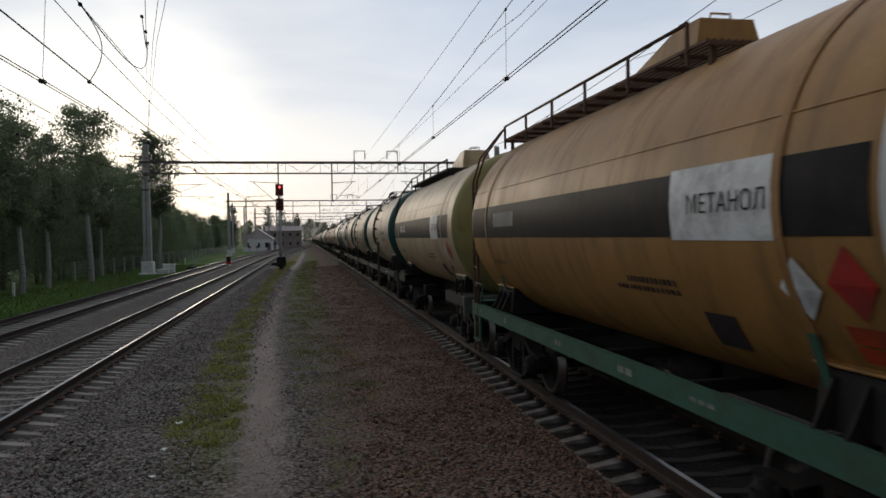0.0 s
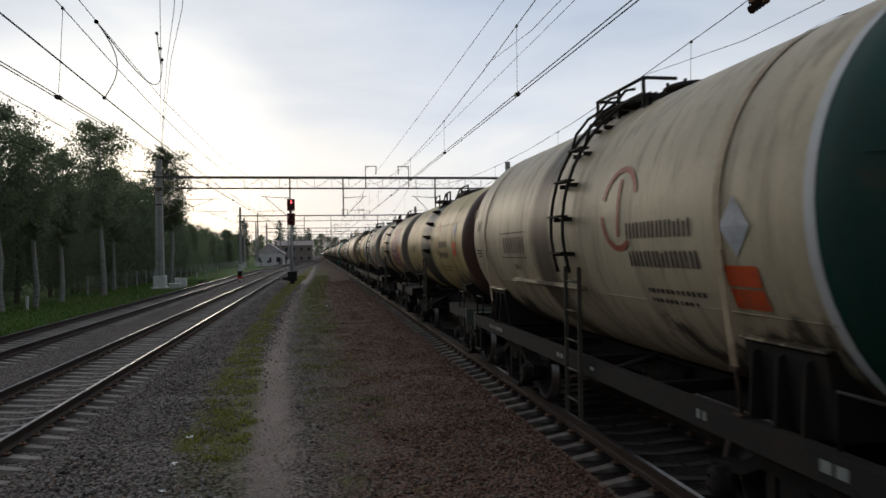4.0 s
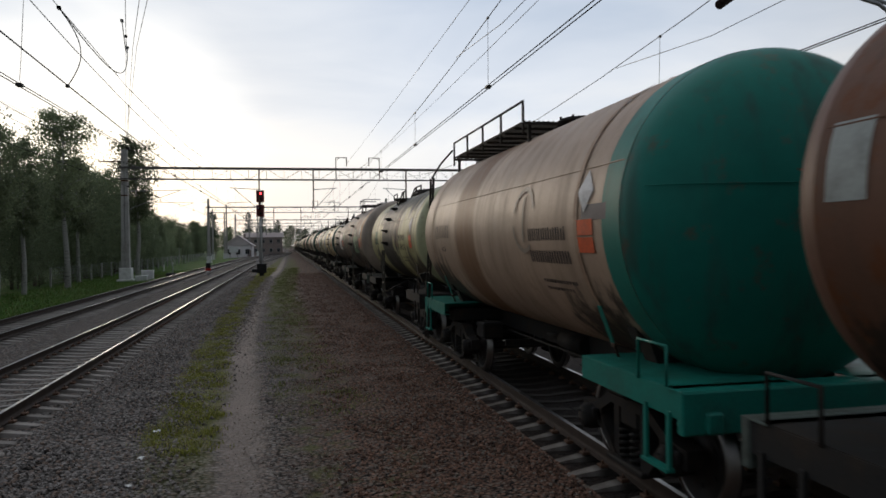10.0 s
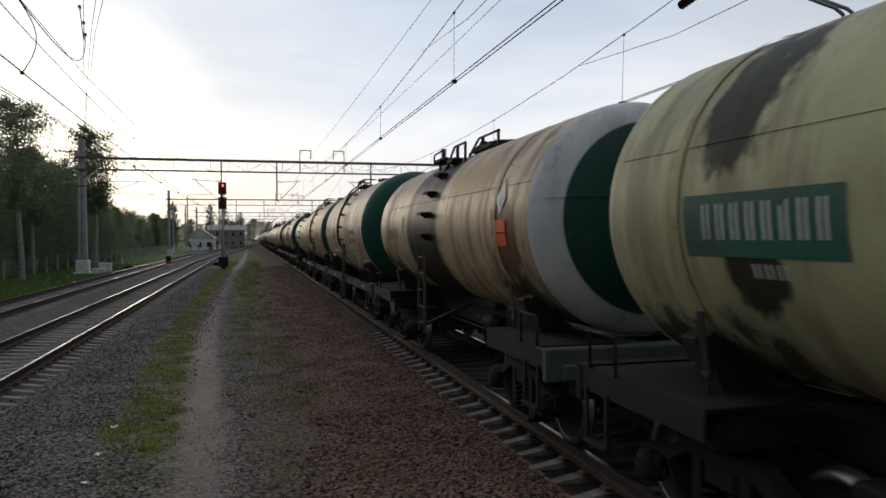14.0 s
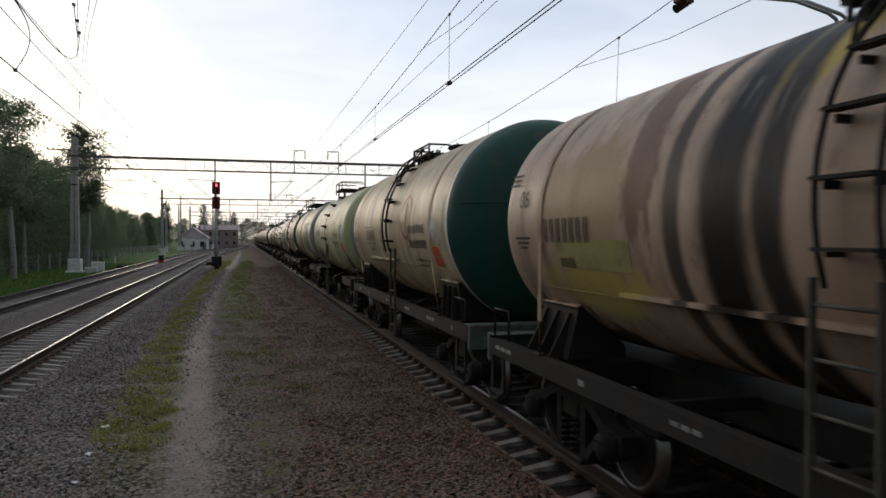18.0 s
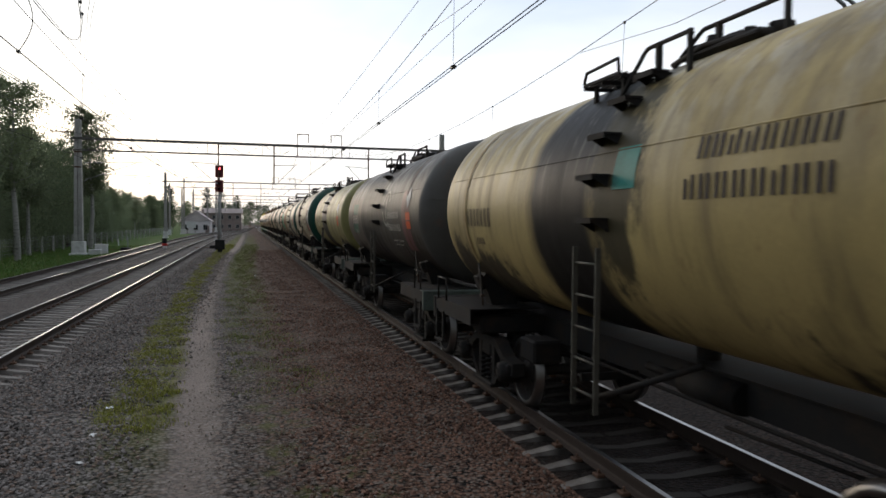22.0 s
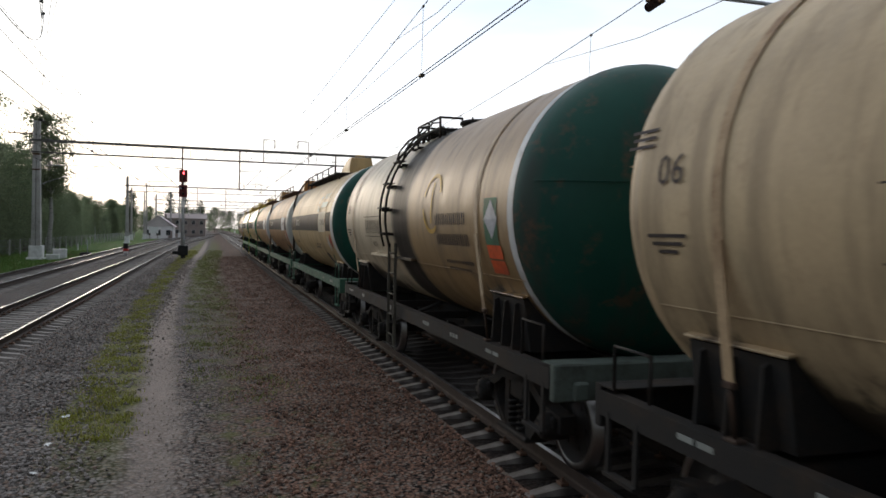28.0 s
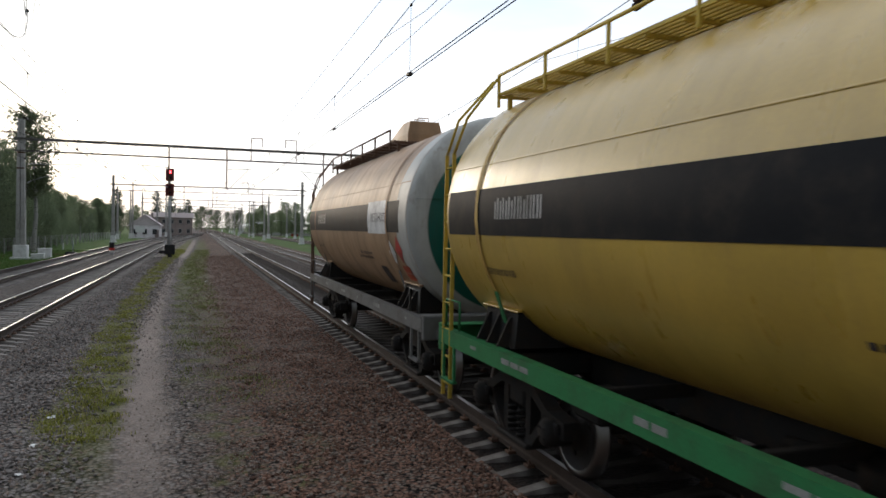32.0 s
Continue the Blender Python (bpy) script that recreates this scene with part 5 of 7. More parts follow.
    if kind == "meth":
        dark = (0.016, 0.017, 0.019)
        ya, yb = spec.get("panel", (-3.73, -2.36))
        g = patch(Geo(), yb, SHELL - 0.05, 2.47, 2.98, 0.005)
        patch(g, -4.55, ya, 2.47, 2.98, 0.005)
        mark(w, "stripe", g, dark, "broad black stripe along the tank")
        mark(w, "panel", patch(Geo(), ya, yb, 2.44, 3.01, 0.006), spec.get("panel_rgb", WHITE), "white lettered panel")
        mark(w, "panel_lettering", words(Geo(), "МЕТАНОЛ", yb - 0.27, 2.65, 0.205), DARK_MARK, "lettering naming the load")
        mark(w, "number_marking", bars(Geo(), 2.35, 3.5, 2.64, 2.86, 8, 0.011, i), (0.42, 0.42, 0.41), "row of plain pale number bars")
        mark(w, "fine_print", bars(bars(bars(Geo(), -2.2, -1.2, 2.02, 2.08, 12, seed=i), -2.2, -0.9, 1.93, 1.98, 14, seed=i + 5), 3.2, 4.0, 2.02, 2.1, 8, seed=i), DARK_MARK, "rows of tiny plain bars")
        mark(w, "stencil_field", patch(Geo(), -2.75, -2.3, 1.40, 1.80, 0.006, -0.35), DARK_MARK, "dark slanting stencil field")
        d = Geo().add([on_shell(-3.65, 2.12, 0.012), on_shell(-3.85, 1.90, 0.012), on_shell(-4.05, 2.12, 0.012), on_shell(-3.85, 2.34, 0.012)], [(0, 1, 2, 3)])
        mark(w, "hazard_diamond", d, WHITE, "white hazard diamond")
        d = Geo().add([on_shell(-4.12, 2.18, 0.012), on_shell(-4.32, 1.94, 0.012), on_shell(-4.52, 2.18, 0.012), on_shell(-4.32, 2.42, 0.012)], [(0, 1, 2, 3)])
        mark(w, "flame_diamond", d, (0.45, 0.03, 0.025), "red hazard diamond")
        if spec.get("plates", 1):
            mark(w, "hazard_plate", patch(patch(Geo(), -4.52, -4.12, 1.62, 1.75, 0.012), -4.52, -4.12, 1.77, 1.90, 0.012), (0.5, 0.06, 0.02), "red hazard plates")
        if spec.get("blue"):
            g = arc(Geo(), -2.2, 3.27, 0.22, 0.07, 40, 330, 0.011)
            mark(w, "emblem", g, spec["blue"], "light blue painted emblem")
            g = bars(Geo(), -3.75, -2.55, 3.40, 3.58, 8, 0.011, i)
            patch(g, -3.62, -2.6, 3.14, 3.30, 0.011)
            mark(w, "lettering", g, spec["blue"], "light blue plain lettering bars")
    else:
        standard_marks(w, i, spec)
    return w


def S(label, kind="gas", **kw):
    kw.update(label=label, kind=kind)
    return kw


GREEN_END = dict(head=GREEN_DARK, ring=(WHITE, -5.1, -4.75))
GK = dict(emblem=RED_MARK)
DIRT_MID, OIL_MID = ((0.11, 0.085, 0.06), 0.9, 0.35), (BLACK, 0.35, 0.95)

TRAIN = [
    S("orange chemical tank wagon with a white end band, just leaving", "meth", base=ORANGE, ring=(WHITE, -5.1, -4.50), head=GREEN, frame=STEEL_GREEN, streak=0.3),
    S("orange brown methanol tank wagon with a black stripe", "meth", base=ORANGE, ring=(WHITE, -5.1, -4.62), head=GREEN_DARK, frame=STEEL_GREEN, streak=0.35, top=RUSTY),
    S("cream methanol tank wagon with a black stripe", "meth", base=CREAM_O, head=OLIVE, disc=GREEN_DARK, disc_r=1.05, frame=STEEL, streak=0.35, far_head=CREAM, plates=0, panel=(-3.3, -2.3), short=True),
    S("cream tank wagon with a green end and a red emblem", "gas", base=CREAM, mid=DIRT_MID, frame=STEEL, **GREEN_END, **GK),
    S("cream tank wagon with a rust-stained end", "gas", plate_up=0.33, ladder=0.69, base=CREAM, mid=((0.30, 0.19, 0.09), 0.3, 0.18), emblem=(0.5, 0.45, 0.38), head=GREEN_DARK, ring=(WHITE, -5.1, -4.80), rust=0.3,
      boards=((-4.3, -3.75, 2.7, 3.3, (0.09, 0.08, 0.06)), (-2.9, -1.7, 1.75, 2.25, (0.10, 0.12, 0.06))), splash=(((0.10, 0.05, 0.028), -3.95, 2.4, 0.4, 0.9), ((0.36, 0.24, 0.10), -0.2, 2.7, 0.3, 1.0))),
    S("cream tank wagon with a green end and dark brown belts", "gas", base=CREAM, mid=((BLACK, 2.15, 0.07), (BLACK, 1.65, 0.05), ((0.05, 0.04, 0.035), 1.25, 0.16), ((0.16, 0.13, 0.10), 0.8, 0.2), ((0.03, 0.027, 0.025), 0.1, 0.55)), ladder=0.1, emblem=(0.5, 0.45, 0.38), head=GREEN_DARK, ring=(WHITE, -5.1, -4.80)),
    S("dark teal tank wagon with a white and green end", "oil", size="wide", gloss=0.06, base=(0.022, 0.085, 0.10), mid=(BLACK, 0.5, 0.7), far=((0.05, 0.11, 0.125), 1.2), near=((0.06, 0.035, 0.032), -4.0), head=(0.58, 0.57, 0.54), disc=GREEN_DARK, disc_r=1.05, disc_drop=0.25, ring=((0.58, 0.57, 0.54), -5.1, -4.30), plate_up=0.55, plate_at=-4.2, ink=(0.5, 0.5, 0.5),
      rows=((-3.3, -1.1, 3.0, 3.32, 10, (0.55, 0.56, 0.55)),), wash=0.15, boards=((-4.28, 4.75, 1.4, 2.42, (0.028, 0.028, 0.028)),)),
    S("cream tank wagon with a green end", "gas", base=CREAM, mid=DIRT_MID, **GREEN_END, **GK),
    S("yellowed tank wagon with a dark belt", "oil", base=YELLOW, mid=OIL_MID, head=BROWN, **GK),
    S("yellow tank wagon with a black belt and a red field", "oil", ladder=0.5, base=(0.60, 0.42, 0.19), mid=(BLACK, 0.5, 0.9), head=GREY_BROWN, number=2, board=(0.10, 0.15, 0.07), ink=(0.5, 0.5, 0.42), streak=0.4,
      boards=((-4.0, -1.2, 1.9, 3.55, (0.20, 0.05, 0.045)), (2.4, 3.3, 3.12, 3.5, (0.17, 0.05, 0.05)), (4.2, 4.6, 2.85, 3.25, (0.17, 0.05, 0.05)), (2.3, 2.75, 1.9, 2.35, (0.07, 0.07, 0.06))), emblem=(0.55, 0.50, 0.48), ink2=(0.5, 0.45, 0.43), wash=0.4),
    S("grey stained tank wagon with a black belt", "gas", size="mid", plate_up=0.33, base=(0.42, 0.39, 0.33), ladder=0.55, mid=((BLACK, 0.3, 0.78), ((0.05, 0.045, 0.04), -1.0, 0.06)), head=(0.36, 0.33, 0.27), disc=(0.012, 0.011, 0.010), disc_r=1.2, disc_drop=0.25, dirt=0.6, streak=0.6, rust=0.5, emblem=(0.07, 0.13, 0.08),
      boards=((-3.6, -2.5, 2.35, 2.85, (0.10, 0.16, 0.10)), (-4.4, -3.72, 1.9, 3.3, (0.10, 0.04, 0.035))), splash=(((0.10, 0.05, 0.028), -2.2, 3.5, 1.2, 0.35), ((0.36, 0.16, 0.055), -3.6, 1.9, 0.7, 0.6))),
    S("yellow tank wagon with a dark green end", "gas", size="old", ladder=0.8, base=(0.58, 0.40, 0.11), number_at=(1.85, 2.58), mid=((BLACK, -0.4, 0.95), ((0.10, 0.085, 0.05), 1.2, 0.42)), head=GREEN_DARK, emblem=(0.4, 0.30, 0.1), streak=0.4),
    S("orange beige tank wagon with a grey end and a long walkway", "oil", size="wide", base=CREAM_O, mid=((0.35, 0.18, 0.06), 1.6, 0.2), near=((0.33, 0.25, 0.17), -4.3), head=(0.33, 0.25, 0.17), disc=(0.27, 0.31, 0.34), disc_r=1.05, plate_at=-4.08, long_walk=True, emblem=(0.55, 0.5, 0.4), top=paint("ochre_ladder_paint", (0.30, 0.22, 0.07), 0.6, 0.0, (0.04, 0.035, 0.03), 0.8, 3), frame=STEEL_GREEN, wash=0.3),
    S("grey brown tank wagon with a golden sheen and a brown end", "oil", size="wide", base=(0.27, 0.20, 0.13), far=((0.40, 0.36, 0.30), 1.4), gloss=0.6, mid=(BLACK, 0.5, 0.3), ladder=0.5, head=(0.19, 0.13, 0.09), dirt=0.6, rust=0.4, disc=GREEN_DARK, disc_r=0.95, near=((0.20, 0.14, 0.10), -4.4), number_at=(2.6, 2.70), streak=0.5, number=2,
      boards=((-4.15, -3.5, 2.15, 3.0, MAROON), (2.9, 3.4, 3.1, 3.5, (0.12, 0.22, 0.09))), plates=1),
    S("dark tank wagon with a pale green end band", "oil", ladder=0.5, base=OLIVE, near=((0.038, 0.032, 0.026), 0.6), far=((0.55, 0.48, 0.24), 1.3), mid=(BLACK, 0.6, 0.7), streak=0.15, rust=0.04, gloss=0.07, head=PALE_GREEN, disc=GREEN_DARK, disc_r=1.05,
      disc_ring=GREY, disc_ring_r=1.2, wash=0.7, boards=((2.0, 2.4, 2.35, 2.95, (0.08, 0.16, 0.13)),), splash=(((0.13, 0.115, 0.06), -0.9, 3.1, 0.22, 0.6), ((0.16, 0.14, 0.08), -3.4, 2.6, 0.5, 0.7))),
    S("rusty brown tank wagon with a brown end", "oil", base=(0.17, 0.085, 0.055), mid=(BLACK, 0.8, 1.0), head=BROWN, streak=0.5, rust=0.6, boards=((-4.3, -3.6, 2.5, 3.1, (0.16, 0.2, 0.18)), (4.4, 4.72, 2.72, 3.2, (0.30, 0.32, 0.30)), (2.6, 3.6, 2.6, 2.85, (0.3, 0.29, 0.27))), splash=(((0.24, 0.10, 0.05), -1.2, 2.9, 0.9, 0.8), (BLACK, -3.0, 3.4, 0.9, 0.5))),
    S("pinkish tank wagon with a teal end and teal frame", "oil", size="wide", base=PINKISH, mid=((0.20, 0.11, 0.06), 1.5, 0.6), head=TEAL, dirt=0.5, ring=(TEAL, -5.1, -4.40), frame=STEEL_TEAL, long_walk=True, emblem_at=(-2.0, 2.79), boards=((-4.3, -3.7, 2.72, 2.88, (0.10, 0.09, 0.10)),), emblem=(0.28, 0.22, 0.17), streak=0.25),
    S("yellow green tank wagon stained black", "oil", ladder=0.6, base=(0.50, 0.46, 0.20), mid=(BLACK, 0.5, 1.2), head=(0.50, 0.50, 0.30), streak=0.75, rust=0.15, wash=0.7, emblem=(0.18, 0.09, 0.05),
      boards=((2.9, 3.6, 2.5, 2.95, (0.10, 0.18, 0.08)),), splash=((BLACK, -1.3, 3.4, 1.0, 0.9), (BLACK, -3.2, 3.8, 1.3, 0.5), (BLACK, -0.4, 1.7, 1.2, 0.6), (BLACK, 2.0, 3.6, 0.8, 0.5))),
    S("blackened tank wagon with a rusty whitish end", "oil", size="wide", base=(0.065, 0.048, 0.038), near=((0.42, 0.34, 0.27), -3.3), mid=(BLACK, 0.9, 0.6), head=(0.42, 0.34, 0.27), streak=0.6, rust=0.45,
      boards=((-2.9, -0.9, 2.1, 2.85, (0.06, 0.15, 0.07)), (-4.0, -3.4, 2.75, 3.1, BLACK), (4.65, 5.0, 2.62, 3.02, (0.07, 0.17, 0.06)), (3.5, 3.8, 2.3, 2.75, (0.06, 0.15, 0.07)), (4.98, 5.05, 2.2, 3.3, (0.42, 0.36, 0.27))), emblem=(0.35, 0.42, 0.35), splash=(((0.36, 0.16, 0.055), -4.4, 3.2, 0.6, 0.8), ((0.10, 0.05, 0.028), -2.0, 3.4, 1.0, 0.3), (BLACK, -1.0, 2.2, 1.4, 0.6))),
    S("black tank wagon with a dark green end and a white field", "oil", base=(0.05, 0.045, 0.04), mid=(BLACK, 0.4, 1.1), head=(0.04, 0.036, 0.034), disc=(0.012, 0.095, 0.07), disc_r=1.08, streak=0.5,
      boards=((-3.25, -1.45, 2.2, 3.12, (0.55, 0.52, 0.5)), (2.2, 3.9, 2.4, 2.85, (0.42, 0.36, 0.22))), emblem_at=(-2.1, 2.75), emblem=(0.10, 0.09, 0.10), frame=STEEL),
    S("yellow tank wagon with a black belt and a maroon stripe", "oil", ladder=-0.5, base=(0.62, 0.47, 0.21), mid=(BLACK, 0.05, 0.65), head=GREEN_DARK, ring=(WHITE, -5.1, -4.50), emblem=BLUE_MARK, wash=0.6,
      boards=((-4.4, -2.32, 2.93, 3.10, MAROON),), plates=1, splash=(((0.6, 0.58, 0.52), -0.2, 3.7, 0.4, 0.7), ((0.25, 0.2, 0.12), 1.6, 2.8, 0.5, 1.2))),
    S("pale yellow green tank wagon with a green end disc", "oil", base=(0.52, 0.49, 0.27), mid=(BLACK, 0.9, 0.7), head=WHITISH, disc=GREEN_DARK, disc_r=1.15, streak=0.45, emblem=RED_MARK, number_at=(2.45, 2.60), number=2, board=(0.035, 0.11, 0.08),
      ink=(0.5, 0.5, 0.45), ring=(PALE_GREEN, -5.1, -4.70), splash=((BLACK, 3.3, 3.5, 0.42, 0.55), (BLACK, 3.0, 2.25, 0.28, 0.25), (BLACK, -0.6, 3.3, 0.8, 0.8))),
    S("stained cream tank wagon with a black belt", "oil", base=CREAM_O, mid=(BLACK, 0.5, 1.2), head=WHITE, disc=GREEN_DARK, disc_r=1.2, streak=0.6, rust=0.3, boards=((2.05, 2.25, 2.6, 2.95, (0.07, 0.13, 0.09)),), splash=(((0.42, 0.29, 0.16), -2.5, 3.4, 1.2, 0.4), ((0.10, 0.05, 0.028), -4.2, 2.4, 0.5, 0.9))),
    S("cream tank wagon with a dark green end", "gas", base=CREAM, mid=((0.16, 0.12, 0.08), 0.9, 0.25), **GREEN_END, **GK),
    S("cream tank wagon with a rust-streaked dark green end", "gas", base=CREAM_O, mid=DIRT_MID, rust=0.3, **GREEN_END, **GK),
    S("pale yellow tank wagon with an oily ladder", "oil", base=(0.62, 0.56, 0.33), mid=((0.22, 0.16, 0.05), 0.3, 0.15), **GREEN_END, **GK),
    S("cream tank wagon with a dark belt and green end", "gas", plate_up=0.42, base=CREAM, mid=((0.05, 0.036, 0.028), -0.3, 0.72), head=GREEN_DARK, **GK, rust=0.2, boards=((-4.38, -4.0, 1.9, 2.80, (0.018, 0.035, 0.025)), (-3.0, -2.2, 1.85, 2.15, (0.10, 0.10, 0.09))), splash=(((0.02, 0.025, 0.02), -4.3, 2.0, 0.35, 0.5), ((0.28, 0.17, 0.10), -1.2, 3.6, 1.2, 0.3))),
    S("pinkish cream tank wagon with brown belts", "gas", size="old", ladder=-0.35, base=PINKISH, mid=(((0.016, 0.014, 0.013), 0.76, 0.24), ((0.06, 0.045, 0.035), 1.33, 0.09), ((0.03, 0.024, 0.02), 0.28, 0.13)), head=(0.03, 0.16, 0.15), ring=(WHITE, -5.1, -4.80), rust=0.2,
      emblem=(0.45, 0.35, 0.25), boards=((2.0, 3.5, 2.2, 2.5, (0.33, 0.27, 0.10)),), splash=(((0.33, 0.22, 0.13), 2.9, 2.9, 1.1, 0.6), ((0.40, 0.30, 0.09), 3.0, 2.05, 1.0, 0.3), ((0.16, 0.095, 0.065), 1.9, 3.3, 0.3, 0.9), ((0.36, 0.27, 0.05), 0.3, 3.75, 0.4, 0.35))),
    S("warm cream tank wagon with a green end", "gas", base=CREAM_O, mid=((0.25, 0.16, 0.09), 0.85, 0.2), **GREEN_END, **GK, boards=((-4.4, -3.9, 2.3, 3.2, (0.42, 0.36, 0.25)),)),
    S("pale green tank wagon with a green disc on the end", "oil", size="wide", ladder=0.15, base=(0.57, 0.56, 0.30), mid=((0.05, 0.05, 0.04), 0.7, 0.15), head=PALE_GREEN, disc=(0.018, 0.095, 0.05), disc_r=1.0, disc_ring=GREY, disc_ring_r=1.32, rust=0.3, plate_at=-4.3, plate_up=0.0, emblem=RED_MARK,
      boards=((-4.2, -3.7, 2.5, 2.95, (0.06, 0.16, 0.08)), (-4.15, -3.75, 2.95, 3.2, (0.3, 0.3, 0.26))), number=2, board=(0.45, 0.44, 0.28)),
    S("yellowish tank wagon with dark belts and a green field", "oil", size="wide", base=(0.52, 0.45, 0.25), mid=(((0.04, 0.035, 0.032), 1.98, 0.11), ((0.035, 0.03, 0.028), 0.95, 0.36), ((0.16, 0.13, 0.09), 2.5, 0.1)), head=GREY, disc=GREEN_DARK, disc_r=1.1, disc_ring=WHITE, disc_ring_r=1.3, long_walk=True, streak=0.5,
      boards=((-3.9, -0.9, 1.75, 3.3, (0.07, 0.14, 0.06)), (2.9, 3.7, 2.6, 3.3, (0.16, 0.22, 0.08))), emblem_at=(-1.65, 2.55), emblem=(0.5, 0.52, 0.45), ink2=(0.4, 0.42, 0.36), splash=(((0.40, 0.28, 0.06), -0.3, 2.6, 0.25, 0.8),)),
    S("warm cream tank wagon with a white-banded green end", "gas", base=CREAM_O, mid=((0.15, 0.10, 0.07), 0.9, 0.25), head=GREEN_DARK, ring=(WHITE, -5.1, -4.70), emblem=RED_MARK, boards=((-4.25, -3.8, 2.3, 3.1, (0.1, 0.14, 0.2)),)),
    S("whitish grey tank wagon with a black belt and teal fields", "oil", size="wide", plate_at=-3.82, plate_up=0.42, ladder=0.0, base=WHITISH, mid=(BLACK, 0.5, 0.35), head=(0.34, 0.32, 0.30), disc=(0.02, 0.17, 0.12), disc_r=0.92, disc_drop=0.2, streak=0.5,
      boards=((-3.25, -1.1, 2.12, 3.15, (0.05, 0.25, 0.18)), (2.9, 3.7, 2.95, 3.4, (0.05, 0.28, 0.20)), (-4.05, -3.5, 1.8, 3.2, (0.07, 0.035, 0.028))), emblem=WHITE, ink2=(0.5, 0.55, 0.5)),
    S("yellow tank wagon with a black belt", "oil", ladder=-0.3, base=YELLOW, mid=(BLACK, 0.5, 0.72), head=YELLOW, disc=GREEN_DARK, disc_r=0.9, streak=0.45, boards=((-1.05, -0.66, 2.82, 3.2, (0.03, 0.2, 0.16)),), rows=((-3.22, -1.85, 2.99, 3.16, 8, DARK_MARK), (-3.22, -1.72, 2.70, 2.88, 8, DARK_MARK)), wash=0.4, splash=(((0.05, 0.045, 0.03), -0.6, 2.9, 0.5, 1.2),)),
    S("dark grey tank wagon with a green end and a maroon field", "oil", ladder=-0.5, base=(0.085, 0.08, 0.07), far=((0.17, 0.14, 0.115), 1.6), mid=(BLACK, 0.8, 1.35), head=(0.10, 0.095, 0.085), disc=GREEN_DARK, disc_r=1.05, streak=0.5, emblem=(0.4, 0.38, 0.33),
      ink=(0.45, 0.42, 0.36), boards=((-4.2, -3.5, 1.9, 3.2, (0.15, 0.05, 0.05)), (2.75, 3.65, 2.75, 3.05, (0.05, 0.12, 0.08)), (2.9, 3.9, 2.2, 2.48, (0.05, 0.14, 0.09))), wash=0.5),
    S("olive yellow tank wagon with a black belt", "oil", base=(0.38, 0.33, 0.12), mid=(BLACK, 0.5, 0.9), head=(0.30, 0.28, 0.11), disc=GREEN, disc_r=1.0, disc_drop=-0.3, streak=0.45, rust=0.2, wash=0.5, number=2, board=(0.36, 0.33, 0.17)),
    S("cream tank wagon with a maroon field and green end", "gas", ladder=-0.33, base=CREAM, mid=((0.15, 0.105, 0.08), 0.75, 0.3), rows=tuple((-4.1, -3.55, z, z + 0.08, 6, (0.42, 0.39, 0.35)) for z in (2.98, 2.85, 2.72)), head=GREEN_DARK, plate_at=-4.37, ring=(WHITE, -5.1, -4.56), emblem=RED_MARK, boards=((-4.25, -3.42, 2.0, 3.14, (0.085, 0.028, 0.026)),)),
    S("cream tank wagon darkened round the middle", "oil", size="wide", ladder=0.9, base=(0.56, 0.50, 0.33), near=((0.16, 0.14, 0.12), -3.9), number_at=(2.5, 2.80), mid=(BLACK, 0.1, 1.1), head=GREEN_DARK, ring=(WHITE, -5.1, -4.80), emblem=(0.2, 0.17, 0.14),
      boards=((3.25, 3.7, 2.92, 3.25, (0.12, 0.15, 0.14)), (1.45, 1.88, 2.68, 2.98, (0.12, 0.15, 0.14)), (2.8, 3.2, 2.25, 2.55, (0.12, 0.16, 0.15)))),
    S("beige tank wagon with a green field and dark belt", "oil", size="wide", base=(0.50, 0.35, 0.21), mid=((0.022, 0.017, 0.014), 0.0, 1.0), head=(0.50, 0.34, 0.22), disc=(0.02, 0.17, 0.15), disc_r=0.85, disc_drop=0.4,
      boards=((-3.9, -0.5, 1.9, 3.2, (0.03, 0.20, 0.07)), (-4.6, -4.0, 1.9, 3.0, MAROON)), emblem=(0.45, 0.5, 0.4), ink2=(0.35, 0.42, 0.33), wash=0.3),
    S("cream tank wagon with a white and green end", "gas", base=CREAM, mid=((0.2, 0.13, 0.08), 0.9, 0.2), head=GREEN_DARK, ring=(WHITE, -5.1, -4.50), emblem=RED_MARK),
    S("warm cream tank wagon with a green end", "gas", base=CREAM_O, mid=DIRT_MID, **GREEN_END, **GK),
    S("cream tank wagon with a dark field and rust runs", "gas", base=CREAM_O, mid=((0.25, 0.16, 0.10), 0.95, 0.2), head=GREEN_DARK, ring=(WHITE, -5.1, -4.60), emblem=RED_MARK, rust=0.12, boards=((-4.35, -3.6, 2.0, 3.3, (0.07, 0.05, 0.045)),)),
    S("cream tank wagon with a dark oily belt and white-banded end", "gas", ladder=0.6, base=(0.62, 0.50, 0.33), gloss=0.7, mid=((0.03, 0.024, 0.02), 0.1, 0.55), near=((0.34, 0.20, 0.07), -0.2), dirt=0.55, head=GREEN_DARK, ring=(WHITE, -5.1, -4.70), emblem=(0.5, 0.3, 0.06),
      plate_at=-4.23, boards=((-4.2, -3.8, 2.2, 2.9, (0.05, 0.14, 0.08)),)),
    S("cream methanol tank wagon with a black stripe and blue emblem", "meth", base=(0.60, 0.42, 0.20), head=GREEN_DARK, ring=(WHITE, -5.1, -4.62), frame=STEEL_GREEN, blue=(0.30, 0.37, 0.30), panel_rgb=(0.56, 0.48, 0.34), streak=0.3, plates=0),
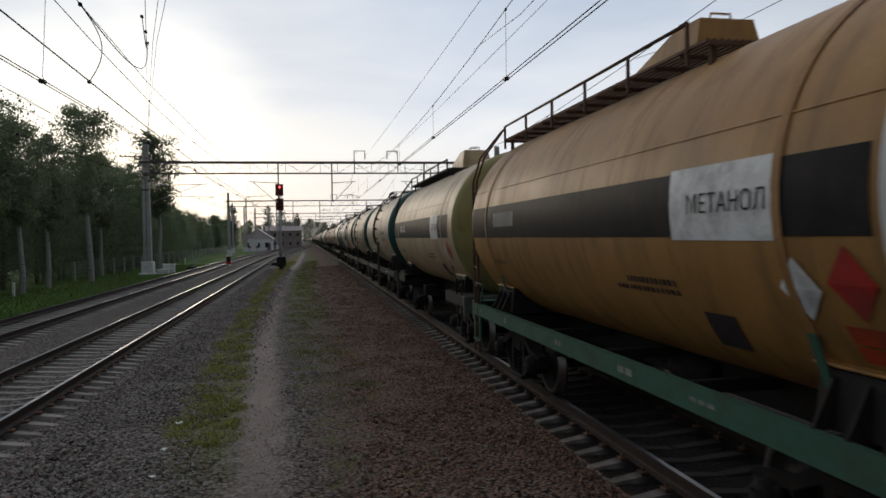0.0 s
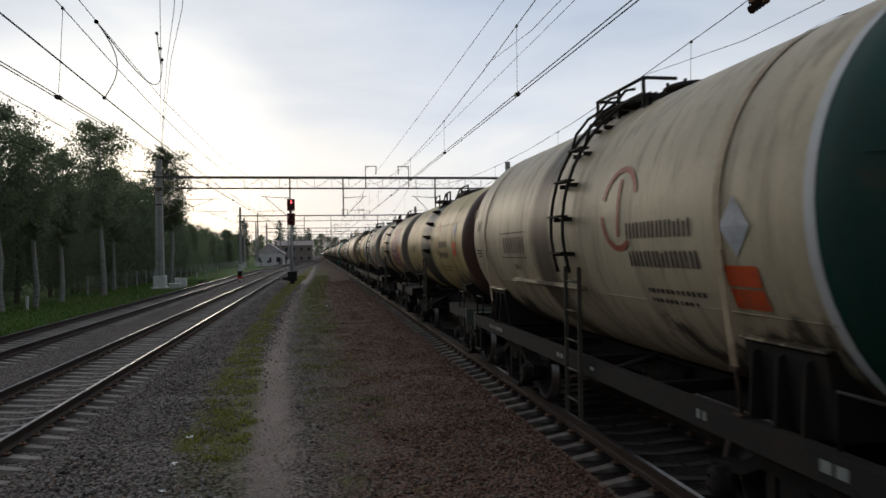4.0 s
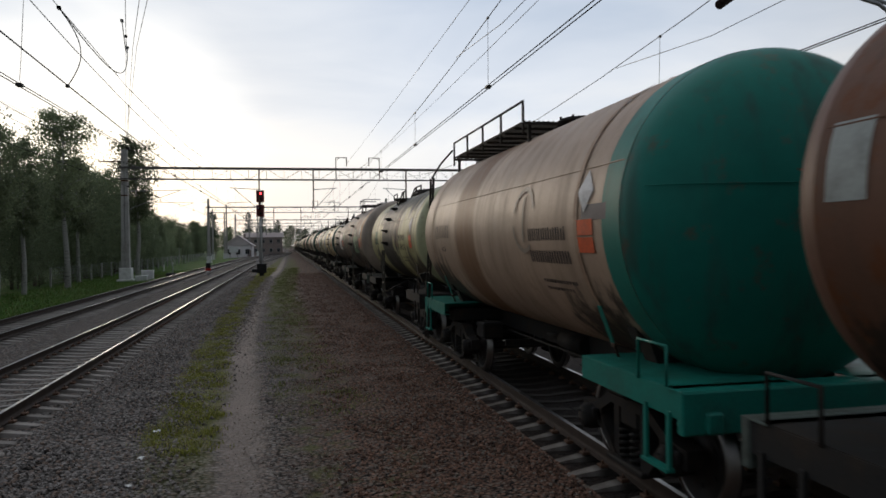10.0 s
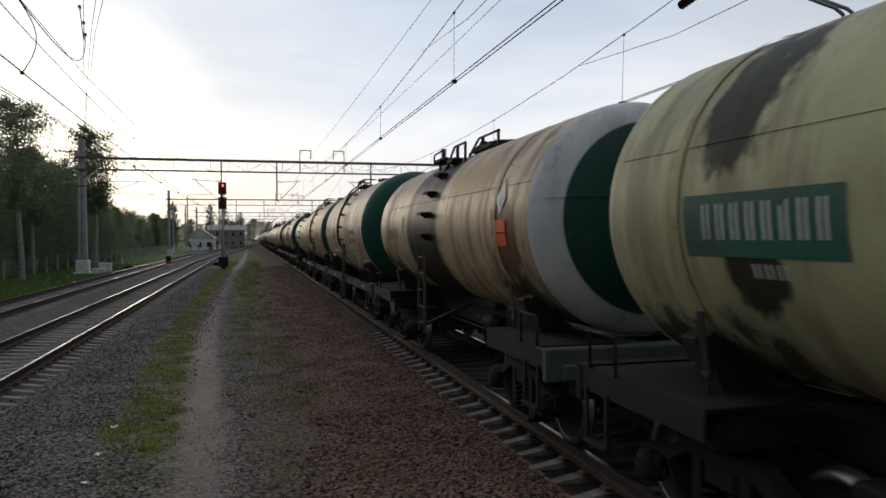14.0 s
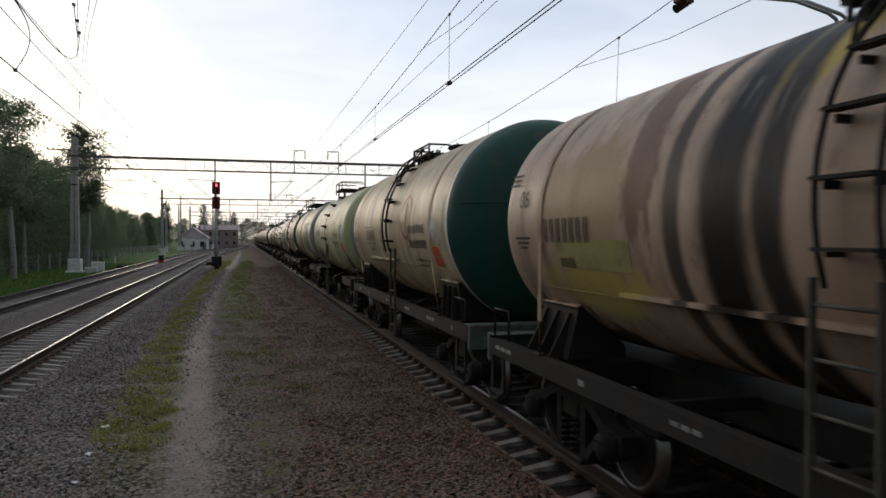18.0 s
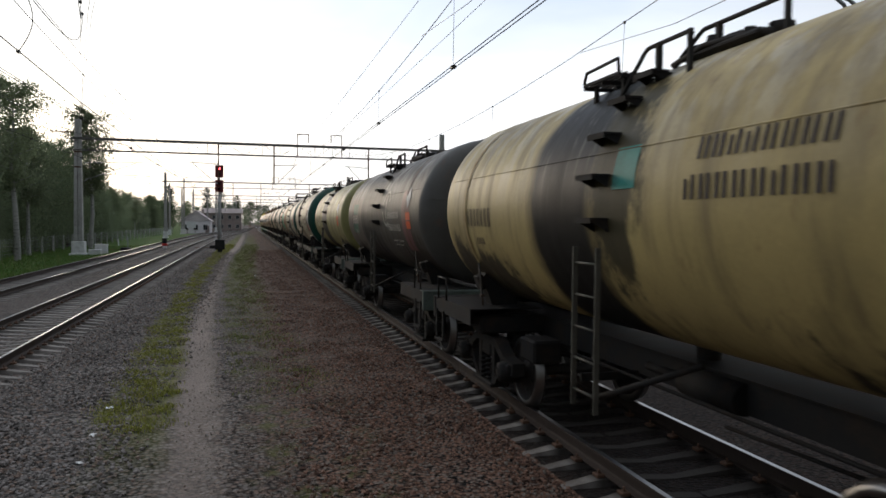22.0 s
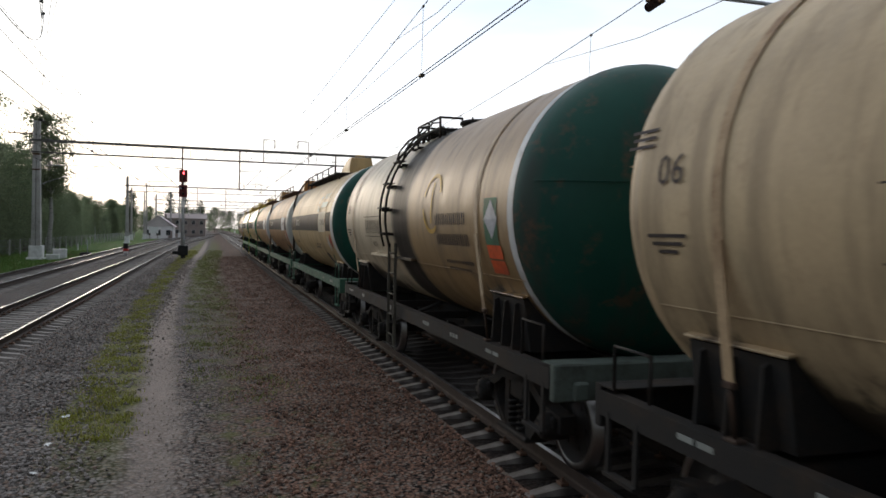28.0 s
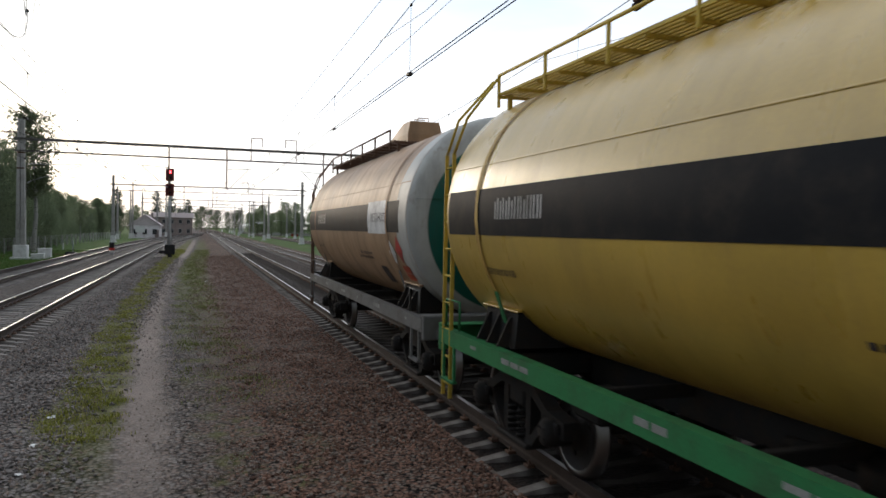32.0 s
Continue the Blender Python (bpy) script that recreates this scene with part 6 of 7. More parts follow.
    S("orange brown methanol tank wagon with a grey-white end band", "meth", base=(0.42, 0.20, 0.06), head=(0.55, 0.54, 0.48), disc=(0.015, 0.13, 0.095), disc_r=1.22, ring=((0.55, 0.54, 0.48), -5.1, -4.50), frame=STEEL_GREEN, streak=0.5, top=RUSTY),
    S("orange methanol tank wagon with a white-banded green end", "meth", base=(0.47, 0.26, 0.085), head=WHITE, disc=GREEN, disc_r=1.22, ring=(WHITE, -5.1, -4.50), frame=STEEL_GREEN, streak=0.3, top=RUSTY),
    S("fresh yellow methanol tank wagon with a bright green frame", "meth", gloss=0.9, rough=0.24, base=NEW_YELLOW, head=GREEN, ring=(WHITE, -5.1, -4.60), frame=STEEL_NEW, streak=0.08, rust=0.02, blue=(0.16, 0.36, 0.52), top=paint("fresh_yellow_step_paint", (0.5, 0.36, 0.06))),
    S("clean yellow methanol tank wagon with a bright green frame", "meth", gloss=0.9, rough=0.24, base=NEW_YELLOW, head=GREEN, ring=(WHITE, -5.1, -4.60), frame=STEEL_NEW, streak=0.1, rust=0.02, blue=(0.16, 0.36, 0.52), top=paint("fresh_yellow_step_paint", (0.5, 0.36, 0.06))),
    S("pinkish brown methanol tank wagon at the end of the train", "meth", base=(0.50, 0.31, 0.17), head=(0.50, 0.50, 0.46), disc=(0.01, 0.12, 0.09), disc_r=1.25, disc_drop=0.1, ring=((0.52, 0.52, 0.48), -5.1, -4.40), frame=STEEL_GREY, streak=0.35, top=RUSTY),
]
PITCH, FIRST = 12.02, 7.97        # wagon length over couplers; middle of wagon 0 at the start
WAGONS = [tank_wagon(k - 1, spec) for k, spec in enumerate(TRAIN)]

# ---- overhead line: portals, masts, wires ----
PORTALS = (69.0, 138.0, 207.0, 276.0, 345.0, 414.0)


def concrete_mast(x, y, h, wide=0.42, label="tapered grey concrete mast with a whitewashed foot", group="line masts"):
    m = thing("concrete_mast", label, "mast", group, at=(x, y, ground_z(x)))

    def shaft():
        g = Geo()
        n = 7
        for s in (-1, 1):
            vs = []
            for k in range(n + 1):
                t = k / n
                w = wide * (1 - 0.32 * t)
                for a, b in ((-0.5, -0.28), (0.5, -0.28), (0.5, 0.28), (-0.5, 0.28)):
                    vs.append((s * wide * 0.27 * (1 - 0.3 * t) + a * w * 0.46, b * w * 1.6, h * t))
            g.add(vs, [(k * 4 + i, k * 4 + (i + 1) % 4, k * 4 + 4 + (i + 1) % 4, k * 4 + 4 + i) for k in range(n) for i in range(4)] + [(28, 29, 30, 31)])
        for k in range(9):
            z = 0.6 + (h - 1.2) * k / 8
            w = wide * (1 - 0.32 * z / h)
            g.box((0, 0, z), (w * 0.6, w * 0.5, 0.25))
        return g
    part("shaft", shaft, CONCRETE, m, key=("mast_shaft", h, wide))
    part("foot", lambda: Geo().box((0, 0, 0.55), (wide * 1.45, wide * 1.25, 1.3), None, 0.04).box((0, 0, -0.05), (wide * 1.9, wide * 1.7, 0.5), None, 0.05), WHITEWASH, m, "whitewashed foot", key=("mast_foot", wide))
    return m


def steel_clamps(m, zs, wide):
    for z in zs:
        part("clamp", lambda: Geo().box((0, 0, 0), (wide + 0.1, wide + 0.1, 0.12), None, 0.02), RUSTY, m, at=(0, 0, z), key=("clamp", round(wide, 2)))


def insulator(g, a, b, r=0.075, n=6):
    a, b = Vector(a), Vector(b)
    g.rod(a, b, 0.025, seg=6)
    for k in range(n):
        p, q = a.lerp(b, (k + 0.25) / n), a.lerp(b, (k + 0.8) / n)
        g.rod(p, q, r, r * 0.45, 10)


def truss_geo(x0, x1, z0, z1):
    g = Geo()
    for y in (-0.28, 0.28):
        g.box(((x0 + x1) / 2, y, z1), (x1 - x0, 0.15, 0.17))
        g.box(((x0 + x1) / 2, y, z0), (x1 - x0, 0.09, 0.09))
    n = int((x1 - x0) / 1.55)
    for k in range(n + 1):
        x = x0 + (x1 - x0) * k / n
        for y in (-0.28, 0.28):
            g.rod((x, y, z0), (x, y, z1), 0.012, seg=5)
        g.rod((x, -0.28, z1), (x, 0.28, z1), 0.025, seg=5)
        g.rod((x, -0.28, z0), (x, 0.28, z0), 0.025, seg=5)
        if k < n:
            xn = x0 + (x1 - x0) * (k + 1) / n
            for y in (-0.28, 0.28):
                g.rod((x, y, z0 if k % 2 else z1), (xn, y, z1 if k % 2 else z0), 0.010, seg=5)
    return g


def arm_geo(dx, z_top, z_reg):
    """Tubular cantilever from a post at x = 0 towards a track dx away."""
    g = Geo()
    s = 1 if dx > 0 else -1
    insulator(g, (0.05 * s, 0, z_top), (0.45 * s, 0, z_top))
    g.rod((0.45 * s, 0, z_top), (dx, 0, z_top + 0.12), 0.03, seg=6)
    insulator(g, (0.05 * s, 0, z_reg - 0.5), (0.35 * s, 0, z_reg - 0.3))
    g.rod((0.35 * s, 0, z_reg - 0.3), (dx * 0.86, 0, z_top + 0.05), 0.03, seg=6)
    g.rod((dx * 0.3, 0, z_reg + 0.12), (dx * 1.12, 0, z_reg + 0.05), 0.022, seg=6)
    g.rod((dx * 1.1, 0, z_reg + 0.05), (dx * 0.85, 0, z_reg - 0.3), 0.016, seg=6)
    return g


def portal(k, y):
    p = thing("overhead_portal", "rigid steel lattice portal across the tracks", "portal", "overhead portals", at=(0, y, 0))
    x0, x1 = (-14.1, 18.3)
    part("truss", lambda: truss_geo(x0 - 0.5, x1 + 0.5, 8.92, 9.92), TRUSS, p, key="truss")
    # hanging posts with cantilevers
    for x, z0, arms in ((-2.55, 6.6, (-2.6,)), (2.35, 6.3, (2.2,)), (11.1, 6.3, (-2.25,))):
        part("hanging_post", lambda: Geo().box((0, 0, (z0 + 10.0) / 2), (0.12, 0.12, 10.0 - z0), None, 0.02), RUSTY, p, at=(x, 0, 0), key=("hang", z0))
        for dx in arms:
            part("cantilever", lambda: arm_geo(dx, 8.05, 6.75), GALV, p, at=(x, 0, 0), key=("arm", dx))
    part("cantilever", lambda: arm_geo(4.9, 7.85, 6.75), GALV, p, at=(-13.7, 0, 0), key=("arm", 4.9))
    # top brackets for the feeders
    for x, s in ((4.46, 1), (8.56, -1)):
        def bracket():
            g = Geo().rod((0, 0, 9.0), (0, 0, 11.05), 0.04, seg=6)
            g.rod((0, 0, 11.02), (s * 1.05, 0, 11.02), 0.04, seg=6)
            g.rod((0, 0, 10.7), (s * 0.3, 0, 11.0), 0.02, seg=5)
            insulator(g, (s * 1.0, 0, 10.98), (s * 1.0, 0, 10.25), 0.08, 5)
            return g
        part("bracket", bracket, RUSTY, p, "steel bracket with hanging insulators", at=(x, 0, 0), key=("bracket", s))
    return p


for k, y in enumerate(PORTALS):
    portal(k, y)
    a = concrete_mast(-14.1, y, 11.65 if k else 11.7, 0.72 if k == 0 else 0.55)
    if k == 0:
        steel_clamps(a, (7.6, 8.9, 10.1), 0.46)
        part("cross_arm", lambda: Geo().box((0, 0, 0), (2.6, 0.09, 0.09)).box((-1.2, 0, 0.12), (0.06, 0.06, 0.25)).box((-0.8, 0, 0.12), (0.06, 0.06, 0.25)), RUSTY, a, "rusty cross arm", at=(-0.9, 0, 10.6))
    concrete_mast(18.3, y, 11.6, 0.6)
for x, y, h in ((-16.6, 171.0, 11.4), (-14.8, 186.0, 13.2), (-5.6, 160.0, 8.5), (-9.6, 190.0, 11.0), (-8.2, 205.0, 12.0), (-15.2, 185.0, 11.0), (15.4, 224.0, 10.5), (24.0, 150.0, 10.5),
                (13.2, 262.0, 9.5), (20.5, 290.0, 12.0), (27.0, 240.0, 10.0), (22.5, 182.0, 9.5), (-3.4, 232.0, 9.0), (14.5, 175.0, 8.0)):
    concrete_mast(x, y, h, 0.42, "slim concrete mast with a pale foot", "far masts")
for k in range(22):
    concrete_mast((-6.5, 14.2, -11.5, 23.5)[k % 4] + 1.3 * math.sin(k * 2.1), 228 + 13.0 * k, 9.5 + 2.2 * math.sin(k * 1.7), 0.36, "slim concrete mast with a pale foot", "far masts")


def wire(name, label, pts, r):
    w = part(name, Geo().tube(pts, r, 5), WIRE, None)
    return tagged(w, label, "wire", "overhead wires")


def sag(y, y0, y1, top, low):
    t = (y - y0) / (y1 - y0) * 2 - 1
    return low + (top - low) * t * t


def catenary(x, first, zig, label, twin=True, low=7.5, top=8.85, contact=6.44):
    """Messenger with droppers and contact wire over one track, from span to span."""
    ys = [first] + list(PORTALS)
    pts = []
    for a, b in zip(ys, ys[1:]):
        n = 14
        pts += [(x, a + (b - a) * k / n, sag(a + (b - a) * k / n, a, b, top, low)) for k in range(n)]
    pts.append((x, ys[-1], top))
    wire("messenger_wire", "sagging stranded wire " + label, pts, 0.011)
    for d in ((-0.05, 0.05) if twin else (0.0,)):
        pts = [(x + d + (zig if k % 2 else -zig), y, contact) for k, y in enumerate(ys)]
        wire("contact_wire", "taut contact wire " + label, pts, 0.011)
    for k, (a, b) in enumerate(zip(ys[:3], ys[1:4])):
        n = 7
        for j in range(n):
            y = a + (b - a) * (j + 0.64) / n
            t = (y - a) / (b - a)
            xc = x + (zig if k % 2 else -zig) * (1 - 2 * t)
            d = part("dropper", Geo().tube([(x, y, sag(y, a, b, top, low)), (xc * 0.7 + x * 0.3, y, contact + 0.5), (xc, y, contact + 0.1), (xc + 0.05, y, contact)], 0.006, 5)
                     .box((xc, y, contact), (0.12, 0.16, 0.07), None, 0.01).box((x, y, sag(y, a, b, top, low)), (0.05, 0.08, 0.06), None, 0.01), WIRE, None)
            tagged(d, "thin dropper wire with clamps hanging from the messenger", "dropper", "droppers")


catenary(TRACK_A, 0.0, 0.02, "over the running line", low=7.47, top=9.4)
catenary(TRACK_C, 0.0, 0.1, "over the second line", low=7.1, top=9.55, contact=6.13)
catenary(TRACK_B, 0.0, 0.2, "over the siding", low=7.47, top=9.4, contact=6.17)
catenary(TRACK_D, 0.0, 0.15, "over the outer siding", twin=False, low=7.6, top=9.4)
for x, z in ((5.47, 10.22), (7.5, 10.16), (-14.9, 10.75), (-15.3, 10.75)):
    pts = []
    ys = [-10] + list(PORTALS)
    for a, b in zip(ys, ys[1:]):
        pts += [(x, a + (b - a) * k / 8, sag(a + (b - a) * k / 8, a, b, z + 0.25, z)) for k in range(8)]
    wire("feeder_wire", "feeder wire carried on top of the portals", pts, 0.010)
# second catenary running out to its anchor over the siding, with jumper loops
wire("anchor_wire", "second contact wire of the overlap", [(-5.1, 3, 7.1), (-5.1, 14, 6.87), (-5.08, 25, 6.59), (-5.1, 40, 6.46), (-5.1, 69, 6.42), (-5.1, 138, 6.44)], 0.017)
wire("anchor_wire", "second messenger wire of the overlap", [(-5.15, 3, 9.5), (-5.15, 10, 8.95), (-5.15, 18.3, 8.49), (-5.15, 26, 8.17), (-5.15, 40, 8.15), (-5.15, 55, 8.7), (-5.15, 69, 9.5)], 0.010)
wire("stitch_wire", "lower wire over the outer siding", [(-9.2, 4, 7.4), (-9.2, 24, 7.35), (-9.2, 45, 7.2)], 0.009)
for d in (0.0, 0.35, 0.55):
    wire("guy_wire", "wire running back from the head of the tall mast", [(-14.0, 69, 11.3), (-5.2 + d * 0.6, 26, 9.55), (-4.0 + d, 20, 9.32), (-1.6 + d, 8, 8.9), (1.0 + d, -6, 8.6)], 0.009)
wire("stitch_wire", "stitch wire beside the messenger", [(4.55, 19.4, 7.93), (4.55, 15, 7.56), (4.55, 9, 7.55), (4.55, 2, 7.6)], 0.008)
wire("stitch_wire", "stitch wire over the second line", [(8.86, 18.6, 7.6), (8.86, 14, 7.2), (8.86, 8, 7.2)], 0.008)


def jumper(a, b, drop, side=0.0):
    a, b = Vector(a), Vector(b)
    pts = [a.lerp(b, t) + Vector((side * math.sin(math.pi * t), 0, -drop * math.sin(math.pi * t))) for t in [k / 14 for k in range(15)]]
    j = part("jumper_cable", Geo().tube(pts, 0.013, 6).box(tuple(a), (0.07, 0.12, 0.07)).box(tuple(b), (0.07, 0.12, 0.07)), WIRE, None)
    tagged(j, "looped jumper cable between two wires", "cable", "jumper cables")


jumper((-5.15, 18.5, 8.47), (-5.15, 26, 9.53), 1.15, 0.45)
jumper((-5.15, 18.5, 8.47), (-5.1, 18.9, 6.74), 0.05, 0.38)
jumper((-4.9, 24.5, 9.5), (-4.6, 22.5, 9.4), 0.7, 0.05)


def support_tubes():
    """Two bent steel tubes of a cantilever over the second line."""
    b = thing("cantilever_tubes", "two bent steel tubes of a support over the second line", "bracket", at=(0, 0, 0))
    for d in (0.0, 0.28):
        part("tube", Geo().tube([(8.6 + d, 13.2, 7.95), (9.7 + d, 11.2, 7.22), (10.25 + d, 11.0, 6.98), (10.42 + d, 11.0, 6.88), (10.5 + d, 11.0, 6.72), (10.52 + d, 11.0, 6.0)], 0.035, 8), GALV, b)


support_tubes()


def section_insulator():
    s = thing("section_insulator", "dark insulator assembly hanging in the second line's wire", "insulator", at=(8.86, 13.5, 7.8))
    g = Geo()
    insulator(g, (0, -0.28, 0), (0, 0.28, -0.05), 0.10, 5)
    part("insulator", g, PORCELAIN, s)
    part("fitting", Geo().box((0, 0, 0.12), (0.10, 0.5, 0.10), None, 0.02).box((0, -0.3, 0.02), (0.14, 0.10, 0.2), None, 0.02), RUSTY, s)


section_insulator()

# ---- signals and boxes ----


def lens_mat():
    n = Nodes("lit_red_lens")
    n.b.inputs["Emission Color"].default_value = (1.0, 0.05, 0.06, 1)
    n.b.inputs["Emission Strength"].default_value = 9.0
    return n.done((0.4, 0.01, 0.015), 0.2)


HOUSING = paint("dull_red_signal_housing", (0.15, 0.035, 0.035), 0.6)


def signal():
    s = thing("railway_signal", "tall steel mast signal showing a red light beside the siding", "signal", at=(-2.5, 70.0, 0))
    part("mast", Geo().rod((0, 0, 0), (0, 0, 8.0), 0.13, 0.09, 14), paint("pale_grey_mast_paint", (0.42, 0.42, 0.41)), s)
    part("base_box", Geo().box((0.05, -0.25, 0.75), (0.85, 0.5, 0.9), None, 0.04).box((0.05, -0.25, 0.15), (0.4, 0.4, 0.35)), BLACKP, s, "black relay box")
    for z, n in ((7.45, 2), (6.1, 2)):
        h = part("signal_head", Geo().box((0, -0.22, z), (0.72, 0.10, 1.1), None, 0.05).box((0, -0.16, z), (0.5, 0.16, 0.9), None, 0.03), HOUSING, s, "dull dark red signal head")
        for j in range(n):
            zc = z + 0.25 - 0.5 * j
            part("hood", Geo().lathe([(0.13, -0.28), (0.14, -0.62)], (0, 0, zc), "y", 16), HOUSING, h)
            lit = z > 7 and j == 0
            part("lens", Geo().lathe([(0.001, -0.30), (0.07, -0.295), (0.115, -0.28)], (0, 0, zc), "y", 16), lens_mat() if lit else paint("dark_lens_glass", (0.03, 0.03, 0.035), 0.15), h, "lit red lens" if lit else "")
    part("number_plate", Geo().box((0, -0.2, 4.9), (0.3, 0.03, 0.5), None, 0.005), WHITEP, s, "plain pale plate")
    g = Geo()
    for x in (-0.17, 0.17):
        g.rod((x, 0.3, 0.4), (x, 0.3, 7.9), 0.018, seg=6)
    for k in range(24):
        g.rod((-0.17, 0.3, 0.6 + 0.3 * k), (0.17, 0.3, 0.6 + 0.3 * k), 0.012, seg=5)
    part("ladder", g, GALV, s)


signal()


def dwarf_signal(x, y):
    d = thing("dwarf_signal", "low red and black shunting signal between the sidings", "signal", at=(x, y, 0.05))
    part("post", Geo().box((0, 0, 0.15), (0.3, 0.3, 0.3), None, 0.03), CONCRETE, d)
    part("head", Geo().box((0, 0, 0.95), (0.42, 0.3, 0.5), None, 0.05), BLACKP, d)
    part("band", Geo().box((0, 0, 0.58), (0.5, 0.36, 0.24), None, 0.03), REDP, d, "red band")
    part("foot", Geo().box((0, 0, 0.36), (0.34, 0.26, 0.2), None, 0.02), WHITEP, d)


dwarf_signal(-7.6, 73.5)


def relay_boxes():
    for x, y, w, h in ((-12.7, 68.3, 0.95, 0.42), (-12.35, 69.2, 1.0, 0.85)):
        b = thing("trackside_box", "small whitewashed concrete cable box on the grass", "box", "trackside boxes", at=(x, y, -0.14))
        part("body", Geo().box((0, 0, h / 2), (w, 0.6, h), None, 0.03), WHITEWASH, b)
        part("lid", Geo().box((0, 0, h + 0.04), (w + 0.08, 0.68, 0.08), None, 0.02), WHITEWASH, b)


relay_boxes()


def point_machine(x, y):
    p = thing("point_machine", "low dark point machine with its rod beside the rail", "point machine", at=(x, y, 0.05))
    part("case", Geo().box((0, 0, 0.22), (0.9, 0.5, 0.32), None, 0.06), BLACKP, p)
    part("rod", Geo().rod((-0.4, 0, 0.15), (-1.9, 0, 0.15), 0.03, seg=8), RUSTY, p)
    part("pole", Geo().rod((0.1, 0.4, 0.0), (0.1, 0.4, 1.4), 0.04, seg=8), GALV, p)


point_machine(-3.3, 78.0)
point_machine(-10.7, 71.5)
for x, y in ((-16.8, 46.0), (-15.2, 96.0)):
    m = thing("marker_post", "short white marker post in the grass", "post", "marker posts", at=(x, y, -0.2))
    part("post", Geo().box((0, 0, 0.4), (0.14, 0.14, 0.85), None, 0.02), WHITEWASH, m)



def paper_scrap(x, y, size, turn):
    """A crumpled sheet lying in the stones."""
    rng = random.Random(int(x * 100))
    n, vs = 4, []
    for j in range(n + 1):
        for k in range(n + 1):
            vs.append(((k / n - 0.5) * size + rng.uniform(-0.1, 0.1) * size, (j / n - 0.5) * size * 0.7 + rng.uniform(-0.1, 0.1) * size, 0.012 + rng.uniform(0, 0.28) * size))
    g = Geo().add(vs, [(j * 5 + k, j * 5 + k + 1, j * 5 + k + 6, j * 5 + k + 5) for j in range(n) for k in range(n)])
    ob = part("paper_scrap", g, WHITEP, None, at=pose(x, y, ground_z(x) + 0.01, 0, 0, turn))
    tagged(ob, "crumpled white paper scrap lying in the gravel", "litter", "scraps of litter")


for x, y, size, turn in ((-2.01, 11.8, 0.11, 20), (-1.97, 10.35, 0.09, 70), (-1.89, 9.2, 0.08, 130), (0.39, 39.7, 0.14, 10)):
    paper_scrap(x, y, size, turn)

# ---- trees ----


def bark_mat(name, birch):
    n = Nodes(name)
    rings = n.noise(6.0, 4.0, (0.6, 0.6, 5.0), 0.6)
    if birch:
        c = n.mix(n.step(rings, 0.55, 0.66), (0.32, 0.31, 0.285), (0.05, 0.045, 0.04))
    else:
        c = n.mix(rings, (0.05, 0.04, 0.032), (0.14, 0.115, 0.09))
    n.bump(rings, 0.5, 0.02)
    return n.done(c, 0.85)


def leaf_mat(name, a, b):
    n = Nodes(name)
    c = n.mix(n.island(), a, b)
    c = n.scale_color(c, n.math("MULTIPLY_ADD", n.random(), 0.5, 0.75))
    m = n.done(c, 0.55, 0.0, 0.25)
    # light passes through the thin leaves
    tr, mx = n.t.nodes.new("ShaderNodeBsdfTranslucent"), n.t.nodes.new("ShaderNodeMixShader")
    out = [q for q in n.t.nodes if q.type == "OUTPUT_MATERIAL"][0]
    n.put(n.scale_color(c, 1.7), tr.inputs["Color"])
    mx.inputs[0].default_value = 0.45
    n.put(n.b.outputs[0], mx.inputs[1])
    n.put(tr.outputs[0], mx.inputs[2])
    n.put(mx.outputs[0], out.inputs["Surface"])
    return m


BARK_B, BARK_D = bark_mat("birch_bark", True), bark_mat("dark_bark", False)
LEAF_B, LEAF_D = leaf_mat("birch_leaves", (0.12, 0.145, 0.085), (0.19, 0.215, 0.125)), leaf_mat("dark_leaves", (0.10, 0.13, 0.075), (0.165, 0.195, 0.11))
LEAF_F = leaf_mat("pine_needles", (0.02, 0.04, 0.018), (0.04, 0.065, 0.025))


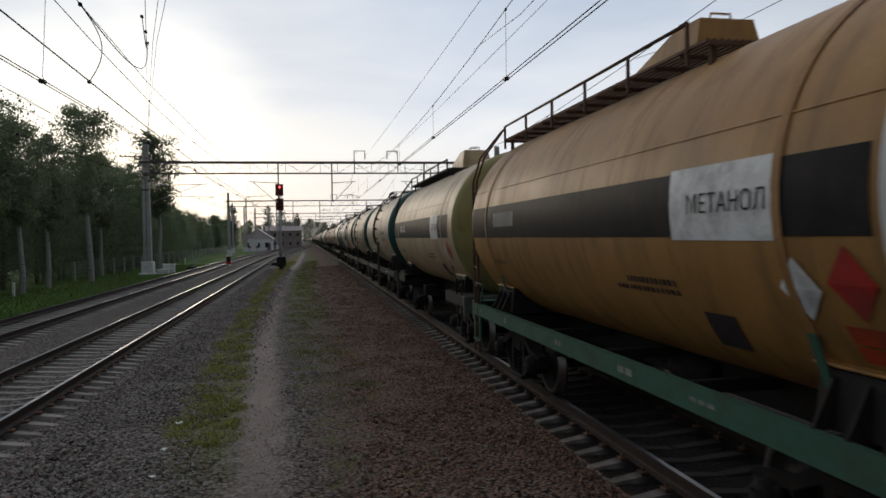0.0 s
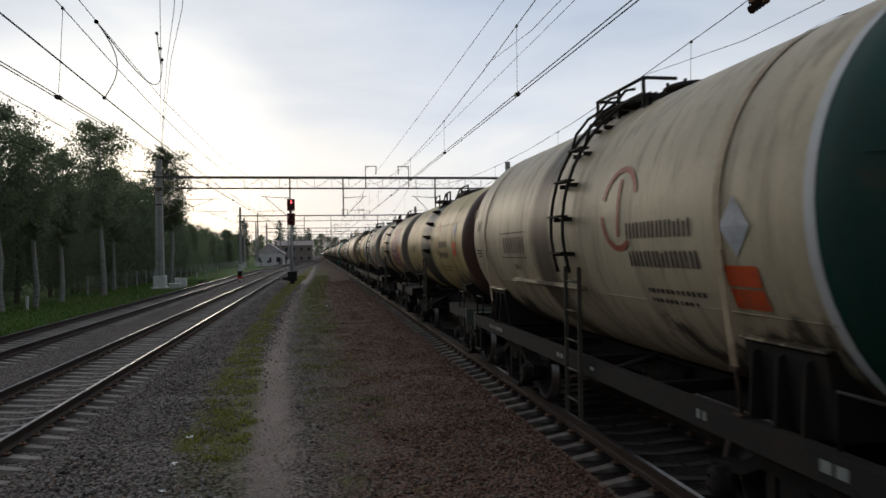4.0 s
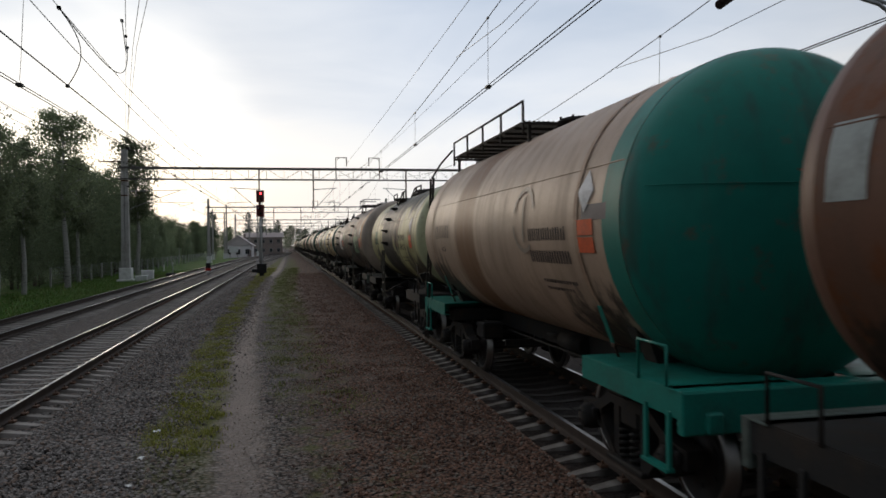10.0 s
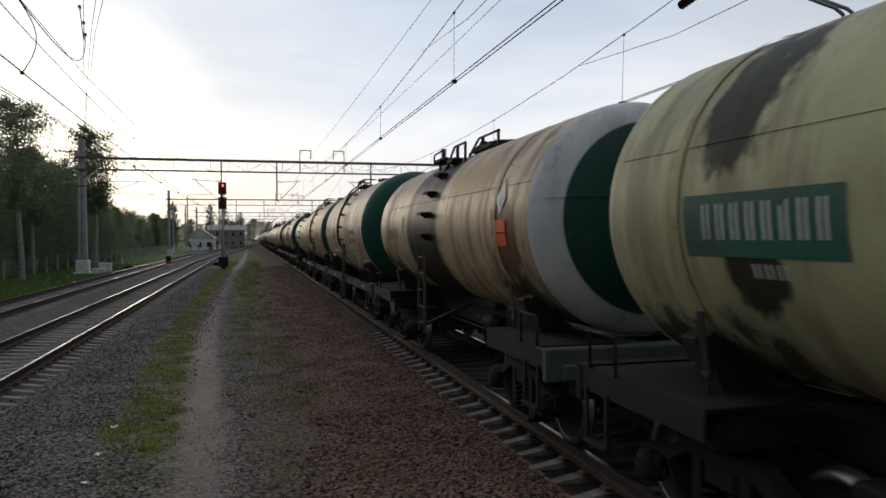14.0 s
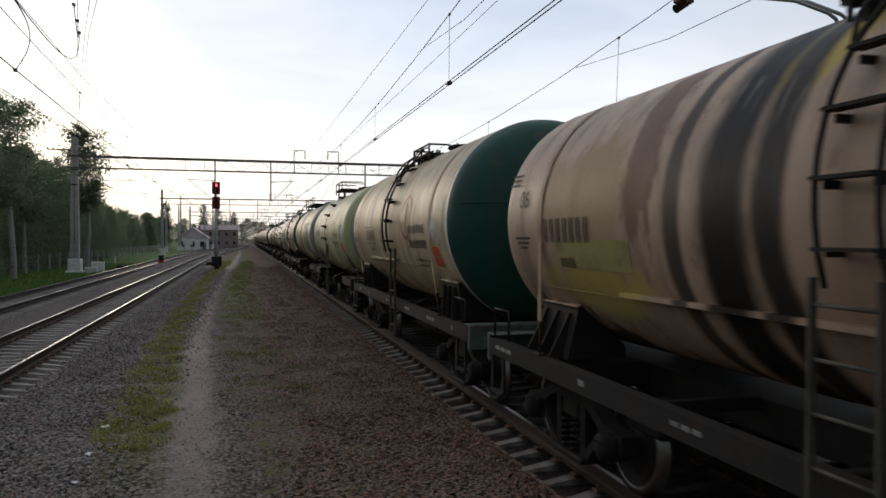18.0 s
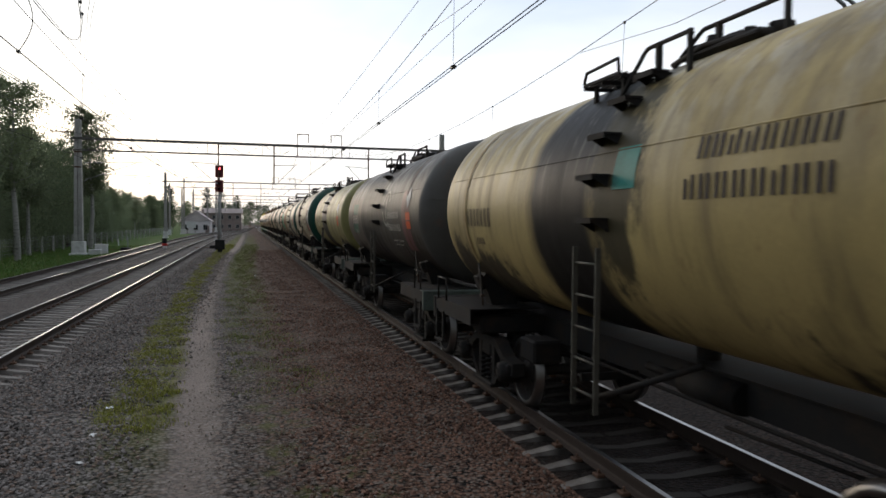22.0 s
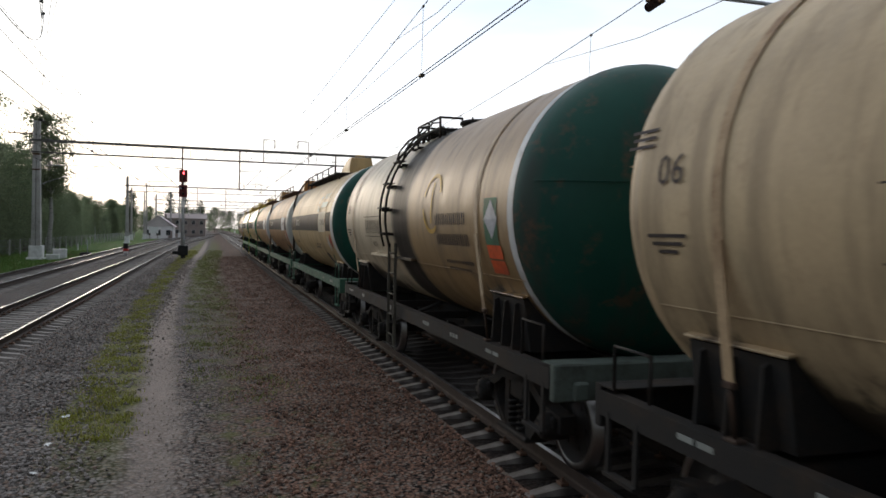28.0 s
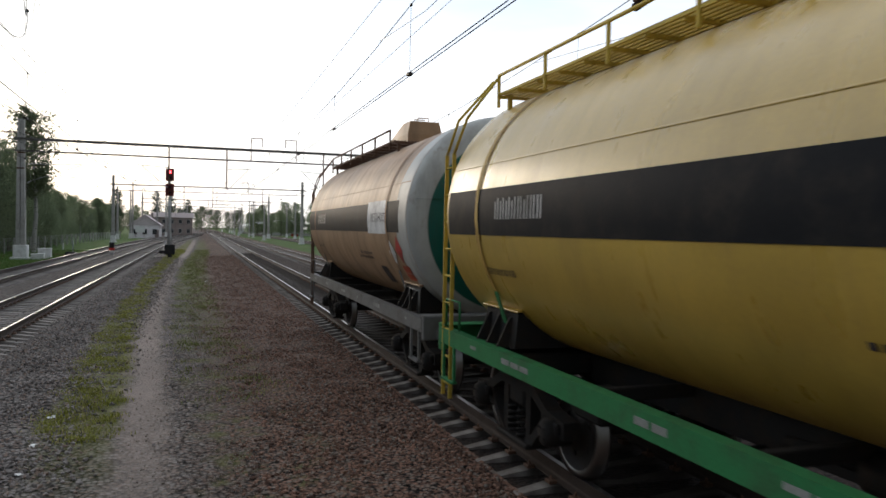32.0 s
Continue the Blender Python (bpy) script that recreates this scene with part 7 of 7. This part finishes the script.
def tree_meshes(kind, seed, h):
    """Trunk with limbs, and a crown of many small leaves in drooping sprays; leaves are thin solid lozenges."""
    rng = random.Random(seed)
    trunk = Geo()
    pts, x, y = [], 0.0, 0.0
    for k in range(9):
        pts.append((x, y, h * 0.97 * k / 8))
        x, y = x + rng.uniform(-0.14, 0.14), y + rng.uniform(-0.14, 0.14)
    r0 = 0.017 * h if kind != "bush" else 0.012 * h
    for k in range(8):
        trunk.rod(pts[k], pts[k + 1], r0 * (1 - 0.115 * k), r0 * (1 - 0.115 * (k + 1)), 9, False)
    lv, lf = [], []
    lo = {"birch": 0.40, "dense": 0.10, "bush": 0.05, "pine": 0.45}[kind]
    limbs = {"birch": 32, "dense": 46, "bush": 30, "pine": 22}[kind]
    per = {"birch": 330, "dense": 400, "bush": 330, "pine": 160}[kind]
    for j in range(limbs):
        t = lo + (0.97 - lo) * (j + rng.random()) / limbs
        z = h * t
        k = min(7, int(t * 8))
        base = Vector(pts[k]).lerp(Vector(pts[k + 1]), min(1, t * 8 - k))
        u = (t - lo) / (1 - lo)
        shape = {"birch": (0.25 + 0.9 * u) * (1 - u) ** 0.6 * 1.5, "dense": (0.55 + 0.6 * u) * (1 - u) ** 0.45 * 1.25,
                 "bush": (0.8 + 0.3 * u) * (1 - u) ** 0.4, "pine": (1 - u) ** 0.6 * 0.7}[kind]
        length = h * {"birch": 0.20, "dense": 0.27, "bush": 0.34, "pine": 0.22}[kind] * max(0.16, shape) * rng.uniform(0.7, 1.25)
        a = j * 2.4 + rng.uniform(-0.5, 0.5)
        rise = rng.uniform(0.15, 0.75) if kind != "pine" else rng.uniform(-0.05, 0.3)
        tip = base + Vector((math.cos(a), math.sin(a), rise)) * length
        trunk.rod(base, base.lerp(tip, 0.85), r0 * 0.28 * (1 - 0.6 * u), 0.012, 5, False)
        for _ in range(per):
            q = rng.random() ** 0.65
            c = base.lerp(tip, 0.18 + 0.85 * q)
            sp = length * 0.26 * (0.5 + 0.7 * q)
            p = c + Vector((rng.gauss(0, sp), rng.gauss(0, sp), rng.gauss(0, sp * 0.75) - abs(rng.gauss(0, sp * (0.55 if kind == "birch" else 0.1)))))
            if p.z < 0.3:
                continue
            s = rng.uniform(0.06, 0.14) * (h / 12)
            d = Vector((rng.gauss(0, 1), rng.gauss(0, 1), rng.gauss(-0.4, 1))).normalized()
            e = d.orthogonal().normalized()
            f = d.cross(e) * rng.uniform(-1, 1) + e
            f = f.normalized() * s * 0.55
            o = len(lv)
            lv += [tuple(p - d * s * 0.8), tuple(p + f), tuple(p + d * s * 0.8), tuple(p - f)]
            lf.append((o, o + 1, o + 2, o + 3))
    return trunk, lv, lf


TREES = {}


def tree(kind, variant, x, y, h, label, turn=0.0):
    key = (kind, variant)
    if key not in TREES:
        trunk, lv, lf = tree_meshes(kind, 100 * len(kind) + variant, 10.0)
        tm = trunk.mesh("trunk", BARK_B if kind == "birch" else BARK_D)
        lm = bpy.data.meshes.new("crown")
        lm.from_pydata(lv, [], lf)
        lm.materials.append({"birch": LEAF_B, "pine": LEAF_F}.get(kind, LEAF_D))
        TREES[key] = (tm, lm)
    t = thing("tree", label, "tree", "trees beside the line", at=(x, y, ground_z(x) - 0.05))
    t.scale = (h / 10.0,) * 3
    t.rotation_euler = (0, 0, turn)
    for name, me in zip(("trunk", "crown"), TREES[key]):
        new(name, me).parent = t
    return t


def plant():
    rng = random.Random(5)
    # tall birches along the verge
    for x, y, h, v in ((-16.4, 60.0, 14.0, 0), (-16.0, 84.0, 15.2, 1), (-17.6, 44.5, 12.2, 2), (-17.2, 53.0, 10.5, 1), (-16.9, 47.5, 11.0, 0), (-18.5, 71.0, 11.5, 2), (-17.4, 38.5, 11.5, 1)):
        tree("birch", v, x, y, h, "tall birch with a white trunk on the verge", rng.uniform(0, 6.28))
    # the dark wood behind them
    for j in range(58):
        # Trees beside and behind the eye are unseen, added to darken the tank sides
        y = -45 + j * 3.1 + rng.uniform(-1.3, 1.3)
        x = -19.8 - (j % 2) * 4.0 - rng.random() * 2.5
        h = (10.6 if 64 < y < 114 else 8.2) * rng.uniform(0.82, 1.15)
        tree("dense", rng.randrange(3), x, y, h, "dense dark green deciduous tree behind the birches", rng.uniform(0, 6.28))
    for j in range(30):
        y = 30 + j * 3.2 + rng.uniform(-1, 1)
        tree("bush", rng.randrange(2), -18.9 - rng.random() * 3, y, rng.uniform(4.0, 6.5), "leafy undergrowth bush at the edge of the wood", rng.uniform(0, 6.28))
    for j in range(46):
        y = 92 + j * 2.4 + rng.uniform(-1, 1)
        tree(("bush", "dense", "bush", "birch")[j % 4], rng.randrange(2), -20.6 - rng.random() * 6.5 - j * 0.03, y, rng.uniform(0.6, 1.3) * (8.2 - 0.055 * j), "lower tree at the thinning end of the wood", rng.uniform(0, 6.28))
    for j in range(16):
        y = 150 + j * 7
        tree("dense", rng.randrange(3), -26 - rng.random() * 14 - j * 0.4, y, rng.uniform(8.5, 12), "distant dark green tree", rng.uniform(0, 6.28))
    for j in range(44):
        tree("dense", rng.randrange(3), -29 - rng.random() * 34, 105 + j * 5.0 + rng.uniform(-3, 3), rng.uniform(8, 11.5), "distant dark green tree", rng.uniform(0, 6.28))
    for x, y, h in ((-21.0, 215, 13.0), (-13.0, 250, 15.0), (-9.0, 262, 14.0), (-24.0, 240, 15.0), (-4.0, 300, 14.0)):
        tree("pine", 0, x, y, h, "distant pine behind the houses", rng.uniform(0, 6.28))
    for j in range(26):
        tree("dense", rng.randrange(3), 30 + j * 4.2 + rng.uniform(-2, 2), 330 + rng.uniform(-25, 40), rng.uniform(11, 17), "distant tree behind the goods yard", rng.uniform(0, 6.28))
    for j in range(9):
        tree("dense", rng.randrange(3), 17 + j * 2.6, 262 + rng.uniform(-6, 8), rng.uniform(7, 10), "dark tree beside the goods yard", rng.uniform(0, 6.28))
    for j in range(22):
        tree("dense", rng.randrange(3), -46 + j * 4.4 + rng.uniform(-1, 1), 455 + rng.uniform(-15, 30), rng.uniform(11, 16), "far tree across the end of the yard", rng.uniform(0, 6.28))


plant()

# ---- fence and buildings ----


def fence():
    f = thing("fence", "low grey mesh fence along the wood", "fence", at=(0, 0, 0))
    g = Geo()
    for k in range(34):
        y = 62 + 4.0 * k
        part("fence_post", lambda: Geo().box((0, 0, 0.75), (0.14, 0.14, 1.7), None, 0.02), CONCRETE, f, at=(-18.2, y, -0.25), key="fence_post")
    for z in (0.15, 0.45, 0.75, 1.05, 1.3):
        g.rod((-18.2, 62, z), (-18.2, 194, z), 0.012, seg=4)
    for k in range(340):
        g.rod((-18.2, 62 + 0.39 * k, 0.0), (-18.2, 62.0 + 0.39 * k, 1.32), 0.006, seg=3)
    part("mesh_panel", g, GALV, f)


fence()
ROOF_GREY, ROOF_RED = paint("weathered_roof_sheet", (0.58, 0.52, 0.51), 0.7), paint("dull_red_roof_sheet", (0.34, 0.28, 0.26), 0.6)
WALL_PALE, WALL_RED = paint("pale_rendered_wall", (0.80, 0.76, 0.76), 0.85, 0.0, (0.3, 0.26, 0.22), 0.4, 0.7), paint("brown_rendered_wall", (0.30, 0.245, 0.22), 0.85, 0.0, (0.1, 0.08, 0.07), 0.4, 0.7)
PANE = paint("dark_window_glass", (0.02, 0.024, 0.03), 0.1, 0.0, (0.03, 0.03, 0.03), 0.2)


def window(parent, x, y, z, w=1.0, h=1.3):
    win = part("window", Geo().box((0, 0, 0), (w + 0.16, 0.10, h + 0.16), None, 0.02), CONCRETE, parent, "grey-framed window", at=(x, y, z), key=("window_frame", w, h))
    for s in (-1, 1):
        part("pane", lambda: Geo().box((0, 0, 0), (w / 2 - 0.06, 0.03, h - 0.1)), PANE, win, at=(s * w / 4, -0.05, 0), key=("pane", w, h))


def gable_house(x0, x1, y0, y1, eave, ridge, wall, roof, label, windows=2):
    b = thing("house", label, "house", "trackside houses", at=((x0 + x1) / 2, y0, -0.25))
    w, d = (x1 - x0) / 2, y1 - y0
    part("wall", Geo().prism([(-w, 0), (w, 0), (w, eave), (0, ridge - 0.1), (-w, eave)], 0, d, "y"), wall, b)
    g = Geo()
    for s in (-1, 1):
        g.prism([(s * (w + 0.45), eave - 0.28), (s * (w + 0.45), eave - 0.14), (0, ridge + 0.12), (0, ridge - 0.02)], -0.5, d + 0.5, "y")
    part("roof", g, roof, b)
    part("gable", Geo().prism([(-w - 0.3, eave - 0.1), (w + 0.3, eave - 0.1), (0, ridge - 0.02)], -0.2, 0.0, "y"), roof, b, "boarded gable")
    part("chimney", Geo().box((w * 0.4, d * 0.5, ridge), (0.5, 0.5, 1.2), None, 0.03), WALL_RED, b)
    for k in range(windows):
        window(b, -w + 2 * w * (k + 0.5) / windows, -0.02, eave * 0.5, 0.9, 1.2)
    part("door", Geo().box((w * 0.8, -0.03, 1.05), (0.9, 0.08, 2.1), None, 0.02), WALL_RED, b)
    return b


gable_house(-15.6, -8.9, 188, 198, 3.3, 5.7, WALL_PALE, ROOF_GREY, "small pale gabled railway house with a grey roof", 3)


def long_building(x0, x1, y0, y1, h, label, wall, roof):
    b = thing("station_building", label, "building", "trackside houses", at=((x0 + x1) / 2, y0, -0.25))
    w, d = (x1 - x0) / 2, y1 - y0
    part("wall", Geo().box((0, d / 2, h / 2), (2 * w, d, h)), wall, b)
    part("roof", Geo().prism([(-0.5, h), (d + 0.5, h), (d * 0.5, h + 1.5)], -w - 0.4, w + 0.4, "x"), roof, b)
    for k in range(5):
        for z in (1.7, 4.4):
            if z < h:
                window(b, -w + 2 * w * (k + 0.5) / 5, -0.02, z, 0.8, 1.1)
    return b


long_building(-13.0, -1.8, 226, 236, 5.6, "two-storey brown station building with a low roof", WALL_RED, ROOF_RED)


def notice_board():
    n = thing("notice_board", "white board on two posts beside the house", "board", at=(-12.6, 178, -0.2))
    part("panel", Geo().box((0, 0, 2.2), (2.0, 0.08, 1.4), None, 0.02), WHITEP, n)
    for x in (-0.85, 0.85):
        part("post", lambda: Geo().box((0, 0.08, 1.4), (0.1, 0.1, 2.9), None, 0.01), RUSTY, n, at=(x, 0, 0), key="board_post")


notice_board()


def canopy():
    """White arched roof over a distant platform."""
    c = thing("platform_canopy", "long white arched platform roof in the distance", "canopy", at=(0, 0, -0.2))
    for k in range(9):
        y = 300 + k * 11
        g = Geo()
        pts = [(20 + 26 * j / 10, y, 3.6 + 2.6 * math.sin(math.pi * j / 10)) for j in range(11)]
        g.tube(pts, 0.16, 6)
        g.rod((20, y, 0), (20, y, 3.6), 0.14, seg=8)
        g.rod((46, y, 0), (46, y, 3.6), 0.14, seg=8)
        part("arch", g, WHITEP, c)
    n = 10
    vs = [(20 + 26 * j / n, y, 3.75 + 2.6 * math.sin(math.pi * j / n)) for y in (300, 388) for j in range(n + 1)]
    part("roof", Geo().add(vs, [(j, j + 1, n + 2 + j, n + 1 + j) for j in range(n)], True), paint("pale_roof_sheet", (0.6, 0.62, 0.62), 0.4), c)
    part("platform", Geo().box((33, 344, 0.5), (22, 100, 1.0), None, 0.05), CONCRETE, c)


canopy()


def warning_post(x, y):
    w = thing("buffer_stop", "red and white painted buffer stop in the yard", "buffer stop", at=(x, y, -0.1))
    part("block", Geo().box((0, 0, 0.5), (2.6, 0.5, 1.0), None, 0.05), REDP, w)
    part("board", Geo().box((0, -0.1, 1.5), (1.4, 0.15, 0.8), None, 0.03), WHITEP, w)
    part("post", Geo().box((0, 0, 2.2), (0.18, 0.18, 3.4), None, 0.02), WHITEP, w)


warning_post(33.0, 268.0)
build_track("yard_track", "yard line with rusty rails beyond the running lines", [(60, 20.5), (120, 20.5), (200, 20.5), (300, 20.5), (420, 20.5)], 61, 61, 300, False)


# ---- motion of the train ----
def run(t):
    """Metres that the train has gone after t seconds; it slows a little."""
    return 17.882 * t - 0.01492 * t * t


def motions():
    times = [0.0, 4.0, 8.0, 12.0, 16.0, 20.0, 24.0, 28.0, 32.0]
    for k, w in enumerate(WAGONS):
        slack = 0.07 * max(0, k - 43)       # the chemical wagons at the tail are a little shorter
        walk(w, [(t, pose(TRACK_A, FIRST + PITCH * (k - 1) - slack - run(t), RAIL)) for t in times])
    # the wheelsets roll; alike ones share one action
    for side in (-1, 1):
        alike = [w for w, s in WHEELSETS if s == side]
        walk(alike[0], [(j / 30, pose(0, side * 0.925, 0.475, math.degrees(run(j / 30) / 0.475))) for j in range(961)])
        for w in alike[1:]:
            w.rotation_mode = "QUATERNION"
            keys = w.animation_data_create()
            keys.action = alike[0].animation_data.action
            keys.action_slot = alike[0].animation_data.action_slot


motions()
